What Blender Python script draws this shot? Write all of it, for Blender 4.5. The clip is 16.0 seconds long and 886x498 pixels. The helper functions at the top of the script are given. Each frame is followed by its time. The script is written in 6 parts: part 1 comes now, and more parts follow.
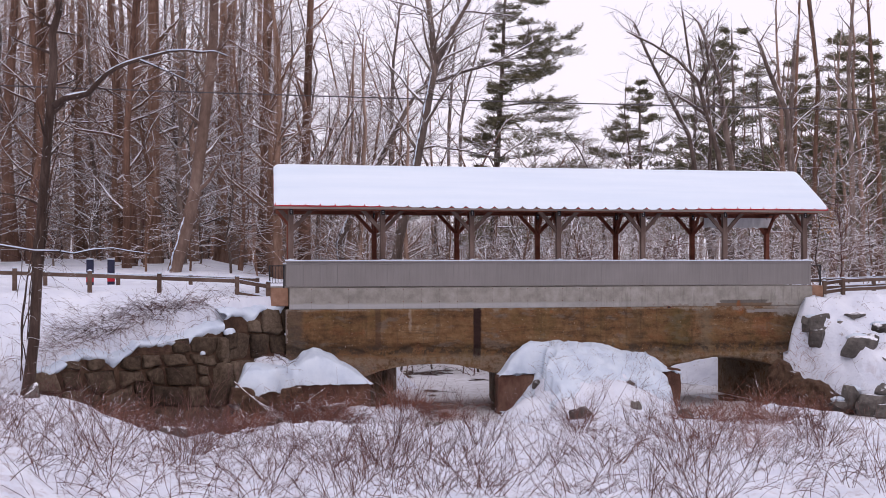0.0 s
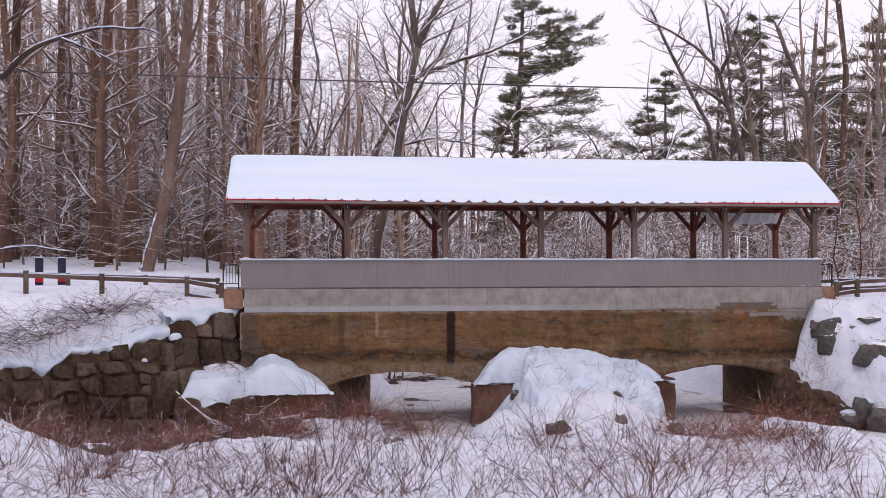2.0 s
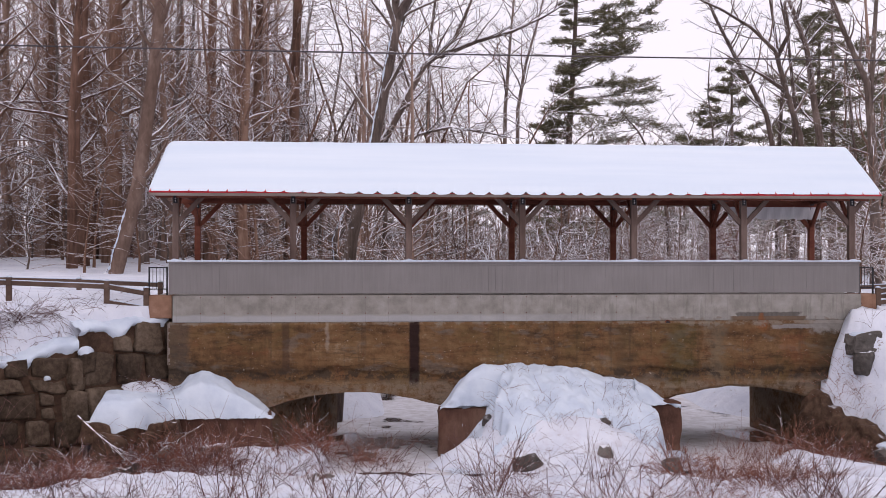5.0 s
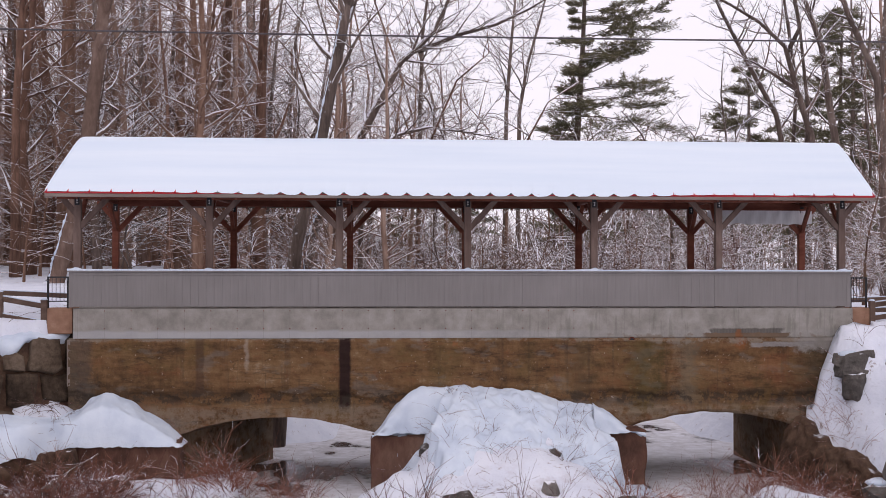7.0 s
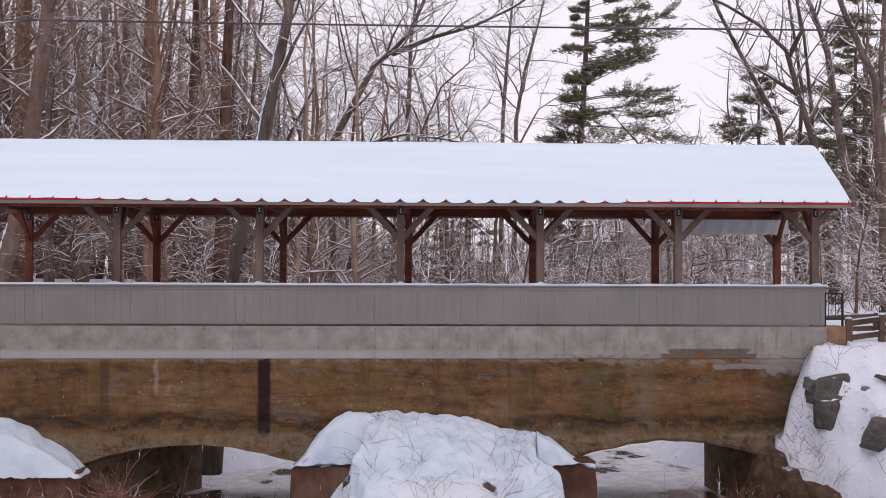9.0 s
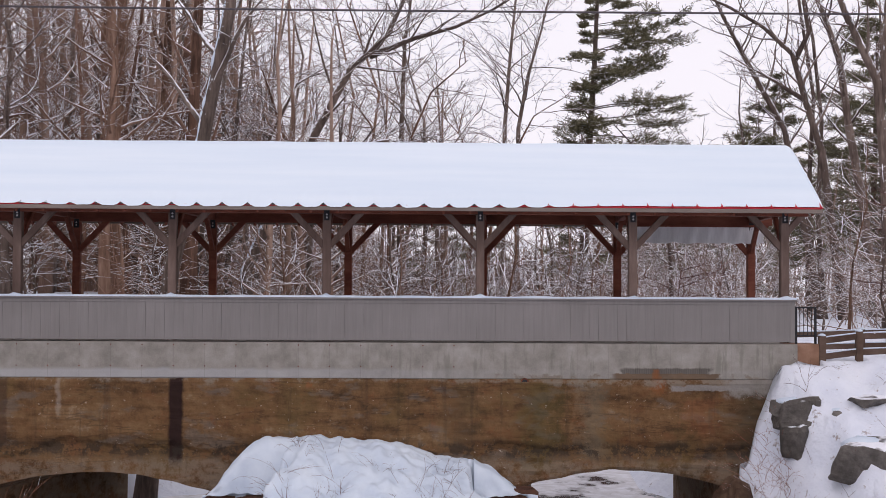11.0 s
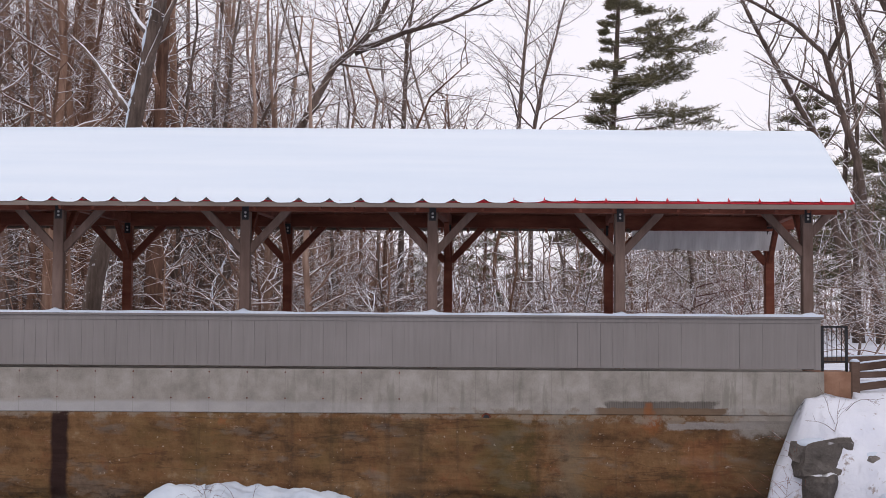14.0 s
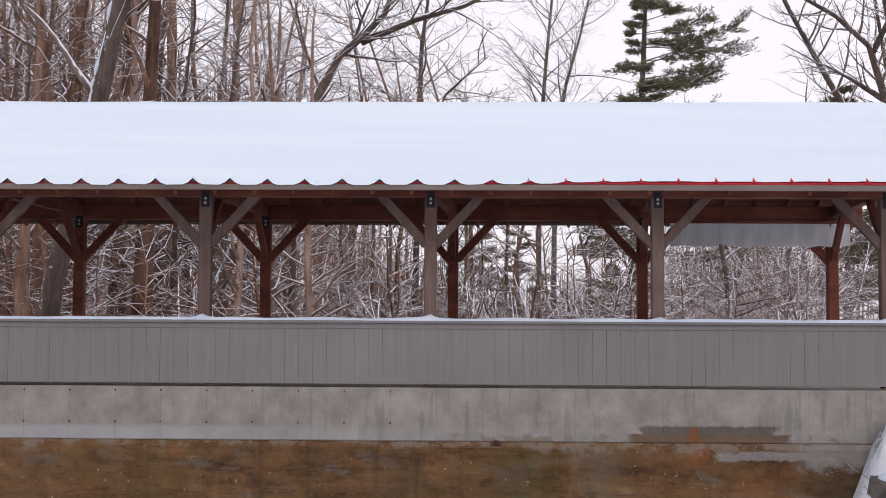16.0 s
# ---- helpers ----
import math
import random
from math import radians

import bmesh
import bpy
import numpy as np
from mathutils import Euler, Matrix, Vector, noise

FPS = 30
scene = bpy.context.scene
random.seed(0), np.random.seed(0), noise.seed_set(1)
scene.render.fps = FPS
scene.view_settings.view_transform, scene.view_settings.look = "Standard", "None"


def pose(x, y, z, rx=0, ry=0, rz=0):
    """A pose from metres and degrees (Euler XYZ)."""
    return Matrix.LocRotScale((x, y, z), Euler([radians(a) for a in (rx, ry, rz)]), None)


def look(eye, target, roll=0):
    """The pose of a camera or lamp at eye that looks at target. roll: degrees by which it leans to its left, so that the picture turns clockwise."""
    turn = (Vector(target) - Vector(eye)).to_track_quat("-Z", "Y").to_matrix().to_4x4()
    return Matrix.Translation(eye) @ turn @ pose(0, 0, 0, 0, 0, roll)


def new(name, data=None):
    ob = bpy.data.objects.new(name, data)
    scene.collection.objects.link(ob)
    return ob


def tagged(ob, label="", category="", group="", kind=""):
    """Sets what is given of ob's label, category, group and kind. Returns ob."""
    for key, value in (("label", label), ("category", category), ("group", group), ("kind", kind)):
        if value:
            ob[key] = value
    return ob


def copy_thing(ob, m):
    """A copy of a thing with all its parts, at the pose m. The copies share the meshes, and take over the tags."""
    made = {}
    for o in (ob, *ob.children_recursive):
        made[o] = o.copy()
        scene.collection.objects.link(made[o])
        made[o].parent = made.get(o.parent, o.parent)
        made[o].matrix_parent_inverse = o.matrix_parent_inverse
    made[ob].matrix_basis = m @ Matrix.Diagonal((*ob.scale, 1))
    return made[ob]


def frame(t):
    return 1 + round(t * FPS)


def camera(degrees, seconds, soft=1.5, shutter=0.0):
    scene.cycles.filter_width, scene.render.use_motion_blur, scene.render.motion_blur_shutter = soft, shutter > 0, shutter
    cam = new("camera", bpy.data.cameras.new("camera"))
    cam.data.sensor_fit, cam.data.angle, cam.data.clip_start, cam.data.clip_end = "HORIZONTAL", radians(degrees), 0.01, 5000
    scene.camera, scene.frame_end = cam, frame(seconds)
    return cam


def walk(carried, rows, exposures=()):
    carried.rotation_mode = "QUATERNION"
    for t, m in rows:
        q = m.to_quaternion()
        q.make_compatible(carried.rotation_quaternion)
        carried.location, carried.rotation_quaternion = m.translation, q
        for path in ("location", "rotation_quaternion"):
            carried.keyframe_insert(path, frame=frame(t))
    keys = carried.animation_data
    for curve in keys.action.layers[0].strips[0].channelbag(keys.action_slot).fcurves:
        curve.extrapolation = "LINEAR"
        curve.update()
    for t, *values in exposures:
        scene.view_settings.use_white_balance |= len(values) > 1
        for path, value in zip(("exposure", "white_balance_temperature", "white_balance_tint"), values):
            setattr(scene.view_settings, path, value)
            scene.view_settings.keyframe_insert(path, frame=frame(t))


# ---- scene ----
cam = camera(38.0, 16.0, soft=0.8)
PATH = [
    (0, (-15.448, -50.683, 1.070), (-13.409, -40.893, 1.155), -0.03),
    (0.5, (-14.554, -49.758, 1.079), (-12.583, -39.954, 1.158), -0.02),
    (1, (-13.661, -48.828, 1.088), (-11.769, -39.009, 1.164), -0.02),
    (1.5, (-12.768, -47.889, 1.097), (-10.969, -38.052, 1.169), -0.01),
    (2, (-11.877, -46.937, 1.106), (-10.177, -37.082, 1.173), -0.01),
    (2.5, (-10.987, -45.966, 1.116), (-9.410, -36.091, 1.179), -0.00),
    (3, (-10.099, -44.972, 1.125), (-8.655, -35.077, 1.183), 0.00),
    (5.5, (-5.747, -39.690, 1.169), (-4.845, -29.731, 1.241), 0.04),
    (6, (-4.912, -38.605, 1.176), (-4.074, -28.640, 1.262), 0.06),
    (6.5, (-4.100, -37.545, 1.182), (-3.331, -27.576, 1.289), 0.07),
    (7, (-3.318, -36.543, 1.186), (-2.608, -26.569, 1.314), 0.09),
    (7.5, (-2.574, -35.628, 1.187), (-1.921, -25.651, 1.343), 0.11),
    (8, (-1.872, -34.821, 1.186), (-1.277, -24.840, 1.364), 0.13),
    (8.5, (-1.198, -34.096, 1.183), (-0.649, -24.114, 1.395), 0.16),
    (9, (-0.537, -33.417, 1.176), (-0.047, -23.432, 1.413), 0.19),
    (11.5, (2.611, -29.745, 1.100), (2.794, -19.754, 1.484), 0.33),
    (12, (3.042, -28.879, 1.076), (3.196, -18.888, 1.493), 0.35),
    (12.5, (3.378, -27.963, 1.049), (3.492, -17.974, 1.492), 0.36),
    (13, (3.637, -27.003, 1.020), (3.716, -17.015, 1.496), 0.37),
    (13.5, (3.837, -26.003, 0.989), (3.854, -16.016, 1.496), 0.36),
    (14, (3.994, -24.967, 0.956), (3.943, -14.981, 1.495), 0.36),
    (14.5, (4.117, -23.902, 0.922), (4.002, -13.919, 1.495), 0.35),
    (15, (4.215, -22.816, 0.886), (4.054, -12.835, 1.493), 0.34),
    (15.5, (4.296, -21.715, 0.850), (4.089, -11.738, 1.499), 0.32),
    (16, (4.369, -20.607, 0.814), (4.125, -10.632, 1.476), 0.31),
]
walk(cam, [(t, look(eye, target, roll)) for t, eye, target, roll in PATH], [(0, -0.08, 6500, 26), (5.5, -0.08, 6620, 24), (9, -0.15, 6640, 21), (13, -0.13, 6640, 19), (16, -0.08, 6640, 18)])

# ---- light ----
world = bpy.data.worlds.new("overcast_sky")
scene.world = world
world.use_nodes = True
wn = world.node_tree
wbg = wn.nodes["Background"]
wsky = wn.nodes.new("ShaderNodeTexSky")
wsky.sky_type = "NISHITA"
wsky.sun_disc = False
wsky.sun_elevation = radians(32)
wsky.sun_rotation = radians(150)
wsky.air_density, wsky.dust_density = 1.0, 3.0
wmix = wn.nodes.new("ShaderNodeMix")
wmix.data_type = "RGBA"
wmix.inputs[0].default_value = 0.9
wmix.inputs[7].default_value = (9.0, 9.1, 9.5, 1)
wn.links.new(wsky.outputs[0], wmix.inputs[6])
wn.links.new(wmix.outputs[2], wbg.inputs[0])
wbg.inputs[1].default_value = 0.12
sun_data = bpy.data.lights.new("sun", "SUN")
sun_data.energy, sun_data.angle, sun_data.color = 0.35, radians(25), (1.0, 0.95, 0.9)
sun = new("sun", sun_data)
sun.matrix_world = look((-30, -60, 60), (0, 0, 0))


# ---- materials ----
def nodes_of(name):
    m = bpy.data.materials.new(name)
    m.use_nodes = True
    return m, m.node_tree, m.node_tree.nodes["Principled BSDF"]


def add_node(nt, kind, ins=(), operation="", use_clamp=False, data_type="", blend_type="", interpolation_type=""):
    n = nt.nodes.new(kind)
    if operation:
        n.operation, n.use_clamp = operation, use_clamp
    if data_type:
        n.data_type, n.blend_type = data_type, blend_type
    if interpolation_type:
        n.interpolation_type = interpolation_type
    for key, value in ins:
        if hasattr(value, "is_linked"):
            nt.links.new(value, n.inputs[key])
        else:
            n.inputs[key].default_value = value
    return n


def place_of(nt, own=False):
    if own:
        return add_node(nt, "ShaderNodeTexCoord").outputs["Object"]
    return add_node(nt, "ShaderNodeNewGeometry").outputs["Position"]


def noise_of(nt, at, scale, detail=4.0, rough=0.6, stretch=(1, 1, 1)):
    mp = add_node(nt, "ShaderNodeMapping", [("Vector", at), ("Scale", stretch)])
    return add_node(nt, "ShaderNodeTexNoise", [("Vector", mp.outputs[0]), ("Scale", scale), ("Detail", detail), ("Roughness", rough)]).outputs[0]


def ramp_of(nt, fac, stops):
    r = add_node(nt, "ShaderNodeValToRGB", [("Fac", fac)])
    els = r.color_ramp.elements
    els[0].position, els[0].color = stops[0][0], (*stops[0][1], 1)
    els[1].position, els[1].color = stops[-1][0], (*stops[-1][1], 1)
    for p, c in stops[1:-1]:
        els.new(p).color = (*c, 1)
    return r.outputs[0]


def mix_of(nt, fac, a, b, blend="MIX"):
    n = add_node(nt, "ShaderNodeMix", data_type="RGBA", blend_type=blend)
    for i, v in ((0, fac), (6, a), (7, b)):
        if hasattr(v, "is_linked"):
            nt.links.new(v, n.inputs[i])
        else:
            n.inputs[i].default_value = (*v, 1) if isinstance(v, tuple) else v
    return n.outputs[2]


def calc(nt, op, a, b=0.0, c=0.0, clamp=False):
    n = add_node(nt, "ShaderNodeMath", operation=op, use_clamp=clamp)
    for i, v in enumerate((a, b, c)):
        if hasattr(v, "is_linked"):
            nt.links.new(v, n.inputs[i])
        else:
            n.inputs[i].default_value = v
    return n.outputs[0]


def step_of(nt, v, lo, hi):
    return add_node(nt, "ShaderNodeMapRange", [("Value", v), ("From Min", lo), ("From Max", hi)], interpolation_type="SMOOTHSTEP").outputs[0]


def bump_of(nt, bsdf, height, strength=0.4, distance=0.02):
    b = add_node(nt, "ShaderNodeBump", [("Height", height), ("Strength", strength), ("Distance", distance)])
    nt.links.new(b.outputs[0], bsdf.inputs["Normal"])


def dusted(nt, col, amount, at, scale=6.0):
    """Snow that lies on what faces upwards."""
    nz = add_node(nt, "ShaderNodeSeparateXYZ", [("Vector", add_node(nt, "ShaderNodeNewGeometry").outputs["Normal"])]).outputs["Z"]
    wob = calc(nt, "MULTIPLY_ADD", noise_of(nt, at, scale, 2.0), 1.2, -0.6)
    lying = step_of(nt, calc(nt, "ADD", nz, wob), amount, amount + 0.2)
    return mix_of(nt, lying, col, (0.82, 0.84, 0.9))


def grainy(name, dark, mid, light, scale=3.0, stretch=(1, 1, 1), rough=0.8, bump=0.4, dist=0.015, own=False, snow=None, vary=0.0, snow_scale=6.0):
    m, nt, b = nodes_of(name)
    at = place_of(nt, own)
    n1 = noise_of(nt, at, scale, 6.0, 0.65, stretch)
    n2 = noise_of(nt, at, scale * 0.13, 3.0, 0.5)
    f = calc(nt, "MULTIPLY_ADD", n2, 0.5, calc(nt, "MULTIPLY", n1, 0.5))
    if vary:
        rnd = add_node(nt, "ShaderNodeObjectInfo").outputs["Random"]
        f = calc(nt, "ADD", f, calc(nt, "MULTIPLY_ADD", rnd, vary, -vary / 2))
    col = ramp_of(nt, f, [(0.33, dark), (0.5, mid), (0.67, light)])
    if snow is not None:
        col = dusted(nt, col, snow, at, snow_scale)
    nt.links.new(col, b.inputs["Base Color"])
    b.inputs["Roughness"].default_value = rough
    b.inputs["Specular IOR Level"].default_value = 0.25
    bump_of(nt, b, n1, bump, dist)
    return m


def snow_material():
    m, nt, b = nodes_of("snow")
    at = place_of(nt)
    n1 = noise_of(nt, at, 1.3, 5.0, 0.55)
    n2 = noise_of(nt, at, 22.0, 3.0, 0.6)
    # darker blue patches put the shading between the heaps' lumps into the colour
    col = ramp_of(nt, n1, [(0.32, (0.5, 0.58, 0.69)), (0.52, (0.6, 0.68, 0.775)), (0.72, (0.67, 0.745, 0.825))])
    nt.links.new(col, b.inputs["Base Color"])
    b.inputs["Roughness"].default_value = 0.75
    b.inputs["Specular IOR Level"].default_value = 0.15
    n3 = noise_of(nt, at, 4.5, 5.0, 0.6)
    bump_of(nt, b, calc(nt, "MULTIPLY_ADD", n2, 0.12, calc(nt, "MULTIPLY_ADD", n3, 0.3, n1)), 0.6, 0.08)
    return m


def roof_snow_material():
    """Smooth settled snow with faint long ripples."""
    m, nt, b = nodes_of("roof_snow")
    at = place_of(nt)
    n1 = noise_of(nt, at, 1.2, 4.0, 0.5, (0.12, 1, 1.6))
    n2 = noise_of(nt, at, 26.0, 3.0, 0.6)
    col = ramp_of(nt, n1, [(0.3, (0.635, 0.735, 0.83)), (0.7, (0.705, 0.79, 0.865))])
    nt.links.new(col, b.inputs["Base Color"])
    b.inputs["Roughness"].default_value = 0.75
    b.inputs["Specular IOR Level"].default_value = 0.15
    bump_of(nt, b, calc(nt, "MULTIPLY_ADD", n2, 0.08, n1), 0.4, 0.03)
    return m


def ground_material():
    """Snow with thin places where dead grass and soil show."""
    m, nt, b = nodes_of("snowy_ground")
    at = place_of(nt)
    n1 = noise_of(nt, at, 0.9, 6.0, 0.6)
    n2 = noise_of(nt, at, 14.0, 4.0, 0.6)
    n3 = noise_of(nt, at, 3.1, 5.0, 0.7)
    snow_c = ramp_of(nt, n1, [(0.3, (0.62, 0.66, 0.755)), (0.55, (0.72, 0.755, 0.835)), (0.75, (0.77, 0.8, 0.865))])
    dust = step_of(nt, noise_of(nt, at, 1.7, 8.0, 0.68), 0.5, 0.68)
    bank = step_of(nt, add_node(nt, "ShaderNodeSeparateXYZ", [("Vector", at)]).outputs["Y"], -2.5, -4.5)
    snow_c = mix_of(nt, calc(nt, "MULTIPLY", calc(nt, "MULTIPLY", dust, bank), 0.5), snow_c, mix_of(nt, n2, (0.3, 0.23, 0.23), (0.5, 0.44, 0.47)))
    soil = ramp_of(nt, n2, [(0.35, (0.09, 0.06, 0.045)), (0.65, (0.25, 0.17, 0.12))])
    nz = add_node(nt, "ShaderNodeSeparateXYZ", [("Vector", add_node(nt, "ShaderNodeNewGeometry").outputs["Normal"])]).outputs["Z"]
    steep = step_of(nt, calc(nt, "ADD", nz, calc(nt, "MULTIPLY_ADD", n3, 0.4, -0.2)), 0.22, 0.12)
    thin = step_of(nt, calc(nt, "MULTIPLY_ADD", n2, 0.35, n3), 0.78, 0.9)
    nt.links.new(mix_of(nt, calc(nt, "MAXIMUM", steep, calc(nt, "MULTIPLY", thin, 0.7)), snow_c, soil), b.inputs["Base Color"])
    b.inputs["Roughness"].default_value = 0.8
    b.inputs["Specular IOR Level"].default_value = 0.15
    bump_of(nt, b, calc(nt, "MULTIPLY_ADD", n2, 0.14, calc(nt, "MULTIPLY_ADD", n3, 0.5, n1)), 0.8, 0.14)
    return m


def old_concrete():
    """Brown weathered concrete with board courses, drips, damp streaks, lime and rust."""
    m, nt, b = nodes_of("weathered_brown_concrete")
    at = place_of(nt)
    sep = add_node(nt, "ShaderNodeSeparateXYZ", [("Vector", at)])
    x, z = sep.outputs["X"], sep.outputs["Z"]
    big = noise_of(nt, at, 0.5, 4.0, 0.6)
    big2 = noise_of(nt, at, 0.9, 5.0, 0.6, (1, 1, 2.2))
    cloud = noise_of(nt, at, 2.6, 9.0, 0.75)
    course = noise_of(nt, at, 0.9, 6.0, 0.62, (0.3, 1, 2.2))
    drip = noise_of(nt, at, 2.6, 4.0, 0.6, (2.2, 1, 0.12))
    fine = noise_of(nt, at, 24.0, 5.0, 0.7)
    f = calc(nt, "MULTIPLY_ADD", cloud, 0.5, calc(nt, "MULTIPLY", course, 0.5))
    col = ramp_of(nt, f, [(0.34, (0.04, 0.02, 0.009)), (0.43, (0.092, 0.049, 0.021)), (0.5, (0.142, 0.075, 0.032)), (0.57, (0.172, 0.1, 0.046)), (0.67, (0.27, 0.19, 0.125))])
    col = mix_of(nt, calc(nt, "MULTIPLY", step_of(nt, big, 0.5, 0.66), 0.4), col, (0.125, 0.085, 0.03))
    col = mix_of(nt, calc(nt, "MULTIPLY", step_of(nt, big2, 0.54, 0.66), 0.4), col, (0.15, 0.06, 0.024))
    col = mix_of(nt, calc(nt, "MULTIPLY", step_of(nt, big2, 0.44, 0.34), 0.45), col, (0.15, 0.13, 0.11))
    col = mix_of(nt, calc(nt, "MULTIPLY", step_of(nt, drip, 0.56, 0.72), 0.32), col, (0.04, 0.026, 0.018))
    pit = step_of(nt, noise_of(nt, at, 5.5, 8.0, 0.75, (0.8, 1, 1.5)), 0.58, 0.68)
    col = mix_of(nt, calc(nt, "MULTIPLY", pit, 0.42), col, (0.022, 0.013, 0.008))
    chip = step_of(nt, noise_of(nt, at, 4.3, 9.0, 0.78, (0.8, 1, 1.7)), 0.6, 0.7)
    col = mix_of(nt, calc(nt, "MULTIPLY", chip, 0.55), col, (0.36, 0.29, 0.22))
    speck = step_of(nt, noise_of(nt, at, 11.0, 3.0, 0.6), 0.68, 0.73)
    col = mix_of(nt, calc(nt, "MULTIPLY", speck, 0.55), col, (0.5, 0.44, 0.37))
    rusty = step_of(nt, noise_of(nt, at, 1.4, 7.0, 0.7), 0.56, 0.68)
    col = mix_of(nt, calc(nt, "MULTIPLY", rusty, 0.3), col, (0.2, 0.06, 0.022))
    crack = step_of(nt, calc(nt, "ABSOLUTE", calc(nt, "SUBTRACT", noise_of(nt, at, 0.55, 5.0, 0.6, (0.3, 1, 2.0)), 0.5)), 0.009, 0.003)
    col = mix_of(nt, calc(nt, "MULTIPLY", crack, 0.32), col, (0.02, 0.014, 0.01))

    def streak(x0, half, top, foot, wob=0.25, core=0.45):
        d = calc(nt, "ABSOLUTE", calc(nt, "ADD", calc(nt, "SUBTRACT", x, x0), calc(nt, "MULTIPLY_ADD", cloud, wob, -wob / 2)))
        side = step_of(nt, d, half, half * core)
        zz = calc(nt, "ADD", z, calc(nt, "MULTIPLY_ADD", fine, 0.3, -0.15))
        return calc(nt, "MULTIPLY", side, calc(nt, "MULTIPLY", step_of(nt, zz, foot, foot + 0.3), step_of(nt, zz, top, top - 0.1)))

    for args, tint, k in (((-3.5, 0.2, -0.8, -3.05, 0.16, 0.6), (0.018, 0.007, 0.006), 0.96), ((-7.55, 0.16, -0.8, -2.6), (0.055, 0.03, 0.02), 0.6), ((-6.25, 0.1, -0.8, -1.9, 0.3, 0.1), (0.4, 0.36, 0.31), 0.32), ((-0.35, 0.14, -0.95, -1.2, 0.9, 0.1), (0.3, 0.075, 0.02), 0.6), ((5.1, 0.8, -0.9, -3.2, 2.0, 0.1), (0.065, 0.055, 0.015), 0.5), ((7.9, 0.2, -0.7, -1.35, 0.8, 0.1), (0.24, 0.075, 0.02), 0.6), ((10.3, 1.0, -0.9, -3.2, 1.8, 0.1), (0.05, 0.04, 0.025), 0.6), ((6.3, 0.5, -0.9, -2.9, 1.6, 0.1), (0.16, 0.14, 0.1), 0.4), ((3.3, 0.5, -0.95, -2.6, 1.6, 0.1), (0.05, 0.036, 0.02), 0.4), ((8.9, 0.6, -1.3, -2.4, 2.2, 0.1), (0.2, 0.07, 0.03), 0.4), ((-10.9, 0.5, -0.8, -3.4, 0.5), (0.06, 0.055, 0.05), 0.5)):
        col = mix_of(nt, calc(nt, "MULTIPLY", streak(*args), k), col, tint)
    lime = calc(nt, "ADD", z, calc(nt, "MULTIPLY_ADD", noise_of(nt, at, 0.9, 7.0, 0.7, (1, 1, 0.3)), 0.5, -0.25))
    edge = calc(nt, "MULTIPLY_ADD", step_of(nt, x, 2.5, 8.5), -0.1, -0.86)
    remnant = calc(nt, "MULTIPLY", step_of(nt, calc(nt, "SUBTRACT", lime, edge), -0.12, -0.04), step_of(nt, z, -1.45, -1.1))
    col = mix_of(nt, calc(nt, "MULTIPLY", calc(nt, "MULTIPLY", remnant, step_of(nt, cloud, 0.44, 0.54)), 0.65), col, mix_of(nt, fine, (0.12, 0.1, 0.08), (0.28, 0.25, 0.21)))
    slab = calc(nt, "MULTIPLY", step_of(nt, calc(nt, "ABSOLUTE", calc(nt, "ADD", calc(nt, "SUBTRACT", x, 9.15), calc(nt, "MULTIPLY_ADD", cloud, 0.9, -0.45))), 0.95, 0.85), step_of(nt, calc(nt, "ABSOLUTE", calc(nt, "ADD", z, calc(nt, "MULTIPLY_ADD", cloud, 0.25, 0.955))), 0.085, 0.05))
    col = mix_of(nt, calc(nt, "MULTIPLY", slab, 0.75), col, mix_of(nt, fine, (0.17, 0.16, 0.15), (0.33, 0.32, 0.31)))
    cover = calc(nt, "MULTIPLY", step_of(nt, calc(nt, "ADD", x, calc(nt, "MULTIPLY_ADD", cloud, 0.8, -0.4)), 9.35, 9.75), step_of(nt, calc(nt, "ADD", z, calc(nt, "MULTIPLY_ADD", cloud, 0.7, -0.35)), -1.36, -1.2))
    col = mix_of(nt, calc(nt, "MULTIPLY", cover, 0.8), col, mix_of(nt, cloud, (0.15, 0.14, 0.125), (0.3, 0.28, 0.26)))
    low = calc(nt, "MULTIPLY", step_of(nt, calc(nt, "MULTIPLY_ADD", course, 1.1, z), -2.05, -2.35), step_of(nt, cloud, 0.4, 0.55))
    col = mix_of(nt, calc(nt, "MULTIPLY", low, 0.5), col, (0.2, 0.165, 0.13))
    # dark broken band: ragged pits, with the spalled ledge's shadow painted in
    ledge_pit_shade = step_of(nt, calc(nt, "ABSOLUTE", calc(nt, "ADD", z, calc(nt, "MULTIPLY_ADD", noise_of(nt, at, 1.1, 5.0, 0.7, (1, 1, 0.1)), 0.5, 2.3))), 0.3, 0.06)
    col = mix_of(nt, calc(nt, "MULTIPLY", calc(nt, "MULTIPLY", ledge_pit_shade, step_of(nt, cloud, 0.44, 0.54)), 0.8), col, (0.03, 0.022, 0.016))
    nt.links.new(col, b.inputs["Base Color"])
    b.inputs["Roughness"].default_value = 0.85
    b.inputs["Specular IOR Level"].default_value = 0.25
    bump_of(nt, b, calc(nt, "MULTIPLY_ADD", fine, 0.25, calc(nt, "ADD", f, calc(nt, "MULTIPLY", ledge_pit_shade, -0.4))), 0.8, 0.06)
    return m


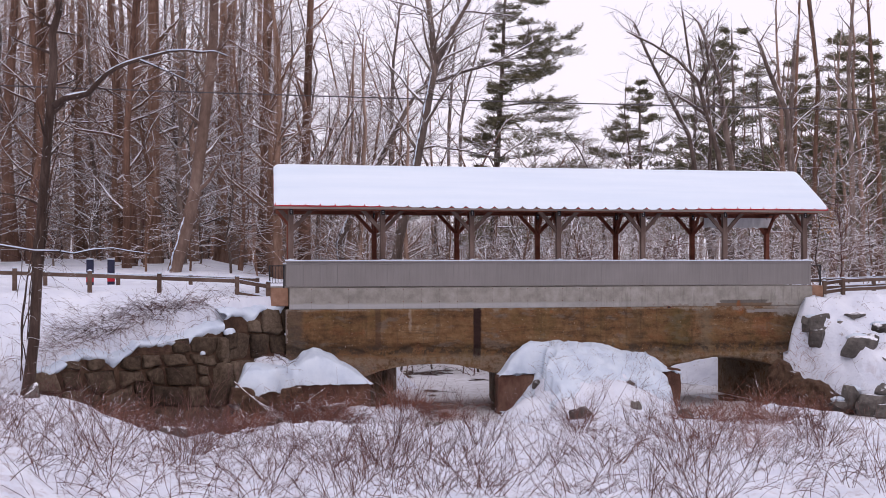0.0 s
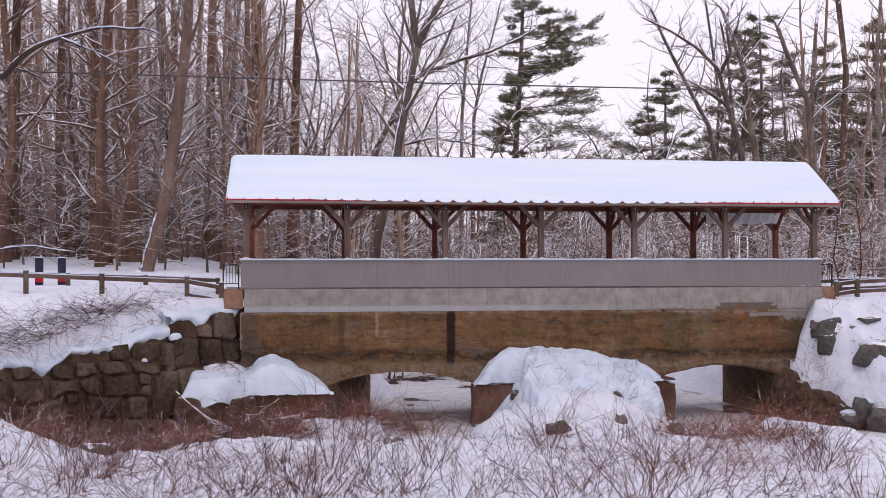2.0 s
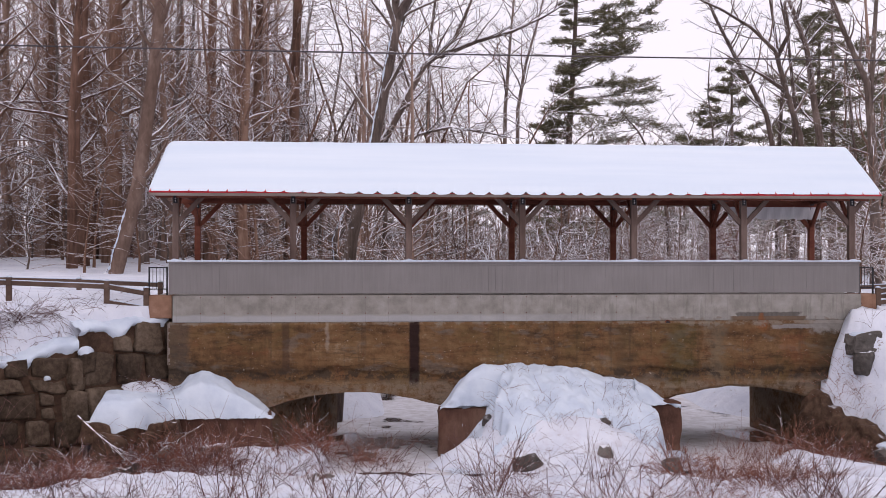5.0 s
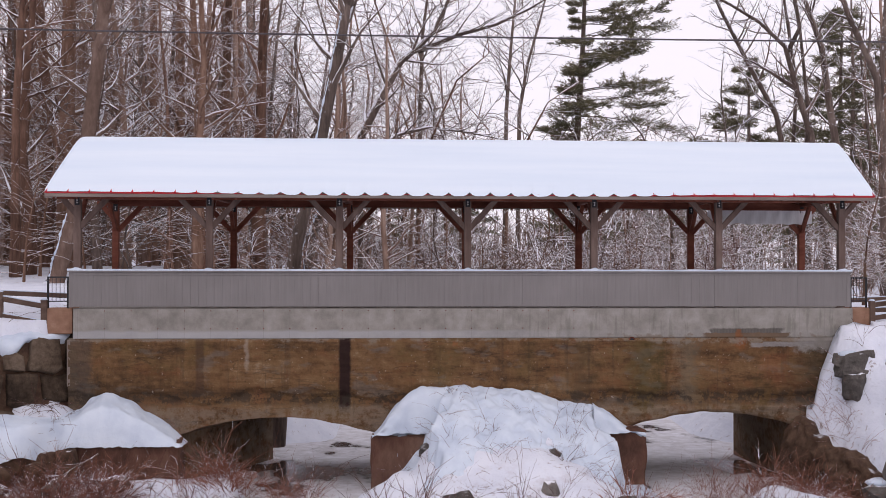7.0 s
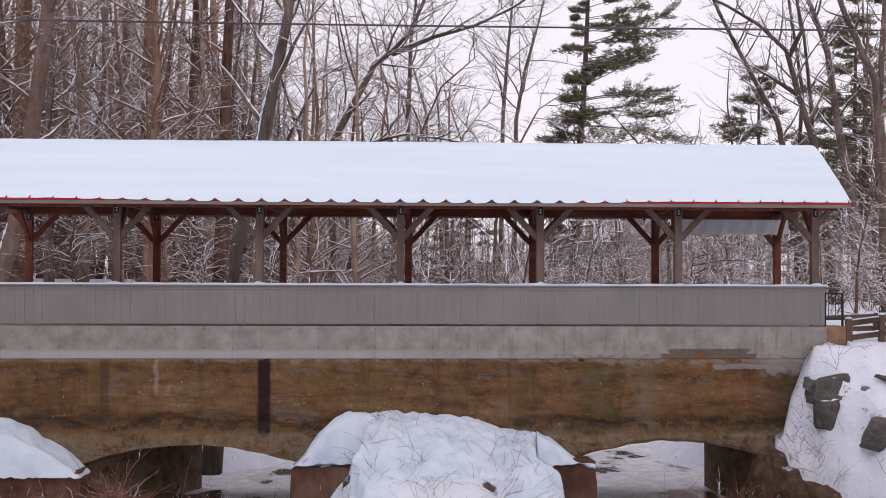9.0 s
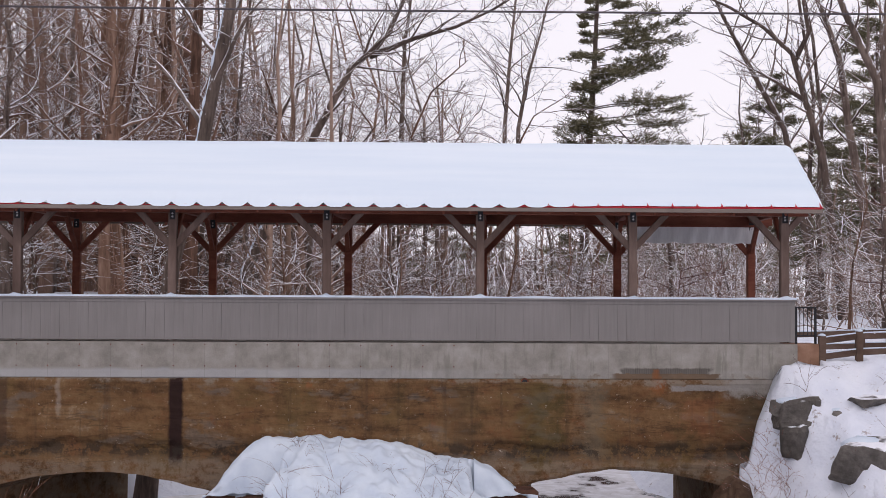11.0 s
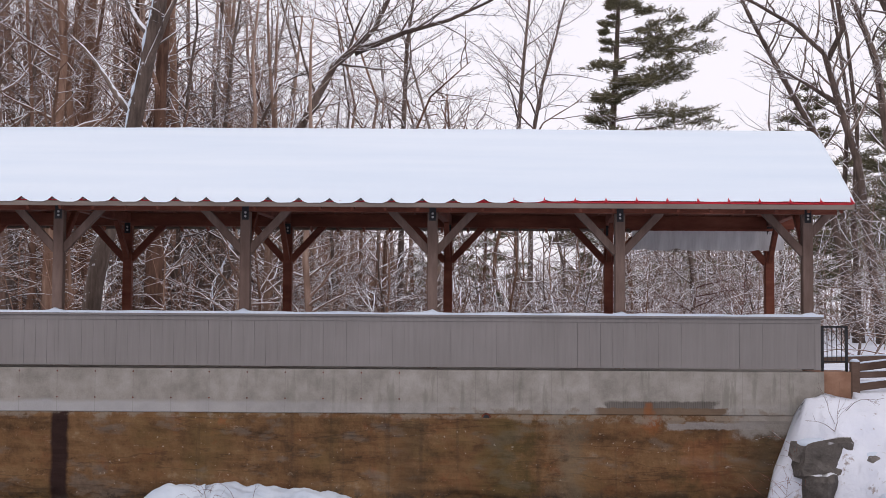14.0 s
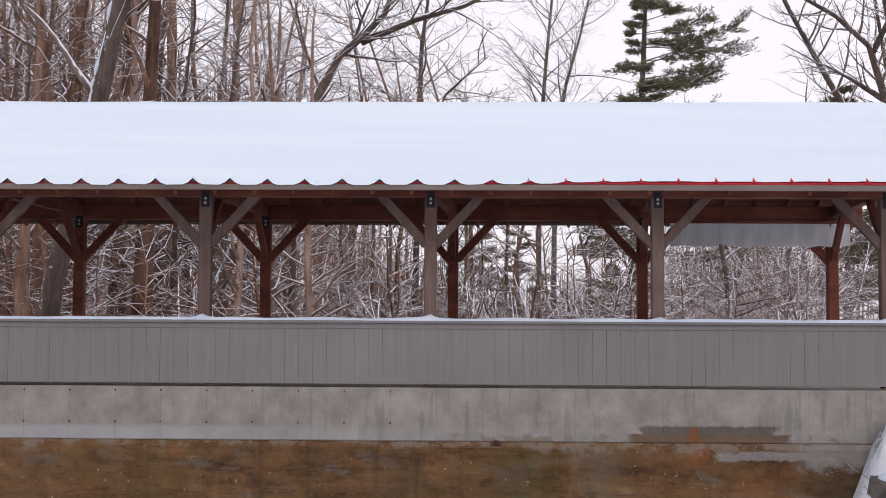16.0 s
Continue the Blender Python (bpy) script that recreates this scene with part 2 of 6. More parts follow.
def pale_concrete():
    m, nt, b = nodes_of("grey_concrete")
    at = place_of(nt)
    sep = add_node(nt, "ShaderNodeSeparateXYZ", [("Vector", at)])
    x, z = sep.outputs["X"], sep.outputs["Z"]
    cloud = noise_of(nt, at, 1.7, 6.0, 0.65)
    drip = noise_of(nt, at, 3.5, 5.0, 0.65, (1.6, 1, 0.22))
    fine = noise_of(nt, at, 30.0, 5.0, 0.7)
    col = ramp_of(nt, calc(nt, "MULTIPLY_ADD", fine, 0.2, calc(nt, "MULTIPLY", cloud, 0.8)), [(0.34, (0.175, 0.162, 0.143)), (0.5, (0.255, 0.238, 0.213)), (0.66, (0.33, 0.31, 0.284))])
    right = step_of(nt, x, -4.0, 5.0)
    col = mix_of(nt, calc(nt, "MULTIPLY", step_of(nt, drip, 0.54, 0.66), calc(nt, "MULTIPLY_ADD", right, 0.4, 0.12)), col, (0.15, 0.145, 0.12))
    band = step_of(nt, calc(nt, "ADD", z, calc(nt, "MULTIPLY_ADD", cloud, 0.25, -0.125)), -0.62, -0.72)
    col = mix_of(nt, calc(nt, "MULTIPLY", band, calc(nt, "MULTIPLY_ADD", right, -0.5, 0.6)), col, (0.38, 0.385, 0.4))
    tie = calc(nt, "ABSOLUTE", calc(nt, "SUBTRACT", calc(nt, "FRACT", calc(nt, "DIVIDE", calc(nt, "ADD", x, 0.2675), 0.735)), 0.5))
    col = mix_of(nt, calc(nt, "MULTIPLY", step_of(nt, tie, 0.012, 0.004), 0.28), col, (0.12, 0.11, 0.1))
    wob = calc(nt, "MULTIPLY_ADD", noise_of(nt, at, 4.0, 6.0, 0.75), 0.5, -0.25)
    px = calc(nt, "ABSOLUTE", calc(nt, "ADD", calc(nt, "SUBTRACT", x, 8.1), wob))
    pz = calc(nt, "ABSOLUTE", calc(nt, "MULTIPLY_ADD", wob, 0.25, calc(nt, "ADD", z, 0.69)))
    pocket = calc(nt, "MULTIPLY", step_of(nt, px, 1.12, 0.98), step_of(nt, pz, 0.1, 0.05))
    comb = step_of(nt, calc(nt, "FRACT", calc(nt, "MULTIPLY", x, 23.0)), 0.3, 0.7)
    col = mix_of(nt, calc(nt, "MULTIPLY", pocket, 0.75), col, mix_of(nt, calc(nt, "MULTIPLY", comb, cloud), (0.035, 0.03, 0.026), (0.1, 0.085, 0.07)))
    gone = calc(nt, "MULTIPLY", step_of(nt, calc(nt, "MULTIPLY_ADD", wob, 0.9, z), -0.74, -0.82), step_of(nt, calc(nt, "ADD", x, wob), 3.6, 4.2))
    col = mix_of(nt, calc(nt, "MULTIPLY", gone, calc(nt, "MULTIPLY", step_of(nt, cloud, 0.45, 0.55), 0.7)), col, (0.15, 0.11, 0.075))
    bare = calc(nt, "MULTIPLY", step_of(nt, calc(nt, "ADD", px, calc(nt, "MULTIPLY", wob, 0.6)), 1.35, 1.2), step_of(nt, calc(nt, "MULTIPLY_ADD", wob, 0.2, z), -0.735, -0.755))
    col = mix_of(nt, calc(nt, "MULTIPLY", bare, 0.9), col, mix_of(nt, cloud, (0.05, 0.028, 0.014), (0.2, 0.13, 0.08)))
    stain = calc(nt, "MULTIPLY", step_of(nt, calc(nt, "ABSOLUTE", calc(nt, "ADD", calc(nt, "SUBTRACT", x, 7.86), calc(nt, "MULTIPLY", wob, 0.6))), 0.13, 0.03), step_of(nt, calc(nt, "MULTIPLY_ADD", wob, 0.3, z), -0.6, -0.68))
    col = mix_of(nt, calc(nt, "MULTIPLY", stain, 0.7), col, mix_of(nt, drip, (0.1, 0.028, 0.008), (0.3, 0.1, 0.02)))
    nt.links.new(col, b.inputs["Base Color"])
    b.inputs["Roughness"].default_value = 0.8
    b.inputs["Specular IOR Level"].default_value = 0.3
    bump_of(nt, b, calc(nt, "MULTIPLY_ADD", fine, 0.5, cloud), 0.4, 0.02)
    return m


def creek_material():
    """Grey ice, wet snow and open dark water."""
    m, nt, b = nodes_of("creek_ice_and_water")
    at = place_of(nt)
    n1 = noise_of(nt, at, 0.35, 5.0, 0.6, (1, 0.6, 1))
    n2 = noise_of(nt, at, 2.5, 4.0, 0.6)
    open_w = step_of(nt, calc(nt, "MULTIPLY_ADD", n2, 0.1, n1), 0.6, 0.66)
    sep = add_node(nt, "ShaderNodeSeparateXYZ", [("Vector", at)])
    wx = calc(nt, "ADD", sep.outputs["X"], calc(nt, "MULTIPLY_ADD", n2, 1.6, -0.8))
    wy = calc(nt, "ADD", sep.outputs["Y"], calc(nt, "MULTIPLY_ADD", n2, 0.9, -0.45))
    reach = calc(nt, "ADD", calc(nt, "POWER", calc(nt, "ABSOLUTE", calc(nt, "DIVIDE", calc(nt, "ADD", wx, 4.6), 1.5)), 2.0), calc(nt, "POWER", calc(nt, "ABSOLUTE", calc(nt, "DIVIDE", calc(nt, "ADD", wy, 3.9), 0.75)), 2.0))
    run = calc(nt, "ABSOLUTE", calc(nt, "ADD", calc(nt, "ADD", wy, 6.9), calc(nt, "MULTIPLY_ADD", wx, 0.5, -4.25)))
    open_w = calc(nt, "MAXIMUM", open_w, calc(nt, "MAXIMUM", step_of(nt, reach, 1.0, 0.7), calc(nt, "MULTIPLY", step_of(nt, run, 0.6, 0.4), step_of(nt, wx, 7.0, 8.0))))
    ice = ramp_of(nt, n2, [(0.3, (0.5, 0.49, 0.5)), (0.7, (0.74, 0.75, 0.8))])
    nt.links.new(mix_of(nt, open_w, ice, (0.035, 0.03, 0.028)), b.inputs["Base Color"])
    nt.links.new(calc(nt, "MULTIPLY_ADD", open_w, -0.6, 0.75), b.inputs["Roughness"])
    bump_of(nt, b, calc(nt, "MULTIPLY_ADD", n2, 0.5, n1), 0.15, 0.05)
    return m


SNOW = snow_material()
ROOF_SNOW = roof_snow_material()
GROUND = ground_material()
BROWN = old_concrete()
PALE = pale_concrete()
CREEK = creek_material()
GREY_TIMBER = grainy("greyed_timber", (0.08, 0.051, 0.042), (0.135, 0.092, 0.077), (0.21, 0.152, 0.13), 5.0, (1, 1, 0.2), 0.85, 0.4, 0.01, snow=1.2)
RED_TIMBER = grainy("stained_red_timber", (0.09, 0.026, 0.016), (0.165, 0.05, 0.031), (0.25, 0.09, 0.058), 5.0, (0.3, 1, 1), 0.75, 0.4, 0.01)
RED_METAL = grainy("red_painted_metal", (0.33, 0.01, 0.02), (0.45, 0.015, 0.03), (0.5, 0.03, 0.04), 4.0, (1, 1, 1), 0.4, 0.1, 0.003)
SOFFIT = grainy("roof_boards", (0.09, 0.03, 0.021), (0.15, 0.052, 0.036), (0.21, 0.08, 0.057), 3.0, (0.3, 3, 1), 0.85, 0.4, 0.01)
FASCIA = grainy("grey_fascia", (0.13, 0.105, 0.09), (0.19, 0.155, 0.135), (0.25, 0.21, 0.185), 4.0, (0.2, 1, 1), 0.8, 0.3, 0.008)
BOARD = grainy("grey_painted_board", (0.178, 0.166, 0.16), (0.203, 0.19, 0.184), (0.228, 0.213, 0.208), 5.0, (3, 1, 0.15), 0.7, 0.25, 0.006, vary=0.04)
BLACK_METAL = grainy("black_metal", (0.012, 0.012, 0.014), (0.02, 0.02, 0.023), (0.035, 0.035, 0.04), 8.0, rough=0.5, bump=0.1)
STEEL = grainy("bolt_steel", (0.3, 0.3, 0.31), (0.42, 0.42, 0.43), (0.5, 0.5, 0.5), 20.0, rough=0.45, bump=0.1)
FENCE_WOOD = grainy("fence_wood", (0.055, 0.033, 0.024), (0.105, 0.068, 0.051), (0.17, 0.12, 0.098), 4.0, (0.4, 1, 1), 0.85, 0.4, 0.012, snow=0.85)
ROCK = grainy("dark_rock", (0.022, 0.019, 0.017), (0.095, 0.085, 0.077), (0.2, 0.18, 0.165), 3.4, rough=0.75, bump=1.0, dist=0.09, vary=0.12, snow=0.8, snow_scale=2.2)
WALL_STONE = grainy("brown_wall_stone", (0.018, 0.011, 0.007), (0.068, 0.046, 0.03), (0.155, 0.115, 0.083), 6.0, rough=0.85, bump=1.0, dist=0.05, vary=0.2, snow=1.2, snow_scale=3.4)
BARK = grainy("brown_bark", (0.06, 0.032, 0.021), (0.165, 0.094, 0.064), (0.3, 0.19, 0.14), 4.0, (2, 2, 0.3), 0.9, 0.8, 0.04, own=True, snow=0.28, vary=0.16)
BARK_GREY = grainy("grey_bark", (0.05, 0.036, 0.03), (0.13, 0.096, 0.08), (0.26, 0.2, 0.17), 5.0, (2, 2, 0.3), 0.9, 0.8, 0.03, own=True, snow=0.2, vary=0.16)
BARK_RED = grainy("reddish_bark", (0.06, 0.031, 0.021), (0.15, 0.083, 0.058), (0.27, 0.165, 0.122), 4.0, (2, 2, 0.3), 0.9, 0.8, 0.04, own=True, snow=0.3, vary=0.16)
TWIG = grainy("red_brown_twig", (0.045, 0.02, 0.017), (0.115, 0.053, 0.045), (0.2, 0.11, 0.093), 9.0, rough=0.85, bump=0.2, own=True, snow=0.85, vary=0.2)
STRAW = grainy("dead_grass", (0.11, 0.038, 0.024), (0.22, 0.085, 0.056), (0.34, 0.175, 0.12), 9.0, rough=0.85, bump=0.2, own=True, snow=0.72)
NEEDLE = grainy("pine_needles", (0.09, 0.085, 0.05), (0.16, 0.145, 0.085), (0.25, 0.215, 0.135), 3.0, rough=0.7, bump=0.2, own=True, snow=0.9, vary=0.1)
ORANGE_LEAF = grainy("orange_leaves", (0.3, 0.12, 0.02), (0.5, 0.22, 0.04), (0.6, 0.32, 0.08), 6.0, rough=0.6, bump=0.1)
PALE_BARK = grainy("pale_brown_bark", (0.075, 0.045, 0.034), (0.15, 0.098, 0.076), (0.24, 0.17, 0.14), 4.0, (1, 1, 0.4), 0.85, 0.5, 0.02, own=True, snow=0.5)
PLASTIC = grainy("clear_sheet", (0.5, 0.5, 0.52), (0.62, 0.62, 0.64), (0.72, 0.72, 0.74), 4.0, (3, 1, 0.4), 0.5, 0.4, 0.02)
NAVY = grainy("dark_blue_paint", (0.01, 0.012, 0.03), (0.02, 0.022, 0.05), (0.035, 0.035, 0.07), 6.0, rough=0.5, bump=0.1)
BRUSH = grainy("grey_brown_brush", (0.14, 0.09, 0.072), (0.26, 0.178, 0.145), (0.4, 0.3, 0.255), 4.0, (1, 1, 0.4), 0.9, 0.3, 0.02, snow=0.22)
BROWN_BRUSH = grainy("brown_brush", (0.15, 0.08, 0.055), (0.27, 0.155, 0.112), (0.4, 0.265, 0.2), 4.0, (1, 1, 0.4), 0.9, 0.3, 0.02, snow=0.6)
RUST = grainy("rusty_iron", (0.05, 0.016, 0.01), (0.12, 0.035, 0.02), (0.24, 0.075, 0.035), 18.0, rough=0.85, bump=0.6, dist=0.01)
# lighter copy of the brown bark: distance haze put into its colour
HAZED_BARK = grainy("hazed_brown_bark", (0.13, 0.08, 0.06), (0.26, 0.17, 0.13), (0.38, 0.27, 0.215), 4.0, (2, 2, 0.3), 0.9, 0.6, 0.03, own=True, snow=0.26, vary=0.16)
END_BLOCK = grainy("reddish_end_block", (0.16, 0.085, 0.055), (0.26, 0.145, 0.095), (0.36, 0.22, 0.16), 4.0, rough=0.85, bump=0.4, dist=0.015)
DARK_BARK = grainy("dark_vine_bark", (0.025, 0.015, 0.012), (0.06, 0.038, 0.03), (0.12, 0.085, 0.07), 6.0, (2, 2, 0.3), 0.9, 0.8, 0.03, own=True, snow=0.62)
FOOTING = grainy("red_brown_stained_concrete", (0.04, 0.018, 0.012), (0.11, 0.053, 0.036), (0.2, 0.12, 0.085), 2.6, (1, 1, 0.5), rough=0.85, bump=0.9, dist=0.06)
EARTH = grainy("dark_wet_earth", (0.02, 0.011, 0.007), (0.072, 0.041, 0.026), (0.16, 0.1, 0.066), 3.4, rough=0.85, bump=1.0, dist=0.09, snow=1.0, snow_scale=2.6)
RIB_METAL = grainy("frosted_rib_metal", (0.06, 0.055, 0.055), (0.11, 0.1, 0.1), (0.2, 0.19, 0.19), 6.0, rough=0.5, bump=0.1)
CABLE = grainy("cable_sheath", (0.05, 0.045, 0.05), (0.08, 0.07, 0.075), (0.12, 0.1, 0.11), 6.0, rough=0.6, bump=0.1)


# ---- mesh helpers ----
class Shape:
    """Gathers vertices and faces for one mesh."""

    def __init__(self):
        self.v, self.f = [], []

    def box(self, x0, x1, y0, y1, z0, z1, ch=0.0):
        self.prism((x0, (y0 + y1) / 2, (z0 + z1) / 2), (x1, (y0 + y1) / 2, (z0 + z1) / 2), y1 - y0, z1 - z0, ch)
        return self

    def prism(self, p, q, w, h, ch=0.01, up=(0, 0, 1)):
        """A beam from p to q with a chamfered section, w across and h along up."""
        p, q = Vector(p), Vector(q)
        d = (q - p).normalized()
        u = Vector(up)
        if abs(d.dot(u)) > 0.95:
            u = Vector((0, 1, 0))
        s = d.cross(u).normalized()
        u = s.cross(d)
        a, b = w / 2, h / 2
        if ch > 0:
            c = min(ch, a * 0.9, b * 0.9)
            sec = [(a - c, -b), (a, -b + c), (a, b - c), (a - c, b), (-a + c, b), (-a, b - c), (-a, -b + c), (-a + c, -b)]
        else:
            sec = [(a, -b), (a, b), (-a, b), (-a, -b)]
        n, k = len(sec), len(self.v)
        for e in (p, q):
            self.v += [tuple(e + s * i + u * j) for i, j in sec]
        self.f += [(k + i, k + (i + 1) % n, k + n + (i + 1) % n, k + n + i) for i in range(n)]
        self.f += [tuple(k + i for i in reversed(range(n))), tuple(k + n + i for i in range(n))]
        return self

    def tube(self, pts, radii, sides=6, cap=True):
        k = len(self.v)
        d0 = (Vector(pts[1]) - Vector(pts[0])).normalized()
        ref = Vector((1, 0, 0)) if abs(d0.x) < 0.8 else Vector((0, 1, 0))
        n = len(pts)
        for i, p in enumerate(pts):
            a, b = pts[max(i - 1, 0)], pts[min(i + 1, n - 1)]
            d = (Vector(b) - Vector(a)).normalized()
            s = d.cross(ref)
            if s.length < 1e-4:
                s = d.cross(Vector((0.3, 0.9, 0.2)))
            s.normalize()
            u = s.cross(d)
            r = radii[i]
            for j in range(sides):
                t = 2 * math.pi * j / sides
                c, e = math.cos(t) * r, math.sin(t) * r
                self.v.append((p[0] + s.x * c + u.x * e, p[1] + s.y * c + u.y * e, p[2] + s.z * c + u.z * e))
        for i in range(n - 1):
            for j in range(sides):
                a, b = k + i * sides + j, k + i * sides + (j + 1) % sides
                self.f.append((a, b, b + sides, a + sides))
        if cap:
            self.f.append(tuple(k + (n - 1) * sides + j for j in range(sides)))
            self.f.append(tuple(k + j for j in reversed(range(sides))))
        return self

    def mesh(self, name, smooth=False):
        me = bpy.data.meshes.new(name)
        me.from_pydata(self.v, [], self.f)
        if smooth:
            me.polygons.foreach_set("use_smooth", [True] * len(me.polygons))
        me.update()
        return me


def part(name, shape, material, parent=None, label="", smooth=False):
    me = shape.mesh(name, smooth) if isinstance(shape, Shape) else shape
    if material and not me.materials:
        me.materials.append(material)
    ob = new(name, me)
    ob.parent = parent
    return tagged(ob, label)


def thing(name, label, category, group="", kind="", at=(0, 0, 0)):
    ob = new(name)
    ob.location = at
    return tagged(ob, label, category, group, kind)


def wave(x, y, s, seed=0.0):
    return noise.noise(Vector((x * s, y * s, seed)))


# ---- ground ----
WATER_Z = -5.1


def ease(v, lo, hi):
    t = min(max((v - lo) / (hi - lo), 0.0), 1.0)
    return t * t * (3 - 2 * t)


def ground_z(x, y):
    n = 0.5 * wave(x, y, 0.16) + 0.18 * wave(x, y, 0.6, 3.0) + 0.05 * wave(x, y, 2.2, 7.0)
    bed = -5.3 + 0.1 * n
    hill = (0.022 + 0.045 * ease(-x, 9, 14) * ease(-y, -42, -30)) * max(0.0, y - 6.0) + 0.12 * n
    hill += 0.36 * ease(-x, 12.0, 14.5) * ease(y, -1.5, 1.5) * ease(-y, -18, -9)
    # the two banks
    left = -0.35 + hill + (0.22 * max(y, -2.0) + 0.58 * min(y + 2.0, 0.0) if y < 0 else 0.0)
    right = -0.42 + 0.3 * hill + (0.62 * y if y < 0 else 0.0)
    left, right = max(left, -4.3 + 0.5 * n), max(right, -4.7 + 0.4 * n)
    if y < 0:
        edge_l = -11.4 + 1.65 * y if y > -2.0 else -14.7 + 1.98 * (y + 2.0)
        edge_r = 9.58 - 0.42 * y
    elif y < 5.6:
        edge_l, edge_r = -11.25, 11.25
    else:
        edge_l = -9.0 + 5.2 * ease(y, 5.6, 11.0) + 0.03 * (y - 5.6)
        edge_r = 11.0 - 2.4 * ease(y, 5.6, 11.0) + 0.1 * (y - 5.6)
    steep = 9.0 if -6 < y < 5.6 else 0.9
    zl = min(left, bed + max(0.0, (edge_l - x)) * steep)
    if 0 > y > -7:
        q = x + 0.42 * (y + 0.5) + 0.38 * wave(x, y, 1.2, 31.0) + 0.16 * wave(x, y, 2.6, 33.0)
        zr = min(right, -3.5 + 0.3 * (y + 0.5) + 1.3 * (q - 9.7) + 1.5 * max(0.0, q - 10.3) + 1.6 * max(0.0, q - 10.78)) if x + 0.487 * y > 9.55 else bed
        zr = max(zr, bed)
    else:
        zr = min(right, bed + max(0.0, (x - edge_r)) * (steep if y >= 0 else 1.0))
    z = max(zl, zr, bed)
    # low snowy flood bank in front
    front = -4.75 + 0.45 * n + 0.35 * ease(-x, 6, 16) + 1.1 * ease(-x, 15.5, 20) * ease(-y, 4.5, 7) + 0.5 * ease(-y, 14, 24)
    w = ease(-y, 4.6, 8.2) if x > 5 else ease(-y, 3.3, 6.5) * ease(-x, -6.0, -2.0) + ease(-y, 4.6, 8.2) * (1 - ease(-x, -6.0, -2.0))
    z = max(z, bed + (front - bed) * w)
    if x > 9 and 0.2 > y > -5:
        z += 0.26 * wave(x, y, 1.1, 45.0) + 0.13 * wave(x, y, 2.4, 47.0) + 0.05 * wave(x, y, 4.5, 49.0)
    if y < -3:
        z += (0.17 * wave(x, y, 1.1, 41.0) + 0.11 * wave(x, y, 2.4, 43.0) + 0.06 * wave(x, y, 4.6, 44.0)) * ease(-y, 3.0, 6.0)
    if x < -11 and y < -3:
        z -= 0.75 * math.exp(-((x + 15.2) ** 2) / 5.0 - ((y + 5.9) ** 2) / 2.5)
    # low drift before the pier's end
    if -4.0 < x < 0.5 and -5.0 < y < -0.9:
        z = max(z, -4.3 - 0.3 * (x + 1.6) ** 2 - 0.35 * (y + 2.4) ** 2 + 0.12 * wave(x, y, 1.7, 55.0) + 0.06 * wave(x, y, 4.0, 57.0))
    # low snow tongue beside the wing wall
    if 7.0 < x < 10.8 and -7.0 < y < -1.6:
        t = min(max((-2.6 - y) / 3.2, 0.0), 1.0)
        d = math.hypot(x - (8.1 + 1.1 * t), (y + 2.6 + 3.2 * t) * 0.9)
        z = max(z, -4.74 - 0.55 * d * d + 0.07 * wave(x, y, 2.2, 51.0))
    # open water left of the pier and beside the bank
    z -= 0.9 * (1 - ease(((x + 4.6 + 0.5 * wave(x, y, 1.2, 58.0)) / 1.8) ** 2 + ((y + 3.9) / 0.9) ** 2, 0.6, 1.3))
    if x > 6.5:
        z -= 0.7 * (1 - ease(abs(y + 6.9 + 0.5 * (x - 8.5) + 0.4 * wave(x, y, 0.9, 59.0)), 0.35, 0.8)) * ease(x, 7.2, 8.4)
    # snow heaped against the middle pier
    if -8 < y < 0.2:
        along = abs(x - 1.0) / (2.2 + 0.3 * min(max(-y - 0.6, 0), 5))
        heap = -2.85 - 0.44 * max(0.0, -0.6 - y) + 0.22 * wave(x, y, 0.9, 11.0) + 0.1 * wave(x, y, 2.3, 21.0) - 0.9 * along ** 3
        heap = heap if along < 1 else heap - 6 * (along - 1)
        z = max(z, heap)
        # shelf below the left bank
        sx = abs(x + 12.3 - 0.45 * (y + 0.9)) / 0.8
        shelf = -2.6 - 0.3 * max(0.0, -0.6 - y) - 2.8 * max(0.0, -0.9 - y) + 0.2 * wave(x, y, 0.8, 5.0)
        z = max(z, shelf - (2.2 * (sx - 1) if sx > 1 else 0.2 * sx ** 2))
        apron = -4.55 - 0.3 * max(0.0, -2.0 - y) - 0.9 * max(0.0, -7.4 + abs(x + 9.3) * 2.6) + 0.25 * wave(x, y, 0.7, 15.0)
        z = max(z, apron if y < -0.9 else bed)
    return z


def stretch(lo, hi, fine, reach, count):
    a = [lo + fine * i for i in range(int((hi - lo) / fine) + 1)]
    g = [(reach - abs(hi)) * (i / count) ** 2.6 for i in range(1, count + 1)]
    return [a[0] - v for v in reversed(g)] + a + [a[-1] + v for v in g]


def build_ground():
    xs, ys = stretch(-24.0, 20.0, 0.2, 1600.0, 34), stretch(-27.0, 8.0, 0.2, 1600.0, 34)
    s = Shape()
    for y in ys:
        for x in xs:
            s.v.append((x, y, ground_z(max(min(x, 150), -150), max(min(y, 120), -120))))
    n = len(xs)
    for j in range(len(ys) - 1):
        for i in range(n - 1):
            s.f.append((j * n + i, j * n + i + 1, j * n + n + i + 1, j * n + n + i))
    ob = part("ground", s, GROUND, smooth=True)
    tagged(ob, "snow-covered creek banks and woodland floor", "ground", kind="structure")
    w = Shape()
    w.v = [(-40, -30, WATER_Z), (60, -30, WATER_Z), (60, 120, WATER_Z), (-40, 120, WATER_Z)]
    w.f = [(0, 1, 2, 3)]
    tagged(part("water", w, CREEK), "half-frozen creek with grey ice and dark open water", "creek", kind="structure")


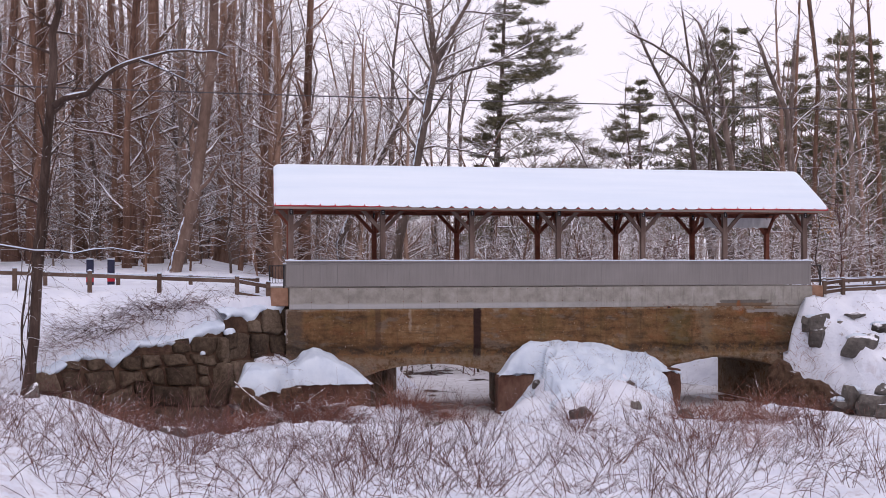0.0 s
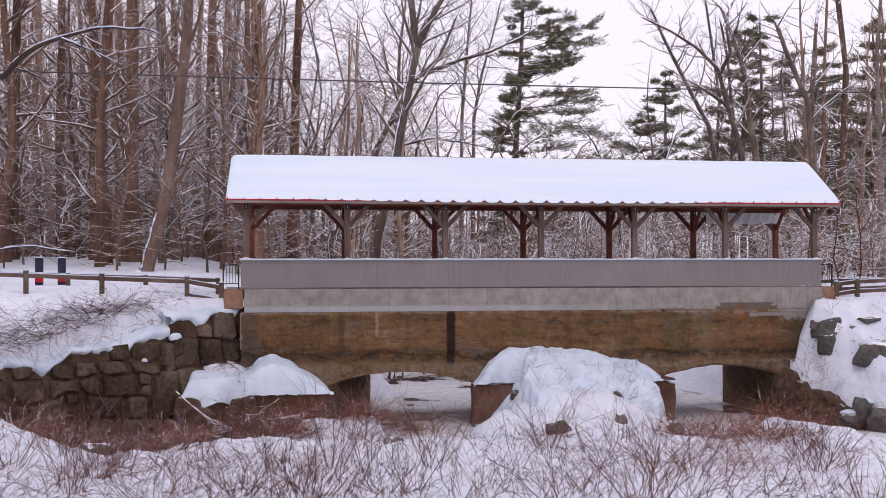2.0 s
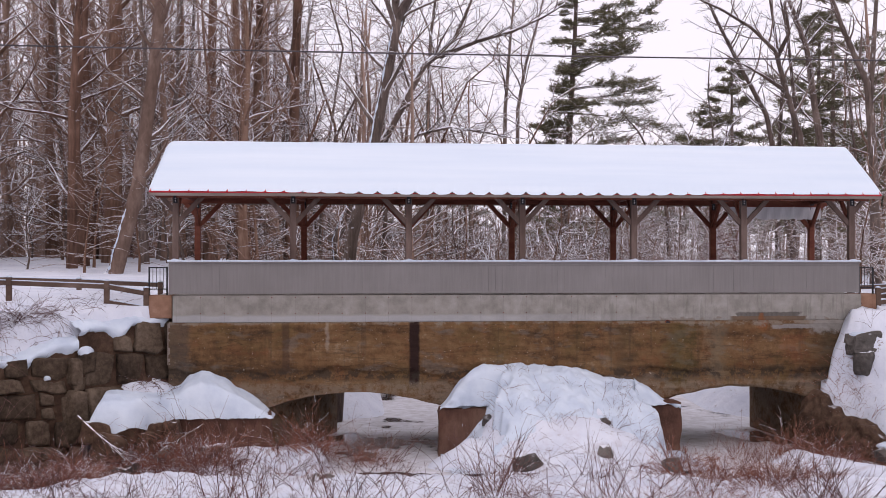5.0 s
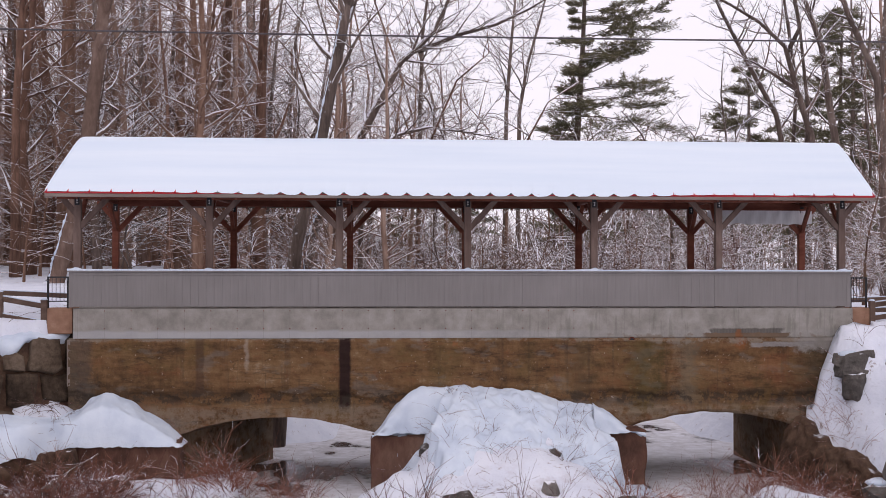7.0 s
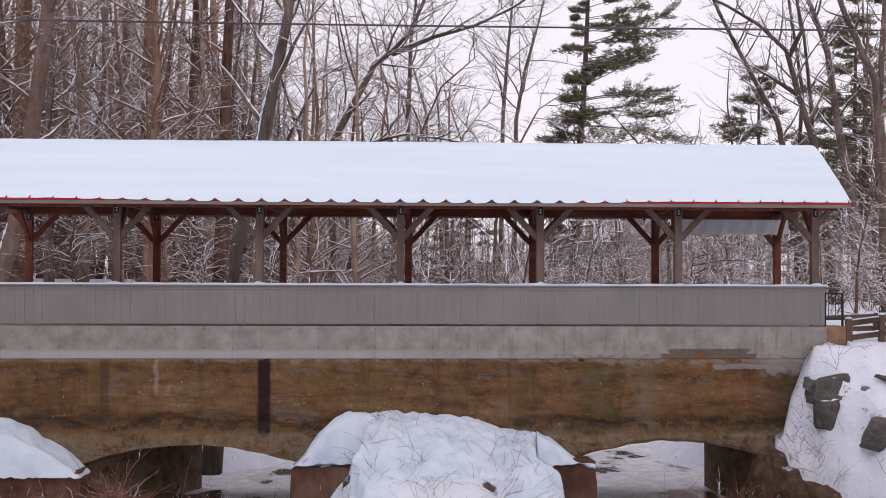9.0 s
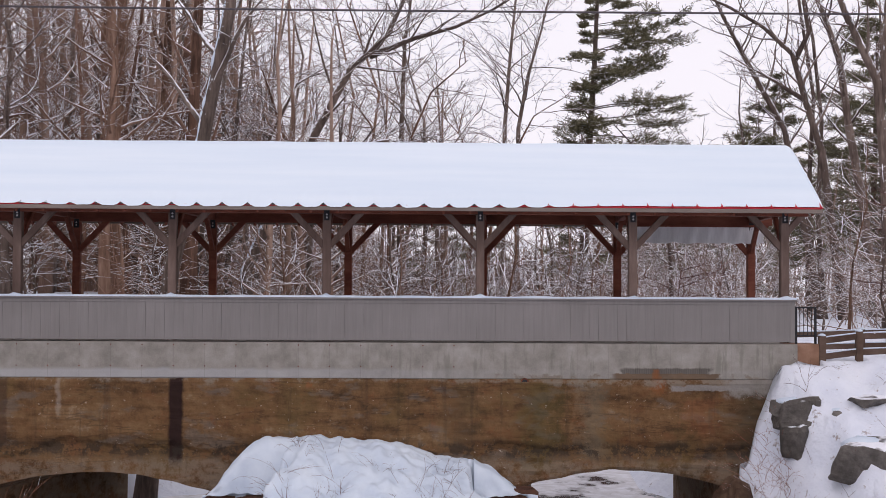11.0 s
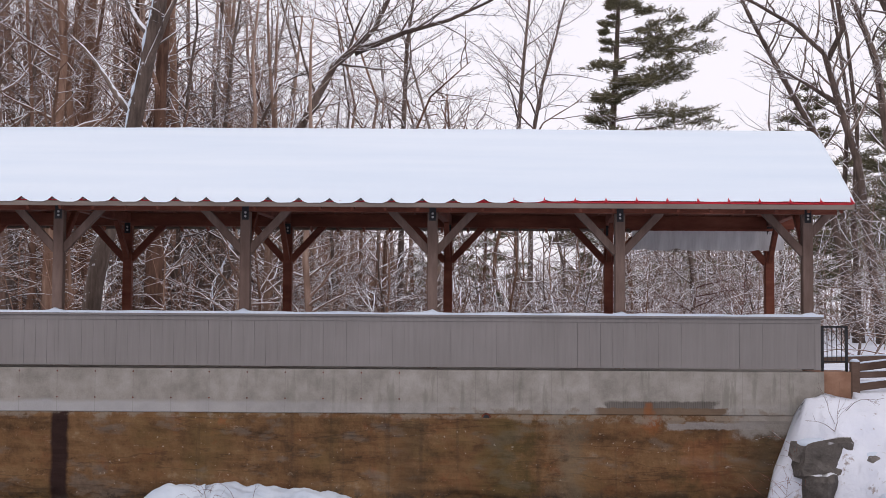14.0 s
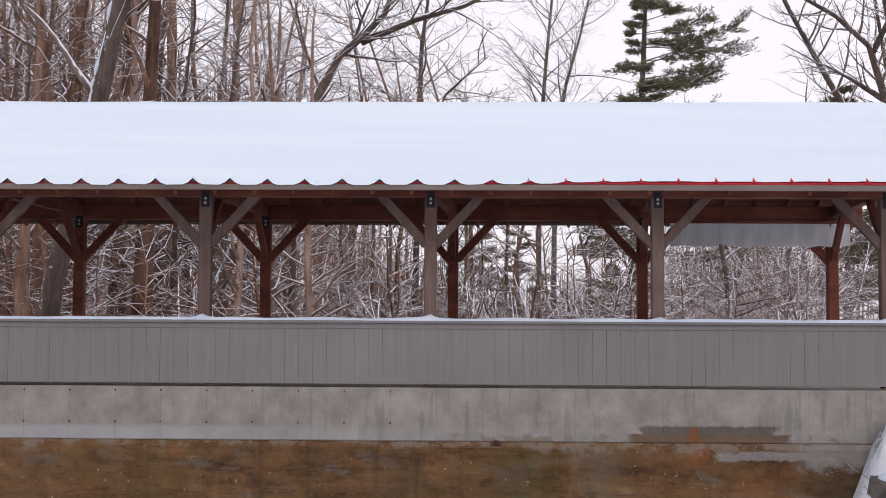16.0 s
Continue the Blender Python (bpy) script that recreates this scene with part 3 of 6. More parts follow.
build_ground()


# ---- bridge substructure ----
BAY, HALF = 3.66, 11.17
SKEW = 0.16


def arch_edge(x):
    """Underside of the old concrete at x."""
    for mid, half, crown, spring in ((-5.4, 2.9, -3.1, -3.62), (7.1, 2.6, -3.03, -3.5)):
        t = (x - mid) / half
        if abs(t) < 1:
            return spring + (crown - spring) * (1 - t * t)
    return -5.4


def rough_box(x0, x1, y0, y1, z0, z1, seed, amp=0.07):
    """A weathered block with uneven faces and worn edges."""
    s = Shape()
    n = 10

    def face(fn):
        k = len(s.v)
        for j in range(n + 1):
            for i in range(n + 1):
                p = fn(i / n, j / n)
                c = Vector(((x0 + x1) / 2, (y0 + y1) / 2, (z0 + z1) / 2))
                d = Vector([amp * noise.noise(Vector(p) * 1.7 + Vector((seed, a, 0))) for a in (0, 9, 18)])
                e = sum(1 for t, lo, hi in ((p[0], x0, x1), (p[1], y0, y1), (p[2], z0, z1)) if min(t - lo, hi - t) < 0.02)
                q = Vector(p) + d
                if e >= 2:
                    q = q + (c - q).normalized() * 0.06
                s.v.append(tuple(q))
        s.f.extend((k + j * (n + 1) + i, k + j * (n + 1) + i + 1, k + (j + 1) * (n + 1) + i + 1, k + (j + 1) * (n + 1) + i) for j in range(n) for i in range(n))

    lx, ly, lz = x1 - x0, y1 - y0, z1 - z0
    face(lambda u, v: (x0 + lx * u, y0, z0 + lz * v))
    face(lambda u, v: (x1 - lx * u, y1, z0 + lz * v))
    face(lambda u, v: (x1, y0 + ly * u, z0 + lz * v))
    face(lambda u, v: (x0, y1 - ly * u, z0 + lz * v))
    face(lambda u, v: (x0 + lx * u, y0 + ly * v, z1))
    return s


def build_bridge_base():
    base = thing("bridge_abutment", "weathered brown concrete bridge base with two low arches over the creek", "bridge base", kind="structure")
    # front and back faces with arch openings, one strip a column
    xs = [-HALF + 2 * HALF * i / 120 for i in range(121)]
    for x0 in (-8.3, -2.5, 4.5, 9.7):
        xs += [x0 - 0.002, x0 + 0.002]
    xs = sorted(xs)
    s = Shape()

    def under(x):
        z = arch_edge(x)
        return z + (0.05 * wave(x, 0, 1.7, 2.0) if z > -5 else 0)

    depth = 5.6
    zs = [under(x) for x in xs]
    for x, z in zip(xs, zs):
        sh = depth * (SKEW + 0.28 * ease(-x, 3.0, 8.0) - 0.215 * ease(x, 5.5, 9.5))
        s.v += [(x, 0.0, -0.86), (x, 0.0, z), (x + sh, depth, z), (x + sh, depth, -0.86)]
    for i in range(len(xs) - 1):
        k = 4 * i
        s.f += [(k + j, k + (j + 1) % 4, k + 4 + (j + 1) % 4, k + 4 + j) for j in range(4)]
    s.f += [(3, 2, 1, 0), (k + 4, k + 5, k + 6, k + 7)]
    part("old_wall", s, BROWN, base)
    # worn front skin: pitted, coursed, spalled back below an uneven line
    skin = Shape()
    nx, nz = 420, 72
    for i in range(nx + 1):
        x = -HALF + 2 * HALF * i / nx
        lowest = max(under(x), -4.6)
        for j in range(nz + 1):
            z = max(-0.87 - 3.73 * j / nz, lowest)
            d = 0.07 + 0.035 * wave(x * 0.5, z * 1.6, 1.0, 71.0) + 0.022 * wave(x * 1.1, z * 3.6, 1.6, 73.0) + 0.018 * wave(x, z * 1.6, 6.0, 75.0)
            line = -2.42 + 0.3 * wave(x, 0, 0.6, 77.0) + 0.12 * wave(x, 0, 2.2, 79.0) + 0.08 * wave(x, 0, 6.0, 83.0)
            torn = max(ease(wave(x, 2, 0.5, 85.0), -0.15, 0.2), ease(-x, 1.5, 3.0))
            d -= 0.085 * torn * ease(line - z, 0.0, 0.16)
            d += 0.04 * torn * wave(x * 0.4, z * 3.0, 2.4, 87.0) * ease(line - z, 0.0, 0.3)
            line -= 0.3 + 0.2 * wave(x, 4, 0.8, 81.0) + 3.0 * ease(-x, 1.5, 3.0)
            d += 0.075 * torn * ease(line - z, 0.0, 0.12)
            rim = min(1.0, j / 2, (nz - j) / 2, 0.1 + (z - lowest) / 0.08)
            skin.v.append((x, -0.004 - max(d, 0.004) * rim, z))
    skin.f = [(i * (nz + 1) + j, i * (nz + 1) + j + 1, (i + 1) * (nz + 1) + j + 1, (i + 1) * (nz + 1) + j) for i in range(nx) for j in range(nz)]
    part("wall_skin", skin, BROWN, base, "pitted brown weathered concrete face")
    foot = rough_box(-2.75, 0.6, -0.62, 0.05, -5.4, -3.55, 3.0)
    part("pier_footing", foot, FOOTING, base, "red-brown stained concrete footing")
    foot = rough_box(3.75, 5.02, -0.62, 0.05, -5.4, -3.4, 3.0)
    part("pier_footing", foot, FOOTING, base, "red-brown stained concrete footing")
    foot = rough_box(-10.95, -7.95, -1.1, 0.05, -5.4, -3.6, 3.0)
    part("abutment_footing", foot, FOOTING, base, "red-brown stained concrete footing")
    wing = Shape()
    n, m = 60, 30
    for i in range(n + 1):
        t = i / n
        xa, ya = 8.98 + 1.9 * t, -0.02 - 3.9 * t
        top = -3.15 - 1.5 * t + 0.35 * wave(xa, ya, 1.1, 91.0) + 0.18 * wave(xa, ya, 3.0, 93.0)
        for j in range(m + 1):
            v = j / m
            z = -5.4 + (top + 5.4) * min(1.0, v / 0.75)
            back = 0.0 if v < 0.75 else 0.9 * (v - 0.75) / 0.25
            back += 0.28 * wave(t * 4, z, 1.0, 95.0) + 0.2 * wave(t * 4, z, 2.6, 97.0) + 0.1 * wave(t * 4, z, 6.0, 98.0) + 0.12 * (z + 5.4)
            wing.v.append((xa + 0.9 * back, ya + 0.44 * back, z + (0.1 * wave(xa, back, 3.0, 99.0) if v >= 0.75 else 0.0)))
    wing.f = [(i * (m + 1) + j, (i + 1) * (m + 1) + j, (i + 1) * (m + 1) + j + 1, i * (m + 1) + j + 1) for i in range(n) for j in range(m)]
    part("wing_wall", wing, EARTH, base, "dark rough wing wall of stone and earth", smooth=True)
    # newer grey concrete edge beam
    beam = Shape()
    beam.box(-HALF + 0.12, HALF + 0.06, 0.0 - 0.035, 0.5, -0.88, -0.035, 0.015)
    part("edge_beam", beam, PALE, base, "smooth grey cast concrete edge beam")
    back = Shape().box(-HALF + 0.3, HALF + 0.6, 4.5, 5.0, -0.86, -0.03, 0.015)
    part("edge_beam", back, PALE, base)
    deck = Shape().box(-HALF - 0.5, HALF + 0.5, 0.5, 4.5, -0.4, -0.05)
    part("deck", deck, PALE, base)
    # drain mouth and spalled pocket in the edge beam
    part("drain_pipe", Shape().tube([(4.72, -0.075, -0.95), (4.72, 0.02, -0.95)], (0.095, 0.095), 16), RUST, base, "rusty drain pipe mouth")
    # black disc on the closed pipe end, painted in for its shaded inside
    part("drain_dark_disc", Shape().tube([(4.72, -0.079, -0.95), (4.72, -0.07, -0.95)], (0.062, 0.062), 16), BLACK_METAL, base)
    for sx in (-1, 1):
        x = sx * (HALF + 0.3)
        end = Shape().box(x - 0.38, x + 0.38, 0.06, 1.0, -0.75, -0.03, 0.03)
        part("end_block", end, END_BLOCK, base, "reddish-brown concrete end block")
    # tie holes with rusty rims, and a pale strip at the joint with the stone wall
    hole = Shape().tube([(0, 0.0, 0), (0, -0.006, 0), (0, -0.003, 0)], (0.016, 0.013, 0.006), 8).mesh("tie_hole")
    for i in range(-14, 5):
        for z in (-0.1, -0.6):
            part("tie_hole", hole, RUST, base).location = (0.735 * i + 0.1, -0.035, z)
    part("joint_strip", Shape().box(-11.2, -11.12, -0.08, 0.02, -2.2, -0.9, 0.02), FASCIA, base, "grey strip at the joint with the stone wall")
    return base


build_bridge_base()


def snow_cap(name, x0, x1, y0, y1, z0, top, label, nx=64, ny=24):
    """A rounded heap of snow on a flat top; top(u, v) gives its thickness."""
    s = Shape()
    for j in range(ny + 1):
        for i in range(nx + 1):
            u, v = i / nx, j / ny
            rim = min(1.0, 11.0 * min(u, 1 - u), 4.5 * v) ** 0.5
            x, y = x0 + (x1 - x0) * u, y0 + (y1 - y0) * v
            y -= 1.3 * ease(-x, 10.7, 12.2)
            t = top(u, v) * rim + (0.07 * wave(x, y, 0.9, 4.0) + 0.06 * wave(x, y, 2.6, 8.0) + 0.03 * wave(x, y, 6.0, 9.0)) * rim
            low = (0.08 + 0.05 * wave(x, 0, 3.7, 17.0) + 0.03 * wave(x, 0, 9.0, 19.0) + (0.22 + 0.25 * wave(x, 0, 1.3, 13.0)) * ease(-x, 10.85, 11.5)) * (1 - rim)
            s.v.append((x + 0.06 * wave(x, y, 2.0, 1.0), y - 0.08 * (1 - rim) * abs(wave(x, 3, 2.0, 2.0)), z0 + t - low))
    n = nx + 1
    s.f = [(j * n + i, j * n + i + 1, j * n + n + i + 1, j * n + n + i) for j in range(ny) for i in range(nx)]
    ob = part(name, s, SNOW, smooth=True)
    return tagged(ob, label, "snow", kind="structure")


HEAP_X = (-2.8, -2.65, -2.28, -1.8, -1.38, -0.5, 0.43, 1.34, 2.0, 2.6, 3.48, 3.9, 4.25, 4.71, 5.0)
HEAP_Z = (-3.85, -3.61, -3.06, -2.6, -2.33, -2.27, -2.31, -2.38, -2.54, -2.69, -2.77, -2.95, -3.2, -3.65, -3.9)


def pier_heap(x, y):
    """Height of the snow that covers the middle pier and slopes to the creek."""
    top = float(np.interp(x, HEAP_X, HEAP_Z))
    lump = 0.07 * wave(x, y, 0.8, 4.0) + 0.1 * wave(x, y, 1.9, 8.0) + 0.07 * wave(x, y, 4.2, 9.0) + 0.022 * wave(x, y, 9.0, 10.0)
    front = -0.5 + 0.12 * wave(x, 0, 1.3, 53.0)
    if y > front:
        return top + 0.1 * (y + 0.6) + lump
    d = front - y
    out = max(0.0, -0.5 + 0.3 * (y + 0.6) - x + 0.55 * wave(y, 2, 1.2) + 0.45 * wave(y, x, 2.6, 4.0), x - 3.3 + 0.25 * (y + 0.6) + 0.55 * wave(y, 5, 1.2) + 0.45 * wave(y, x, 2.6, 5.0))
    hollow = 0.22 * max(0.0, wave(x * 0.7, y, 0.7, 14.0)) * min(1.0, d)
    return max(top - 0.3 * d - 0.14 * d * d - min(2.6 * out, 0.8) - 0.8 * out + lump * 1.3 - hollow, -5.0)


def build_pier_heap():
    s = Shape()
    nx, ny = 190, 110
    for j in range(ny + 1):
        for i in range(nx + 1):
            x, y = -2.72 + 7.66 * i / nx, -4.4 + 4.42 * j / ny
            s.v.append((x, y, pier_heap(x, y)))
    n = nx + 1
    s.f = [(j * n + i, j * n + i + 1, j * n + n + i + 1, j * n + n + i) for j in range(ny) for i in range(nx)]
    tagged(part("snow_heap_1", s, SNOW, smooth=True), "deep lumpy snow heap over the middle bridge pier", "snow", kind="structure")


build_pier_heap()


def drooping_edge(x0, x1, y0, z_of, hang, label):
    """Snow that hangs raggedly over the front edge of a footing."""
    s = Shape()
    n, m = int((x1 - x0) * 14), 9
    for i in range(n + 1):
        x = x0 + (x1 - x0) * i / n
        end = min(1.0, 6 * i / n, 6 * (n - i) / n)
        low = hang * (0.6 * wave(x, 1, 0.9, 61.0) + 0.4 * wave(x, 1, 3.1, 63.0)) * end
        z0 = z_of(x)
        for j in range(m + 1):
            v = j / m
            a = v * 1.57
            s.v.append((x, y0 + 0.34 - 0.36 * math.sin(a) - 0.1 * wave(x, v, 3.0, 65.0) - 0.07 * wave(x, v * 2, 5.5, 69.0), z0 + 0.07 * wave(x, v * 2, 3.4, 70.0) * min(1.0, 3 * (1 - v)) + 0.05 - (z0 + 0.05 - (-3.52 - low)) * (1 - math.cos(a)) ** 1.3))
    s.f = [(i * (m + 1) + j, i * (m + 1) + j + 1, (i + 1) * (m + 1) + j + 1, (i + 1) * (m + 1) + j) for i in range(n) for j in range(m)]
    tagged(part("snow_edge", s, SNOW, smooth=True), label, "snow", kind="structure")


drooping_edge(-2.74, -0.6, -0.68, lambda x: pier_heap(x, -0.3), 0.22, "ragged snow drooping over the pier footing")
drooping_edge(3.5, 4.98, -0.68, lambda x: pier_heap(x, -0.3), 0.22, "ragged snow drooping over the pier footing")
SHELF_X = (-13.3, -12.9, -12.0, -11.3, -10.8, -10.5, -10.15, -9.8, -9.3, -8.75, -8.33, -7.88)
SHELF_H = (0.45, 0.82, 0.78, 0.7, 0.86, 1.14, 1.3, 1.24, 0.98, 0.6, 0.3, 0.06)
snow_cap("snow_heap_2", -13.3, -7.88, -1.2, -0.02, -3.66, lambda u, v: float(np.interp(-13.3 + 5.42 * u, SHELF_X, SHELF_H)) * (0.72 + 0.28 * v), "rounded snow heap on the abutment footing and shelf", 110)


# ---- covered bridge ----
EAVE_Y, EAVE_Z, RIDGE_Y, RIDGE_Z = -0.69, 3.18, 2.5, 4.85
BACK_Y = 4.4
BACK_DX = 0.3
ROOF_HALF = 11.65


def roof_pt(x, s):
    """Point on the roof: s = 0 front eave, 1 ridge, 2 back eave; the ends run skew."""
    y = EAVE_Y + (RIDGE_Y - EAVE_Y) * s
    z = EAVE_Z + (RIDGE_Z - EAVE_Z) * (s if s <= 1 else 2 - s)
    return Vector((x + 0.07 * y + 0.02, y, z))


def build_roof_structure():
    br = thing("covered_bridge", "timber-framed covered footbridge with red metal roof under snow", "covered bridge")
    front_y = 0.2
    for k in range(7):
        x = (k - 3) * BAY
        for y, dx, mat in ((front_y, 0.0, GREY_TIMBER), (BACK_Y, BACK_DX, RED_TIMBER)):
            post = part("post", Shape().prism((x + dx, y, 0.0), (x + dx, y, 3.02), 0.2, 0.2, 0.012, (0, 1, 0)), mat, br)
            plate_y = y - 0.108 if y < 1 else y - 0.108
            pl = part("knife_plate", Shape().box(x + dx - 0.065, x + dx + 0.065, plate_y - 0.008, plate_y + 0.006, 2.86, 3.12, 0.003), BLACK_METAL, post, "black steel plate")
            for dz in (2.93, 3.0):
                part("bolt", Shape().tube([(x + dx, plate_y - 0.022, dz), (x + dx, plate_y - 0.006, dz)], (0.022, 0.024), 8), STEEL, post)
            for sx in (-1, 1):
                if (k == 0 and sx < 0) or (k == 6 and sx > 0):
                    reach = 0.42
                else:
                    reach = 0.8
                a = (x + dx + sx * 0.07, y, 3.08 - reach - 0.02)
                b = (x + dx + sx * (reach + 0.05), y, 3.1)
                part("brace", Shape().prism(a, b, 0.11, 0.15, 0.01), GREY_TIMBER if y < 1 else RED_TIMBER, br)
        # cross brace and tie
        part("tie_beam", Shape().prism((x, front_y + 0.12, 3.2), (x + BACK_DX, BACK_Y - 0.12, 3.2), 0.16, 0.22, 0.01), RED_TIMBER, br)
        part("brace", Shape().prism((x + BACK_DX, BACK_Y - 0.09, 2.3), (x + BACK_DX - 0.04, BACK_Y - 0.95, 3.12), 0.11, 0.14, 0.01), RED_TIMBER, br)
        part("brace", Shape().prism((x, front_y + 0.09, 2.3), (x + 0.04, front_y + 0.95, 3.12), 0.11, 0.14, 0.01), RED_TIMBER, br)
        part("king_post", Shape().prism((x + 0.1, RIDGE_Y, 3.3), (x + 0.1, RIDGE_Y, 4.5), 0.16, 0.16, 0.01), RED_TIMBER, br)
    e = ROOF_HALF - 0.1
    part("wall_plate", Shape().box(-e, e, front_y - 0.1, front_y + 0.1, 3.03, 3.25, 0.012), RED_TIMBER, br)
    part("wall_plate", Shape().box(-e + BACK_DX, e + BACK_DX, BACK_Y - 0.1, BACK_Y + 0.1, 3.03, 3.32, 0.012), RED_TIMBER, br)
    part("ridge_beam", Shape().box(-e + 0.1, e + 0.1, RIDGE_Y - 0.06, RIDGE_Y + 0.06, 4.36, 4.6, 0.012), RED_TIMBER, br)
    n = 38
    for i in range(n):
        x = -e + 0.1 + (2 * e - 0.2) * i / (n - 1)
        for s0, s1 in ((0.02, 0.99), (1.98, 1.01)):
            a, b = roof_pt(x, s0), roof_pt(x, s1)
            part("rafter", Shape().prism(a - Vector((0, 0, 0.15)), b - Vector((0, 0, 0.15)), 0.05, 0.15, 0.0), RED_TIMBER, br)
    # board deck and red sheet with ribs
    for s0, s1 in ((0, 1), (2, 1)):
        a0, a1, b0, b1 = roof_pt(-ROOF_HALF, s0), roof_pt(ROOF_HALF, s0), roof_pt(-ROOF_HALF, s1), roof_pt(ROOF_HALF, s1)
        for nm, lo, hi, mt, lab in (("roof_deck", -0.075, -0.035, SOFFIT, "dark board underside"), ("roof_sheet", -0.03, 0.0, RED_METAL, "red painted metal sheet")):
            sh = Shape()
            dn, up = Vector((0, 0, lo)), Vector((0, 0, hi))
            sh.v = [tuple(p + d) for d in (dn, up) for p in (a0, a1, b1, b0)]
            sh.f = [(3, 2, 1, 0), (4, 5, 6, 7), (0, 1, 5, 4), (1, 2, 6, 5), (2, 3, 7, 6), (3, 0, 4, 7)]
            part(nm, sh, mt, br, lab)
    for side, s0 in ((0, 0.0), (1, 2.0)):
        for i in range(41):
            x = -ROOF_HALF + 0.02 + (2 * ROOF_HALF - 0.04) * i / 40
            a, b = roof_pt(x, s0 - 0.006 if s0 < 1 else s0 + 0.006), roof_pt(x, 1.0)
            sh = Shape()
            for p in (a, b):
                sh.v += [(p.x - 0.045, p.y, p.z), (p.x, p.y, p.z + 0.055), (p.x + 0.045, p.y, p.z)]
            sh.f = [(0, 1, 2), (5, 4, 3), (0, 3, 4, 1), (1, 4, 5, 2)]
            part("roof_rib", sh, RIB_METAL if side == 0 and -7.5 < x < 4.5 else RED_METAL, br)
    for s0, off in ((0.0, -0.02), (2.0, 0.02)):
        a, b = roof_pt(-ROOF_HALF, s0), roof_pt(ROOF_HALF, s0)
        dv = Vector((0, off, -0.085))
        part("fascia", Shape().prism(a + dv, b + dv, 0.04, 0.09, 0.006), FASCIA, br, "grey weathered fascia board")
    for sx in (-1, 1):
        for s0, s1 in ((0.0, 1.0), (2.0, 1.0)):
            a, b = roof_pt(sx * (ROOF_HALF + 0.005), s0), roof_pt(sx * (ROOF_HALF + 0.005), s1)
            dv = Vector((0, 0, -0.1))
            part("barge_board", Shape().prism(a + dv, b + dv, 0.04, 0.15, 0.006), FASCIA, br)
            dv = Vector((sx * 0.012, 0, -0.012))
            part("edge_trim", Shape().prism(a + dv, b + dv, 0.03, 0.03, 0.004), RED_METAL, br, "red metal edge trim")
    # gable infill
    for sx in (-1, 1):
        x = sx * (HALF - 0.1)
        g = Shape()
        p = [roof_pt(x, 0.28), roof_pt(x, 1.0), roof_pt(x, 1.72)]
        for d in (-0.03, 0.03):
            g.v += [(q.x + d, q.y, q.z - 0.2) for q in p]
        g.f = [(0, 2, 1), (3, 4, 5), (0, 1, 4, 3), (1, 2, 5, 4), (2, 0, 3, 5)]
        part("gable_truss", g, SOFFIT, br)
    # snow blanket
    nx, ns = 280, 30
    s = Shape()
    for j in range(ns + 1):
        for i in range(nx + 1):
            x = (-ROOF_HALF + 2 * ROOF_HALF * i / nx) * 1.003
            q = 2.0 * j / ns
            edge = min(q, 2 - q)
            end = min(1.0, max(0.0, (ROOF_HALF * 1.003 - abs(x)) / 0.18))
            th = 0.2 * (1 - 0.8 * (1 - min(1.0, edge * 3.4)) ** 2.2) * (0.35 + 0.65 * max(end, 0) ** 0.5)
            th += 0.012 * wave(x, q, 0.8, 3.0) + 0.006 * wave(x, q * 3, 3.0, 5.0)
            p = roof_pt(x, q)
            if abs(q - 1) < 0.1:
                th -= 0.03 * (1 - abs(q - 1) / 0.1)
            p.z += max(th, 0.004)
            if edge < 1e-6:
                lip = ease(x, -9.5, -4.0) * (1 - ease(x, 3.0, 8.0))
                cell = (x + ROOF_HALF) / (2 * ROOF_HALF) * 40
                gap = abs(cell - round(cell))
                hang = lip * (0.075 * min(1.0, gap * 4.0) - 0.03 * max(0, 1 - gap * 8)) + 0.01 * wave(x, 1, 2.5)
                p.z -= 0.02 + hang
                p.y += -0.06 * lip if q < 1 else 0.06
            s.v.append(tuple(p))
    n = nx + 1
    s.f = [(j * n + i, j * n + i + 1, j * n + n + i + 1, j * n + n + i) for j in range(ns) for i in range(nx)]
    tagged(part("roof_snow", s, ROOF_SNOW, smooth=True), "thick smooth snow blanket on the bridge roof", "snow", kind="structure")
    return br


build_roof_structure()


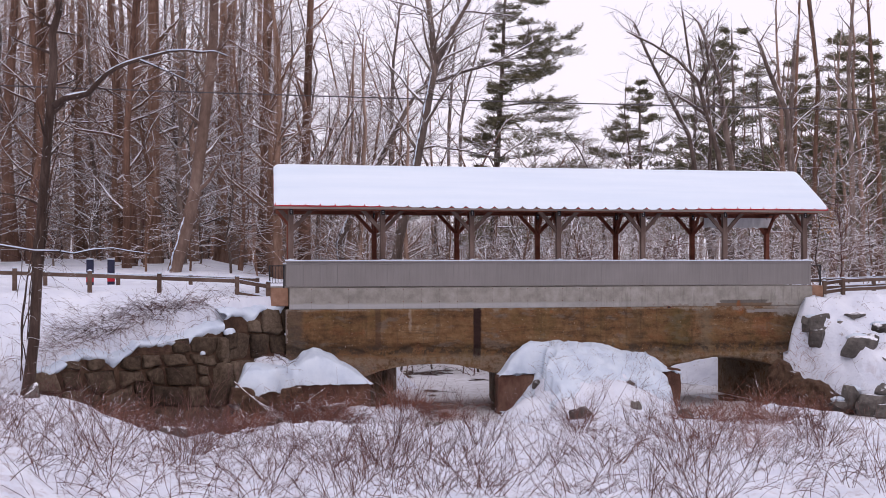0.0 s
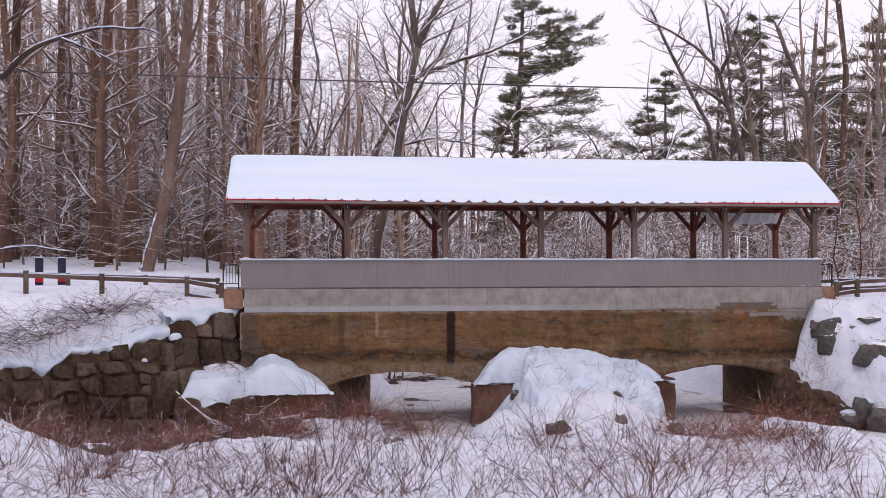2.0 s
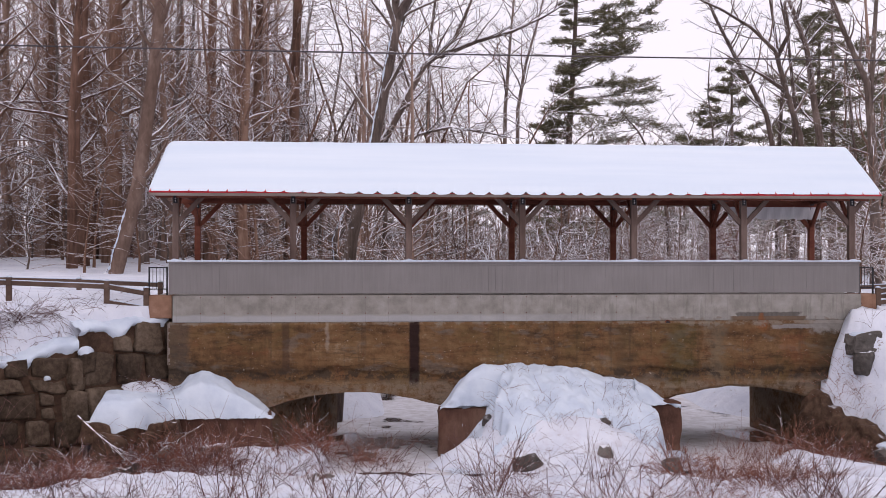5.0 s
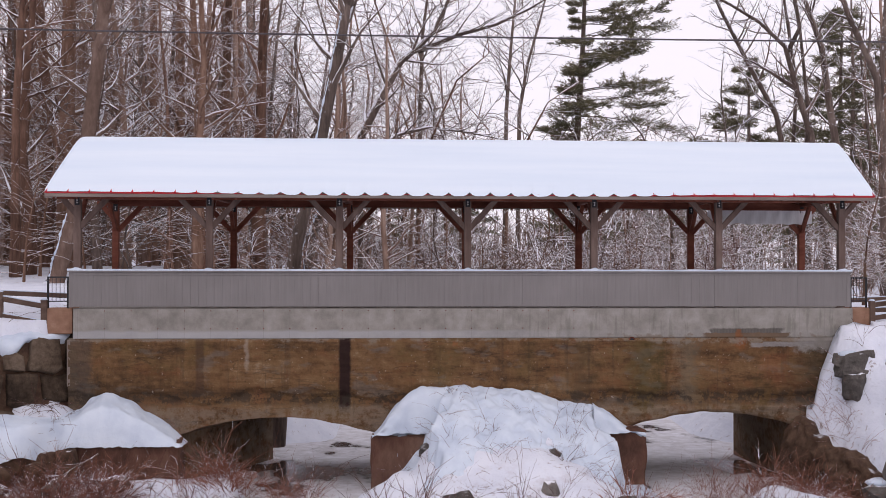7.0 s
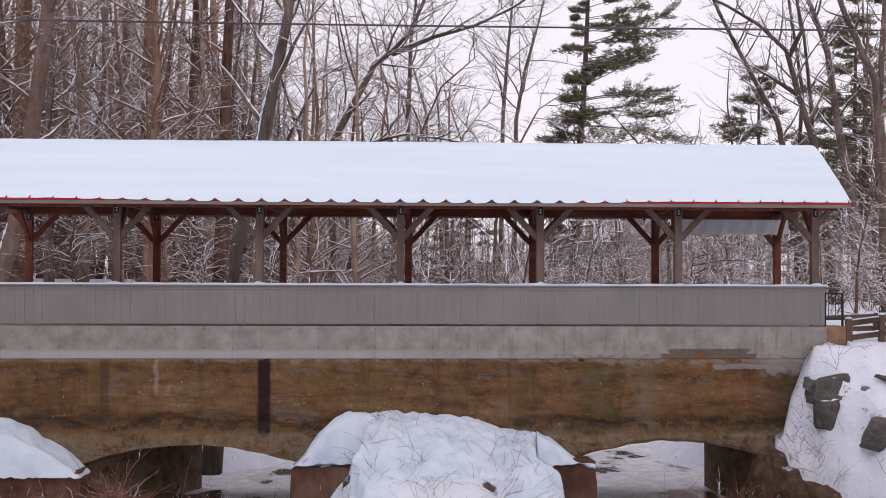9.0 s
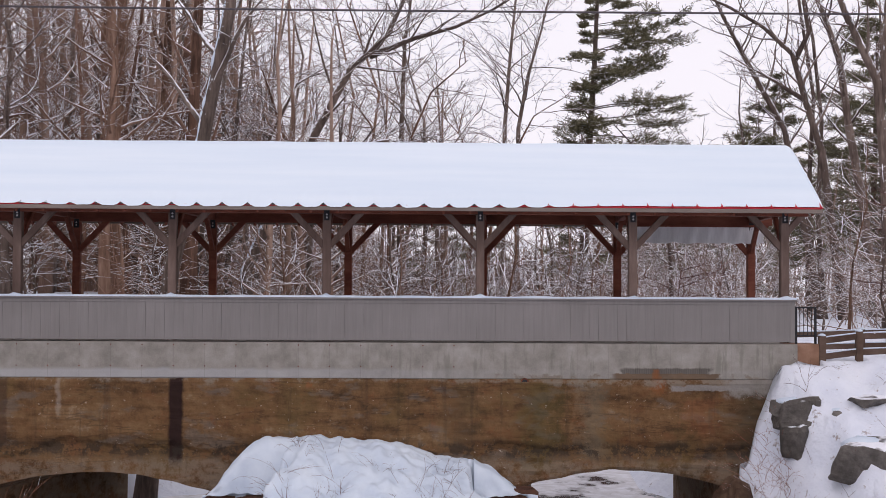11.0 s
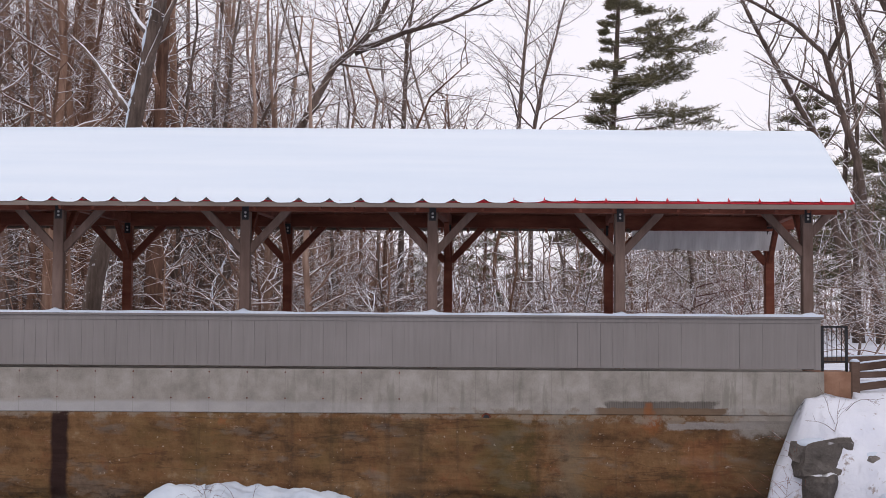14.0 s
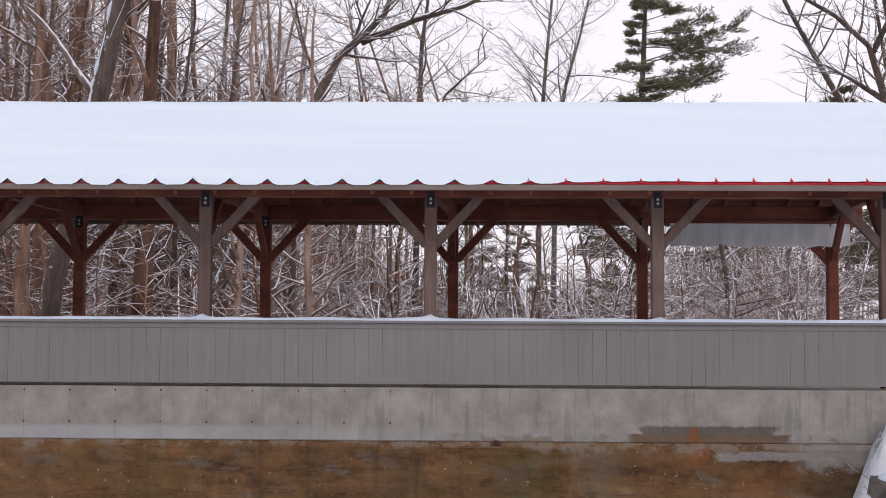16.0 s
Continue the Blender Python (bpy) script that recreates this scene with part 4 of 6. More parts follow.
def build_parapet(y, dx, name_label, drop=0.0):
    pa = thing("parapet", name_label, "parapet", at=(0, 0, -drop))
    n = 100
    w = 2 * HALF / n
    face = -1 if y < 1 else 1
    part("backing", Shape().box(-HALF + 0.02 + dx, HALF - 0.02 + dx, min(y - face * 0.035, y - face * 0.12), max(y - face * 0.035, y - face * 0.12), 0.03, 1.0), BOARD, pa)
    protos = []
    for gap in (0.0007, 0.0014, 0.0026):
        m = Shape().box(-w / 2 + gap, w / 2 - gap * 0.8, -0.012, 0.012, 0.02, 0.985, 0.003).mesh("board")
        m.materials.append(BOARD)
        protos.append(m)
    pick = random.Random(17)
    for i in range(n):
        b = part("board", pick.choice(protos), BOARD, pa)
        b.location = (-HALF + (i + 0.5) * w + dx, y, 0)
    part("cap", Shape().box(-HALF - 0.05 + dx, HALF + 0.05 + dx, y - 0.07 if y < 1 else y - 0.2, y + 0.2 if y < 1 else y + 0.07, 0.985, 1.03, 0.008), BOARD, pa, "grey painted cap rail")
    part("top_rail", Shape().box(-HALF + dx, HALF + dx, y + face * 0.012 - 0.015, y + face * 0.012 + 0.015, 0.9, 0.985, 0.004), BOARD, pa)
    for sx in (-1, 1):
        part("corner_board", Shape().box(sx * (HALF - 0.05) - 0.055 + dx, sx * (HALF - 0.05) + 0.055 + dx, y - 0.022, y + 0.022, 0.005, 0.984, 0.004), BOARD, pa)
    for k in range(1, 6):
        x = (k - 3) * BAY + dx
        part("batten", Shape().box(x - 0.012, x + 0.012, y - 0.016, y + 0.016, 0.006, 0.9, 0.002), BOARD, pa)
    # snow line on the cap
    s = Shape()
    m = 220
    for i in range(m + 1):
        x = -HALF - 0.05 + (2 * HALF + 0.1) * i / m + dx
        k = round((x - dx) / BAY)
        near = abs(x - dx - k * BAY)
        h = 0.045 + 0.02 * wave(x, 0, 1.3, 6.0) + (0.06 * max(0.0, 1 - near / 0.13) if abs(k) <= 3 else 0)
        ya, yb = (y - 0.072, y + 0.1) if y < 1 else (y - 0.1, y + 0.072)
        c = 1.03 - drop
        s.v += [(x, ya, c - 0.002), (x, ya + 0.01, c + h * 0.8), (x, (ya + yb) / 2, c + h), (x, yb, c + h * 0.8), (x, yb + 0.01, c - 0.002)]
    s.f = [(i * 5 + j, i * 5 + 5 + j, i * 5 + 6 + j, i * 5 + 1 + j) for i in range(m) for j in range(4)]
    tagged(part("cap_snow", s, SNOW, smooth=True), "narrow line of snow on the parapet cap", "snow", kind="structure")


build_parapet(0.0, 0.0, "grey painted vertical-board parapet with a snowy cap")
build_parapet(BACK_Y + 0.2, BACK_DX, "grey painted board parapet on the far side", 0.14)


def build_sheet():
    sh = thing("hanging_sheet", "rolled translucent plastic sheet hanging below the roof beam", "plastic sheet")
    s = Shape()
    n, m = 40, 6
    for j in range(m + 1):
        for i in range(n + 1):
            x = 8.15 + 3.45 * i / n
            z = 3.0 - 0.46 * j / m - 0.015 * math.sin(i * 0.9) * j / m - 0.05 * (j == m) * wave(x, 0, 4)
            s.v.append((x, BACK_Y - 0.12 + 0.02 * math.sin(i * 1.3 + j * 0.4), z))
    k = n + 1
    s.f = [(j * k + i, j * k + i + 1, j * k + k + i + 1, j * k + k + i) for j in range(m) for i in range(n)]
    part("sheet", s, PLASTIC, sh, smooth=True)
    part("batten", Shape().box(8.1, 11.65, BACK_Y - 0.16, BACK_Y - 0.1, 2.98, 3.04, 0.005), RED_TIMBER, sh)


build_sheet()


def build_railing(x0, x1, group):
    r = thing("metal_railing", "short black metal railing beside the parapet end", "railing", group)
    y = 0.25
    part("rail", Shape().box(x0, x1, y - 0.02, y + 0.02, 0.82, 0.86, 0.004), BLACK_METAL, r)
    part("rail", Shape().box(x0, x1, y - 0.02, y + 0.02, 0.15, 0.18, 0.004), BLACK_METAL, r)
    for x in (x0, x1):
        part("rail_post", Shape().box(x - 0.025, x + 0.025, y - 0.025, y + 0.025, -0.05, 0.86, 0.004), BLACK_METAL, r)
    for i in range(1, 5):
        x = x0 + (x1 - x0) * i / 5
        part("baluster", Shape().tube([(x, y, 0.17), (x, y, 0.83)], (0.009, 0.009), 6), BLACK_METAL, r)


build_railing(-11.8, -11.25, "bridge end railings")
build_railing(11.28, 11.75, "bridge end railings")


def build_fence(pts, label, rails=(0.2, 0.55), group="", buried=0):
    """Post-and-rail fence through points (x, y, top z)."""
    f = thing("rail_fence", label, "fence", group)
    for x, y, z in pts:
        g = ground_z(x, y)
        p = part("post", Shape().prism((x, y, g - 0.1), (x, y, z), 0.17, 0.15, 0.02, (0, 1, 0)), FENCE_WOOD, f)
        c = Shape().tube([(x, y, z - 0.005), (x, y, z + 0.03), (x, y, z + 0.055)], (0.1, 0.085, 0.03), 8)
        part("snow_cap", c, SNOW, p, "small cap of snow", smooth=True)
    for k, ((xa, ya, za), (xb, yb, zb)) in enumerate(zip(pts, pts[1:])):
        for d in rails[:1] if k < buried else rails:
            part("rail", Shape().prism((xa, ya, za - d), (xb, yb, zb - d), 0.07, 0.15, 0.02), FENCE_WOOD, f)
            off = 0.085
            s = Shape().prism((xa, ya, za - d + off), (xb, yb, zb - d + off), 0.075, 0.03, 0.012)
            part("rail_snow", s, SNOW, f, "line of snow on the rail")
    return f


build_fence([(-26.8, 1.2, 0.9), (-24.2, 0.8, 0.84), (-21.4, 0.4, 0.76), (-18.63, 0.1, 0.66), (-16.04, 0.1, 0.55), (-13.08, 0.1, 0.43), (-11.87, 0.1, 0.21)], "weathered brown wooden post-and-rail fence with snow on its rails", (0.18, 0.66), "roadside fences", 5)
build_fence([(-26.8, 6.6, 0.75), (-23.8, 6.2, 0.7), (-20.8, 5.8, 0.6), (-17.8, 5.4, 0.5), (-14.8, 5.0, 0.42), (-12.0, 4.8, 0.3)], "far wooden post-and-rail fence along the snowy path", (0.1, 0.46), "roadside fences", 9)
build_fence([(11.86, 0.1, 0.17), (12.79, 0.2, 0.28), (15.6, 1.2, 0.34), (18.4, 2.1, 0.42), (21.2, 3.0, 0.5), (24.0, 3.9, 0.58)], "weathered brown wooden fence beside the snowy bank", (0.12, 0.5), "roadside fences")
build_fence([(11.9, 4.9, 0.12), (14.6, 5.2, 0.2), (17.4, 5.6, 0.28), (20.2, 6.2, 0.36), (23.0, 6.8, 0.44)], "far wooden fence past the bridge end", (0.1, 0.46), "roadside fences")


def build_marker(x, y, z):
    g = ground_z(x, y)
    m = thing("marker_post", "dark blue path marker post with a red band", "post", "path markers", at=(x, y, 0))
    part("body", Shape().box(-0.15, 0.15, -0.1, 0.1, g - 0.1, z, 0.02), NAVY, m)
    part("band", Shape().box(-0.155, 0.155, -0.105, 0.105, g + 0.12, g + 0.42, 0.01), RED_METAL, m, "red band")
    part("snow_cap", Shape().box(-0.15, 0.15, -0.1, 0.1, z, z + 0.05, 0.03), SNOW, m)


build_marker(-19.0, 6.2, 1.09)
build_marker(-18.13, 6.2, 1.09)

# power line
wire = thing("power_line", "thin dark overhead cable with a trace of snow", "cable")
pts = [(-120 + 5 * i, -3.9, 7.02 + 0.00024 * (-120 + 5 * i) ** 2) for i in range(49)]
part("cable", Shape().tube(pts, [0.022] * len(pts), 6), CABLE, wire)


# ---- stones ----
def laid_stone(rng, w, d, h):
    """A squarish fieldstone with flat worn faces and a skewed outline."""
    n, s, ids = 5, Shape(), {}
    off = Vector((rng.uniform(0, 60), rng.uniform(0, 60), rng.uniform(0, 60)))
    tx, tz, sk = rng.uniform(-0.16, 0.16), rng.uniform(-0.16, 0.16), rng.uniform(-0.14, 0.14)

    def corner(p):
        key = tuple(round(t, 3) for t in p)
        if key not in ids:
            q = Vector(p) / (sum(abs(t) ** 7 for t in p)) ** (1 / 7)
            q = Vector((q.x * (1 + tx * q.z) + sk * q.z, q.y, q.z * (1 + tz * q.x)))
            q *= 1 + 0.2 * noise.noise(q * 0.9 + off)
            q += Vector([0.09 * noise.noise(q * 2.3 + off + Vector((a, 0, 0))) for a in (0, 9, 18)])
            ids[key] = len(s.v)
            s.v.append((q.x * w / 2, q.y * d / 2, q.z * h / 2))
        return ids[key]

    for axis in range(3):
        for side in (-1, 1):
            for i in range(n):
                for j in range(n):
                    quad = []
                    for a, b in ((i, j), (i + 1, j), (i + 1, j + 1), (i, j + 1)):
                        p = [0.0, 0.0, 0.0]
                        p[axis], p[(axis + 1) % 3], p[(axis + 2) % 3] = side, 2 * a / n - 1, 2 * b / n - 1
                        quad.append(corner(p))
                    s.f.append(tuple(quad if side > 0 else reversed(quad)))
    return s


def cells(rng, ln, hi, wide, tall):
    """Rough courses of a fieldstone wall face ln long and hi high, as (middle, corners) of each stone."""
    out, z, row = [], 0.0, 0

    def bed(k, base, u):
        return base + 0.3 * wave(u, k, 0.8, 101.0 + 3 * k) + 0.1 * wave(u, k, 2.2, 103.0 + k)

    while z < hi:
        h = tall * rng.uniform(0.65, 1.35)
        u = -rng.uniform(0.0, 0.6) * wide
        lean = rng.uniform(-0.12, 0.12)
        while u < ln:
            w = wide * rng.choice((0.45, 0.7, 0.9, 1.1, 1.4))
            after = rng.uniform(-0.14, 0.14)
            us = [u + w * i / 3 for i in range(4)]
            low = [(a + (-lean / 2 if i == 0 else -after / 2 if i == 3 else 0), bed(row, z, a)) for i, a in enumerate(us)]
            top = [(a + (lean / 2 if i == 0 else after / 2 if i == 3 else 0), bed(row + 1, z + h, a)) for i, a in enumerate(us)]
            pieces = [(low, top)]
            if h > 0.5 and w < 1.0 * wide and rng.random() < 0.45:
                f, g = rng.uniform(0.4, 0.6), rng.uniform(0.4, 0.6)
                mid = [(a[0] + (b[0] - a[0]) * f, a[1] + (b[1] - a[1]) * (f + (g - f) * i / 3)) for i, (a, b) in enumerate(zip(low, top))]
                pieces = [(low, mid), (mid, top)]
            for lo, up in pieces:
                poly = lo + up[::-1]
                n = len(poly)
                mid = (sum(p[0] for p in poly) / n, sum(p[1] for p in poly) / n)
                cut = [rng.uniform(0.72, 1.0) if i in (0, 3, 4, 7) else rng.uniform(0.95, 1.04) for i in range(8)]
                poly = [(mid[0] + (p[0] - mid[0]) * c, mid[1] + (p[1] - mid[1]) * c) for p, c in zip(poly, cut)]
                out.append((mid[0], mid[1], poly))
            u += w
            lean = after
        z += h
        row += 1
    return out


def fitted_stone(rng, poly, mid, deep):
    """A stone that fills one cell: worn rim, uneven flat front, x along the wall and -y outwards."""
    s, rim = Shape(), []
    n = len(poly)
    for i in range(n):
        p, q = poly[i], poly[(i + 1) % n]
        m = max(1, int(math.hypot(q[0] - p[0], q[1] - p[1]) / 0.16))
        rim += [(p[0] + (q[0] - p[0]) * j / m - mid[0], p[1] + (q[1] - p[1]) * j / m - mid[1]) for j in range(m)]
    n = len(rim)
    size = math.sqrt(sum(x * x + z * z for x, z in rim) / n)
    off, tilt, lean = rng.uniform(0, 80), rng.uniform(-0.16, 0.16), rng.uniform(-0.2, 0.2)
    gap = 1 - 0.03 / size
    for shrink, y in ((gap, deep), (gap, 0.1), (gap * 0.985, 0.03), (gap * 0.92, -0.03), (gap * 0.78, -0.055), (gap * 0.5, -0.06), (gap * 0.2, -0.06)):
        for x, z in rim:
            corner = 1 - 0.1 * max(0.0, math.hypot(x, z) / size - 1.05)
            px, pz = x * shrink * corner, z * shrink * corner
            e = 0.035 * noise.noise(Vector((x * 3 + off, z * 3, 1.0)))
            py = y + (0.0 if y > 0.05 else tilt * px + lean * pz + 0.07 * noise.noise(Vector((px * 1.8 + off, pz * 1.8, 3.0))) + 0.03 * noise.noise(Vector((px * 5 + off, pz * 5, 5.0))))
            s.v.append((px + e, py, pz + e))
    s.f = [(a * n + b, a * n + (b + 1) % n, a * n + n + (b + 1) % n, a * n + n + b) for a in range(6) for b in range(n)]
    s.f.append(tuple(6 * n + b for b in range(n)))
    return s


def split_rock(rng, w, d, h):
    """An angular broken rock: a hull of few corners with chipped faces."""
    bm = bmesh.new()
    for i in range(15):
        v = Vector((rng.uniform(-1, 1), rng.uniform(-1, 1), rng.uniform(-1, 1)))
        v /= max(abs(t) for t in v) ** 0.75 * 0.6 + v.length * 0.4
        bm.verts.new((v.x * w / 2, v.y * d / 2, v.z * h / 2))
    bmesh.ops.convex_hull(bm, input=bm.verts)
    bmesh.ops.delete(bm, geom=[v for v in bm.verts if not v.link_faces], context="VERTS")
    bmesh.ops.triangulate(bm, faces=bm.faces[:])
    bmesh.ops.subdivide_edges(bm, edges=bm.edges[:], cuts=2, use_grid_fill=True)
    bm.verts.index_update()
    off = Vector((rng.uniform(0, 60), rng.uniform(0, 60), 0))
    s = Shape()
    for v in bm.verts:
        q = v.co + Vector([0.1 * w * noise.noise(v.co * 2.2 / w + off + Vector((a, 0, 0))) for a in (0, 9, 18)])
        s.v.append(tuple(q))
    s.f = [tuple(v.index for v in f.verts) for f in bm.faces]
    bm.free()
    return s


def snow_pad(s, x, y, z, w, d, thick, seed, ang=0.0):
    """Adds a ragged pad of lying snow to a shape."""
    k0, n = len(s.v), 14
    for a, (r0, dz) in enumerate(((0.92, -0.6), (1.06, -0.1), (0.96, 0.45), (0.65, 0.85), (0.08, 1.0))):
        for b in range(n):
            c = 2 * math.pi * b / n
            r = r0 * (1 + 0.55 * noise.noise(Vector((math.cos(c) * 1.3 + seed, math.sin(c) * 1.3, a * 0.25))))
            lx, ly = w / 2 * r * math.cos(c), d / 2 * r * math.sin(c)
            s.v.append((x + lx * math.cos(ang) - ly * math.sin(ang), y + lx * math.sin(ang) + ly * math.cos(ang), z + thick * dz * (1 + 0.4 * noise.noise(Vector((lx * 4 + seed, ly * 4, 1.0))))))
    s.f += [(k0 + a * n + b, k0 + a * n + (b + 1) % n, k0 + a * n + n + (b + 1) % n, k0 + a * n + n + b) for a in range(4) for b in range(n)]


def build_stone_wall():
    wall = thing("stone_wall", "dry-laid brown fieldstone retaining wall patched with snow", "stone wall", kind="structure")
    rng = random.Random(8)
    core, lump = Shape(), Shape()
    runs = (((-13.4, -2.05), (-19.9, -5.25), -5.2, lambda t: -1.4 - 1.35 * t ** 0.9 + 0.28 * wave(t * 6.5, 0, 0.9, 105.0) + 0.14 * wave(t * 6.5, 0, 2.4, 107.0), 1.15, 0.62), ((-10.95, 0.05), (-13.35, -1.95), -3.9, lambda t: -0.78 - 0.25 * t + 0.1 * wave(t * 3.0, 0, 1.4, 109.0), 1.0, 1.05))
    for (xa, ya), (xb, yb), foot, top, hl, hh in runs:
        ln = math.hypot(xb - xa, yb - ya)
        dx, dy = (xb - xa) / ln, (yb - ya) / ln
        ang = math.atan2(dy, dx)
        # rough earth and rubble behind the stones
        n, m = int(ln * 6), 24
        k0 = len(core.v)
        for j in range(m + 1):
            for i in range(n + 1):
                t = i / n
                z = foot + (top(t) - 0.1 - foot) * j / m
                q = 0.14 + 0.12 * (z - foot) + 0.05 * wave(t * ln, z, 1.3, 3.0 + hl) + 0.04 * wave(t * ln, z, 4.0, 6.0)
                core.v.append((xa + dx * ln * t + dy * q, ya + dy * ln * t - dx * q, z))
        core.f += [(k0 + j * (n + 1) + i, k0 + j * (n + 1) + i + 1, k0 + (j + 1) * (n + 1) + i + 1, k0 + (j + 1) * (n + 1) + i) for j in range(m) for i in range(n)]
        for a, b, poly in cells(rng, ln, top(0.0) - foot, hl, hh):
            t = min(max(a / ln, 0), 1)
            z = foot + b
            high = max(q[1] for q in poly)
            if foot + (b + high) / 2 > top(t) + 0.02:
                continue
            back = 0.02 + 0.12 * b + rng.uniform(-0.07, 0.07)
            px, py = xa + dx * a + dy * back, ya + dy * a - dx * back
            ob = part("stone", fitted_stone(rng, poly, (a, b), 0.4), WALL_STONE, wall, smooth=True)
            ob.matrix_basis = Matrix.Translation((px, py, z)) @ Euler((-0.12, 0, ang + math.pi)).to_matrix().to_4x4() @ Matrix.Scale(-1, 4, (1, 0, 0))
            near = ease(z, top(t) - 2.2, top(t) - 0.3)
            if rng.random() < 0.03 + 0.14 * near:
                snow_pad(lump, px + dy * 0.1, py - dx * 0.1, foot + high - 0.02, (high - b) * rng.uniform(0.7, 1.3), rng.uniform(0.24, 0.36), rng.uniform(0.08, 0.16), rng.uniform(0, 40), ang)
        lip = Shape()
        n, m = int(ln * 12), 14
        for i in range(n + 1):
            t = i / n
            u = t * ln
            hang = 0.16 + 0.55 * max(0.0, wave(u, 1, 0.9, 61.0 + hl)) + 0.12 * max(0.0, wave(u, 1, 2.6, 63.0)) + 0.06 * wave(u, 1, 7.0, 64.0)
            for j in range(m + 1):
                v = j / m
                if v < 0.6:
                    q, z = 1.3 - 1.1 * v / 0.6, top(t) + 0.12 + 0.14 * math.sin(3.1 * v / 0.6) + 0.16 * wave(u, v * 2, 1.2, 66.0) + 0.07 * wave(u, v * 2, 4.0, 67.0)
                else:
                    w = (v - 0.6) / 0.4
                    q, z = 0.2 - 0.26 * math.sin(w * 1.57) + 0.14 * wave(u, w, 2.0, 68.0) + 0.2 * w ** 6, top(t) + 0.12 - hang * w * w * 1.5
                back = q + 0.12 * (top(t) - foot)
                lip.v.append((xa + dx * u + dy * back, ya + dy * u - dx * back, z))
        lip.f = [(i * (m + 1) + j, i * (m + 1) + j + 1, (i + 1) * (m + 1) + j + 1, (i + 1) * (m + 1) + j) for i in range(n) for j in range(m)]
        part("snow_lip", lip, SNOW, wall, "ragged lip of snow along the wall top", smooth=True)
    part("rubble_core", core, EARTH, wall, "dark rubble and earth behind the stones", smooth=True)
    tagged(part("ledge_snow", lump, SNOW, wall, smooth=True), "ragged patches of snow on the stone ledges", kind="stuff")


build_stone_wall()


def boulder(x, y, z, w, d, h, seed, label, turn=0.0, cap=0.0):
    rng = random.Random(seed)
    ob = part("boulder", laid_stone(rng, w, d, h * 1.1) if seed in (40, 41, 44, 56, 58) else split_rock(rng, w * 1.25, d * 1.25, h * 1.3), ROCK)
    ob.matrix_basis = pose(x, y, z, rng.uniform(-12, 12), rng.uniform(-12, 12), turn)
    if cap:
        s = Shape()
        snow_pad(s, 0, 0.12 * d, 0, w * 0.8, d * 0.75, cap, seed * 1.7)
        pad = part("snow_cap", s, SNOW, ob, "white snow lying on the rock", smooth=True)
        pad.matrix_parent_inverse = ob.matrix_basis.inverted()
        pad.matrix_basis = Matrix.Translation((x, y, z + h * 0.42))
    return tagged(ob, label, "boulder", "boulders on the banks")


for i, (x, y, z, w, h, cap) in enumerate([(10.95, -0.85, -1.62, 1.0, 0.66, 0.12), (10.93, -1.12, -2.2, 0.72, 0.76, 0.1), (11.42, -0.95, -1.72, 0.62, 0.5, 0.0), (11.72, -1.4, -1.72, 0.6, 0.4, 0.14), (11.95, -2.75, -2.5, 1.2, 0.95, 0.16), (12.45, -1.3, -1.24, 0.75, 0.3, 0.0), (13.3, -2.2, -1.9, 1.0, 0.7, 0.15), (12.6, -3.55, -3.2, 0.9, 0.7, 0.14), (11.0, -3.8, -4.4, 0.9, 0.8, 0.12), (11.5, -4.3, -4.7, 1.1, 0.9, 0.0), (12.2, -4.4, -4.3, 1.0, 0.8, 0.16), (13.2, -4.6, -4.2, 1.2, 0.9, 0.18), (14.5, -3.9, -3.2, 1.0, 0.7, 0.15), (11.8, -5.1, -4.95, 1.0, 0.6, 0.0), (10.5, -3.6, -4.75, 0.7, 0.6, 0.1), (12.6, -2.9, -2.75, 0.8, 0.6, 0.0), (11.32, -1.25, -2.05, 0.6, 0.55, 0.1), (10.62, -0.72, -1.5, 0.55, 0.4, 0.0), (11.2, -1.35, -2.5, 0.5, 0.4, 0.08)]):
    boulder(x, y, z, w, w * 0.9, h, 40 + i, "dark grey boulder half buried in the snowy bank", 37 * i, cap)
for i, (x, y, w, h) in enumerate([(-0.6, -4.6, 0.75, 0.5), (1.8, -4.2, 0.46, 0.4), (3.6, -4.4, 0.65, 0.45), (2.1, -2.6, 0.3, 0.2), (0.9, -2.3, 0.34, 0.16), (3.4, -1.7, 0.4, 0.3), (-1.3, -1.1, 0.5, 0.3), (-6.4, -5.8, 0.6, 0.3), (-15.5, -8.0, 0.9, 0.4), (-20.0, -7.6, 1.0, 0.5), (-9.6, -2.2, 0.8, 0.5), (-11.0, -2.6, 0.7, 0.5), (-12.0, -3.4, 0.9, 0.5)]):
    boulder(x, y, ground_z(x, y) + h * 0.1, w, w * 0.75, h, 70 + i, "brown stone poking out of the snow", 51 * i)


for i, (x, y, z, w, h) in enumerate([(-13.0, -2.3, -4.0, 0.8, 0.7), (-12.2, -2.0, -4.0, 0.9, 0.6), (-11.4, -1.6, -4.05, 0.8, 0.6), (-10.9, -1.35, -4.1, 0.7, 0.7), (-11.7, -1.95, -4.4, 0.8, 0.8), (-12.6, -2.5, -4.4, 0.9, 0.8)]):
    rb = random.Random(90 + i)
    ob = part("boulder", laid_stone(rb, w * 1.15, w * 0.7, h), EARTH, smooth=True)
    ob.matrix_basis = pose(x, y, z, rb.uniform(-8, 8), rb.uniform(-10, 10), 29 * i)
    tagged(ob, "brown ledge boulder under a snowy shelf", "boulder", "boulders on the banks")

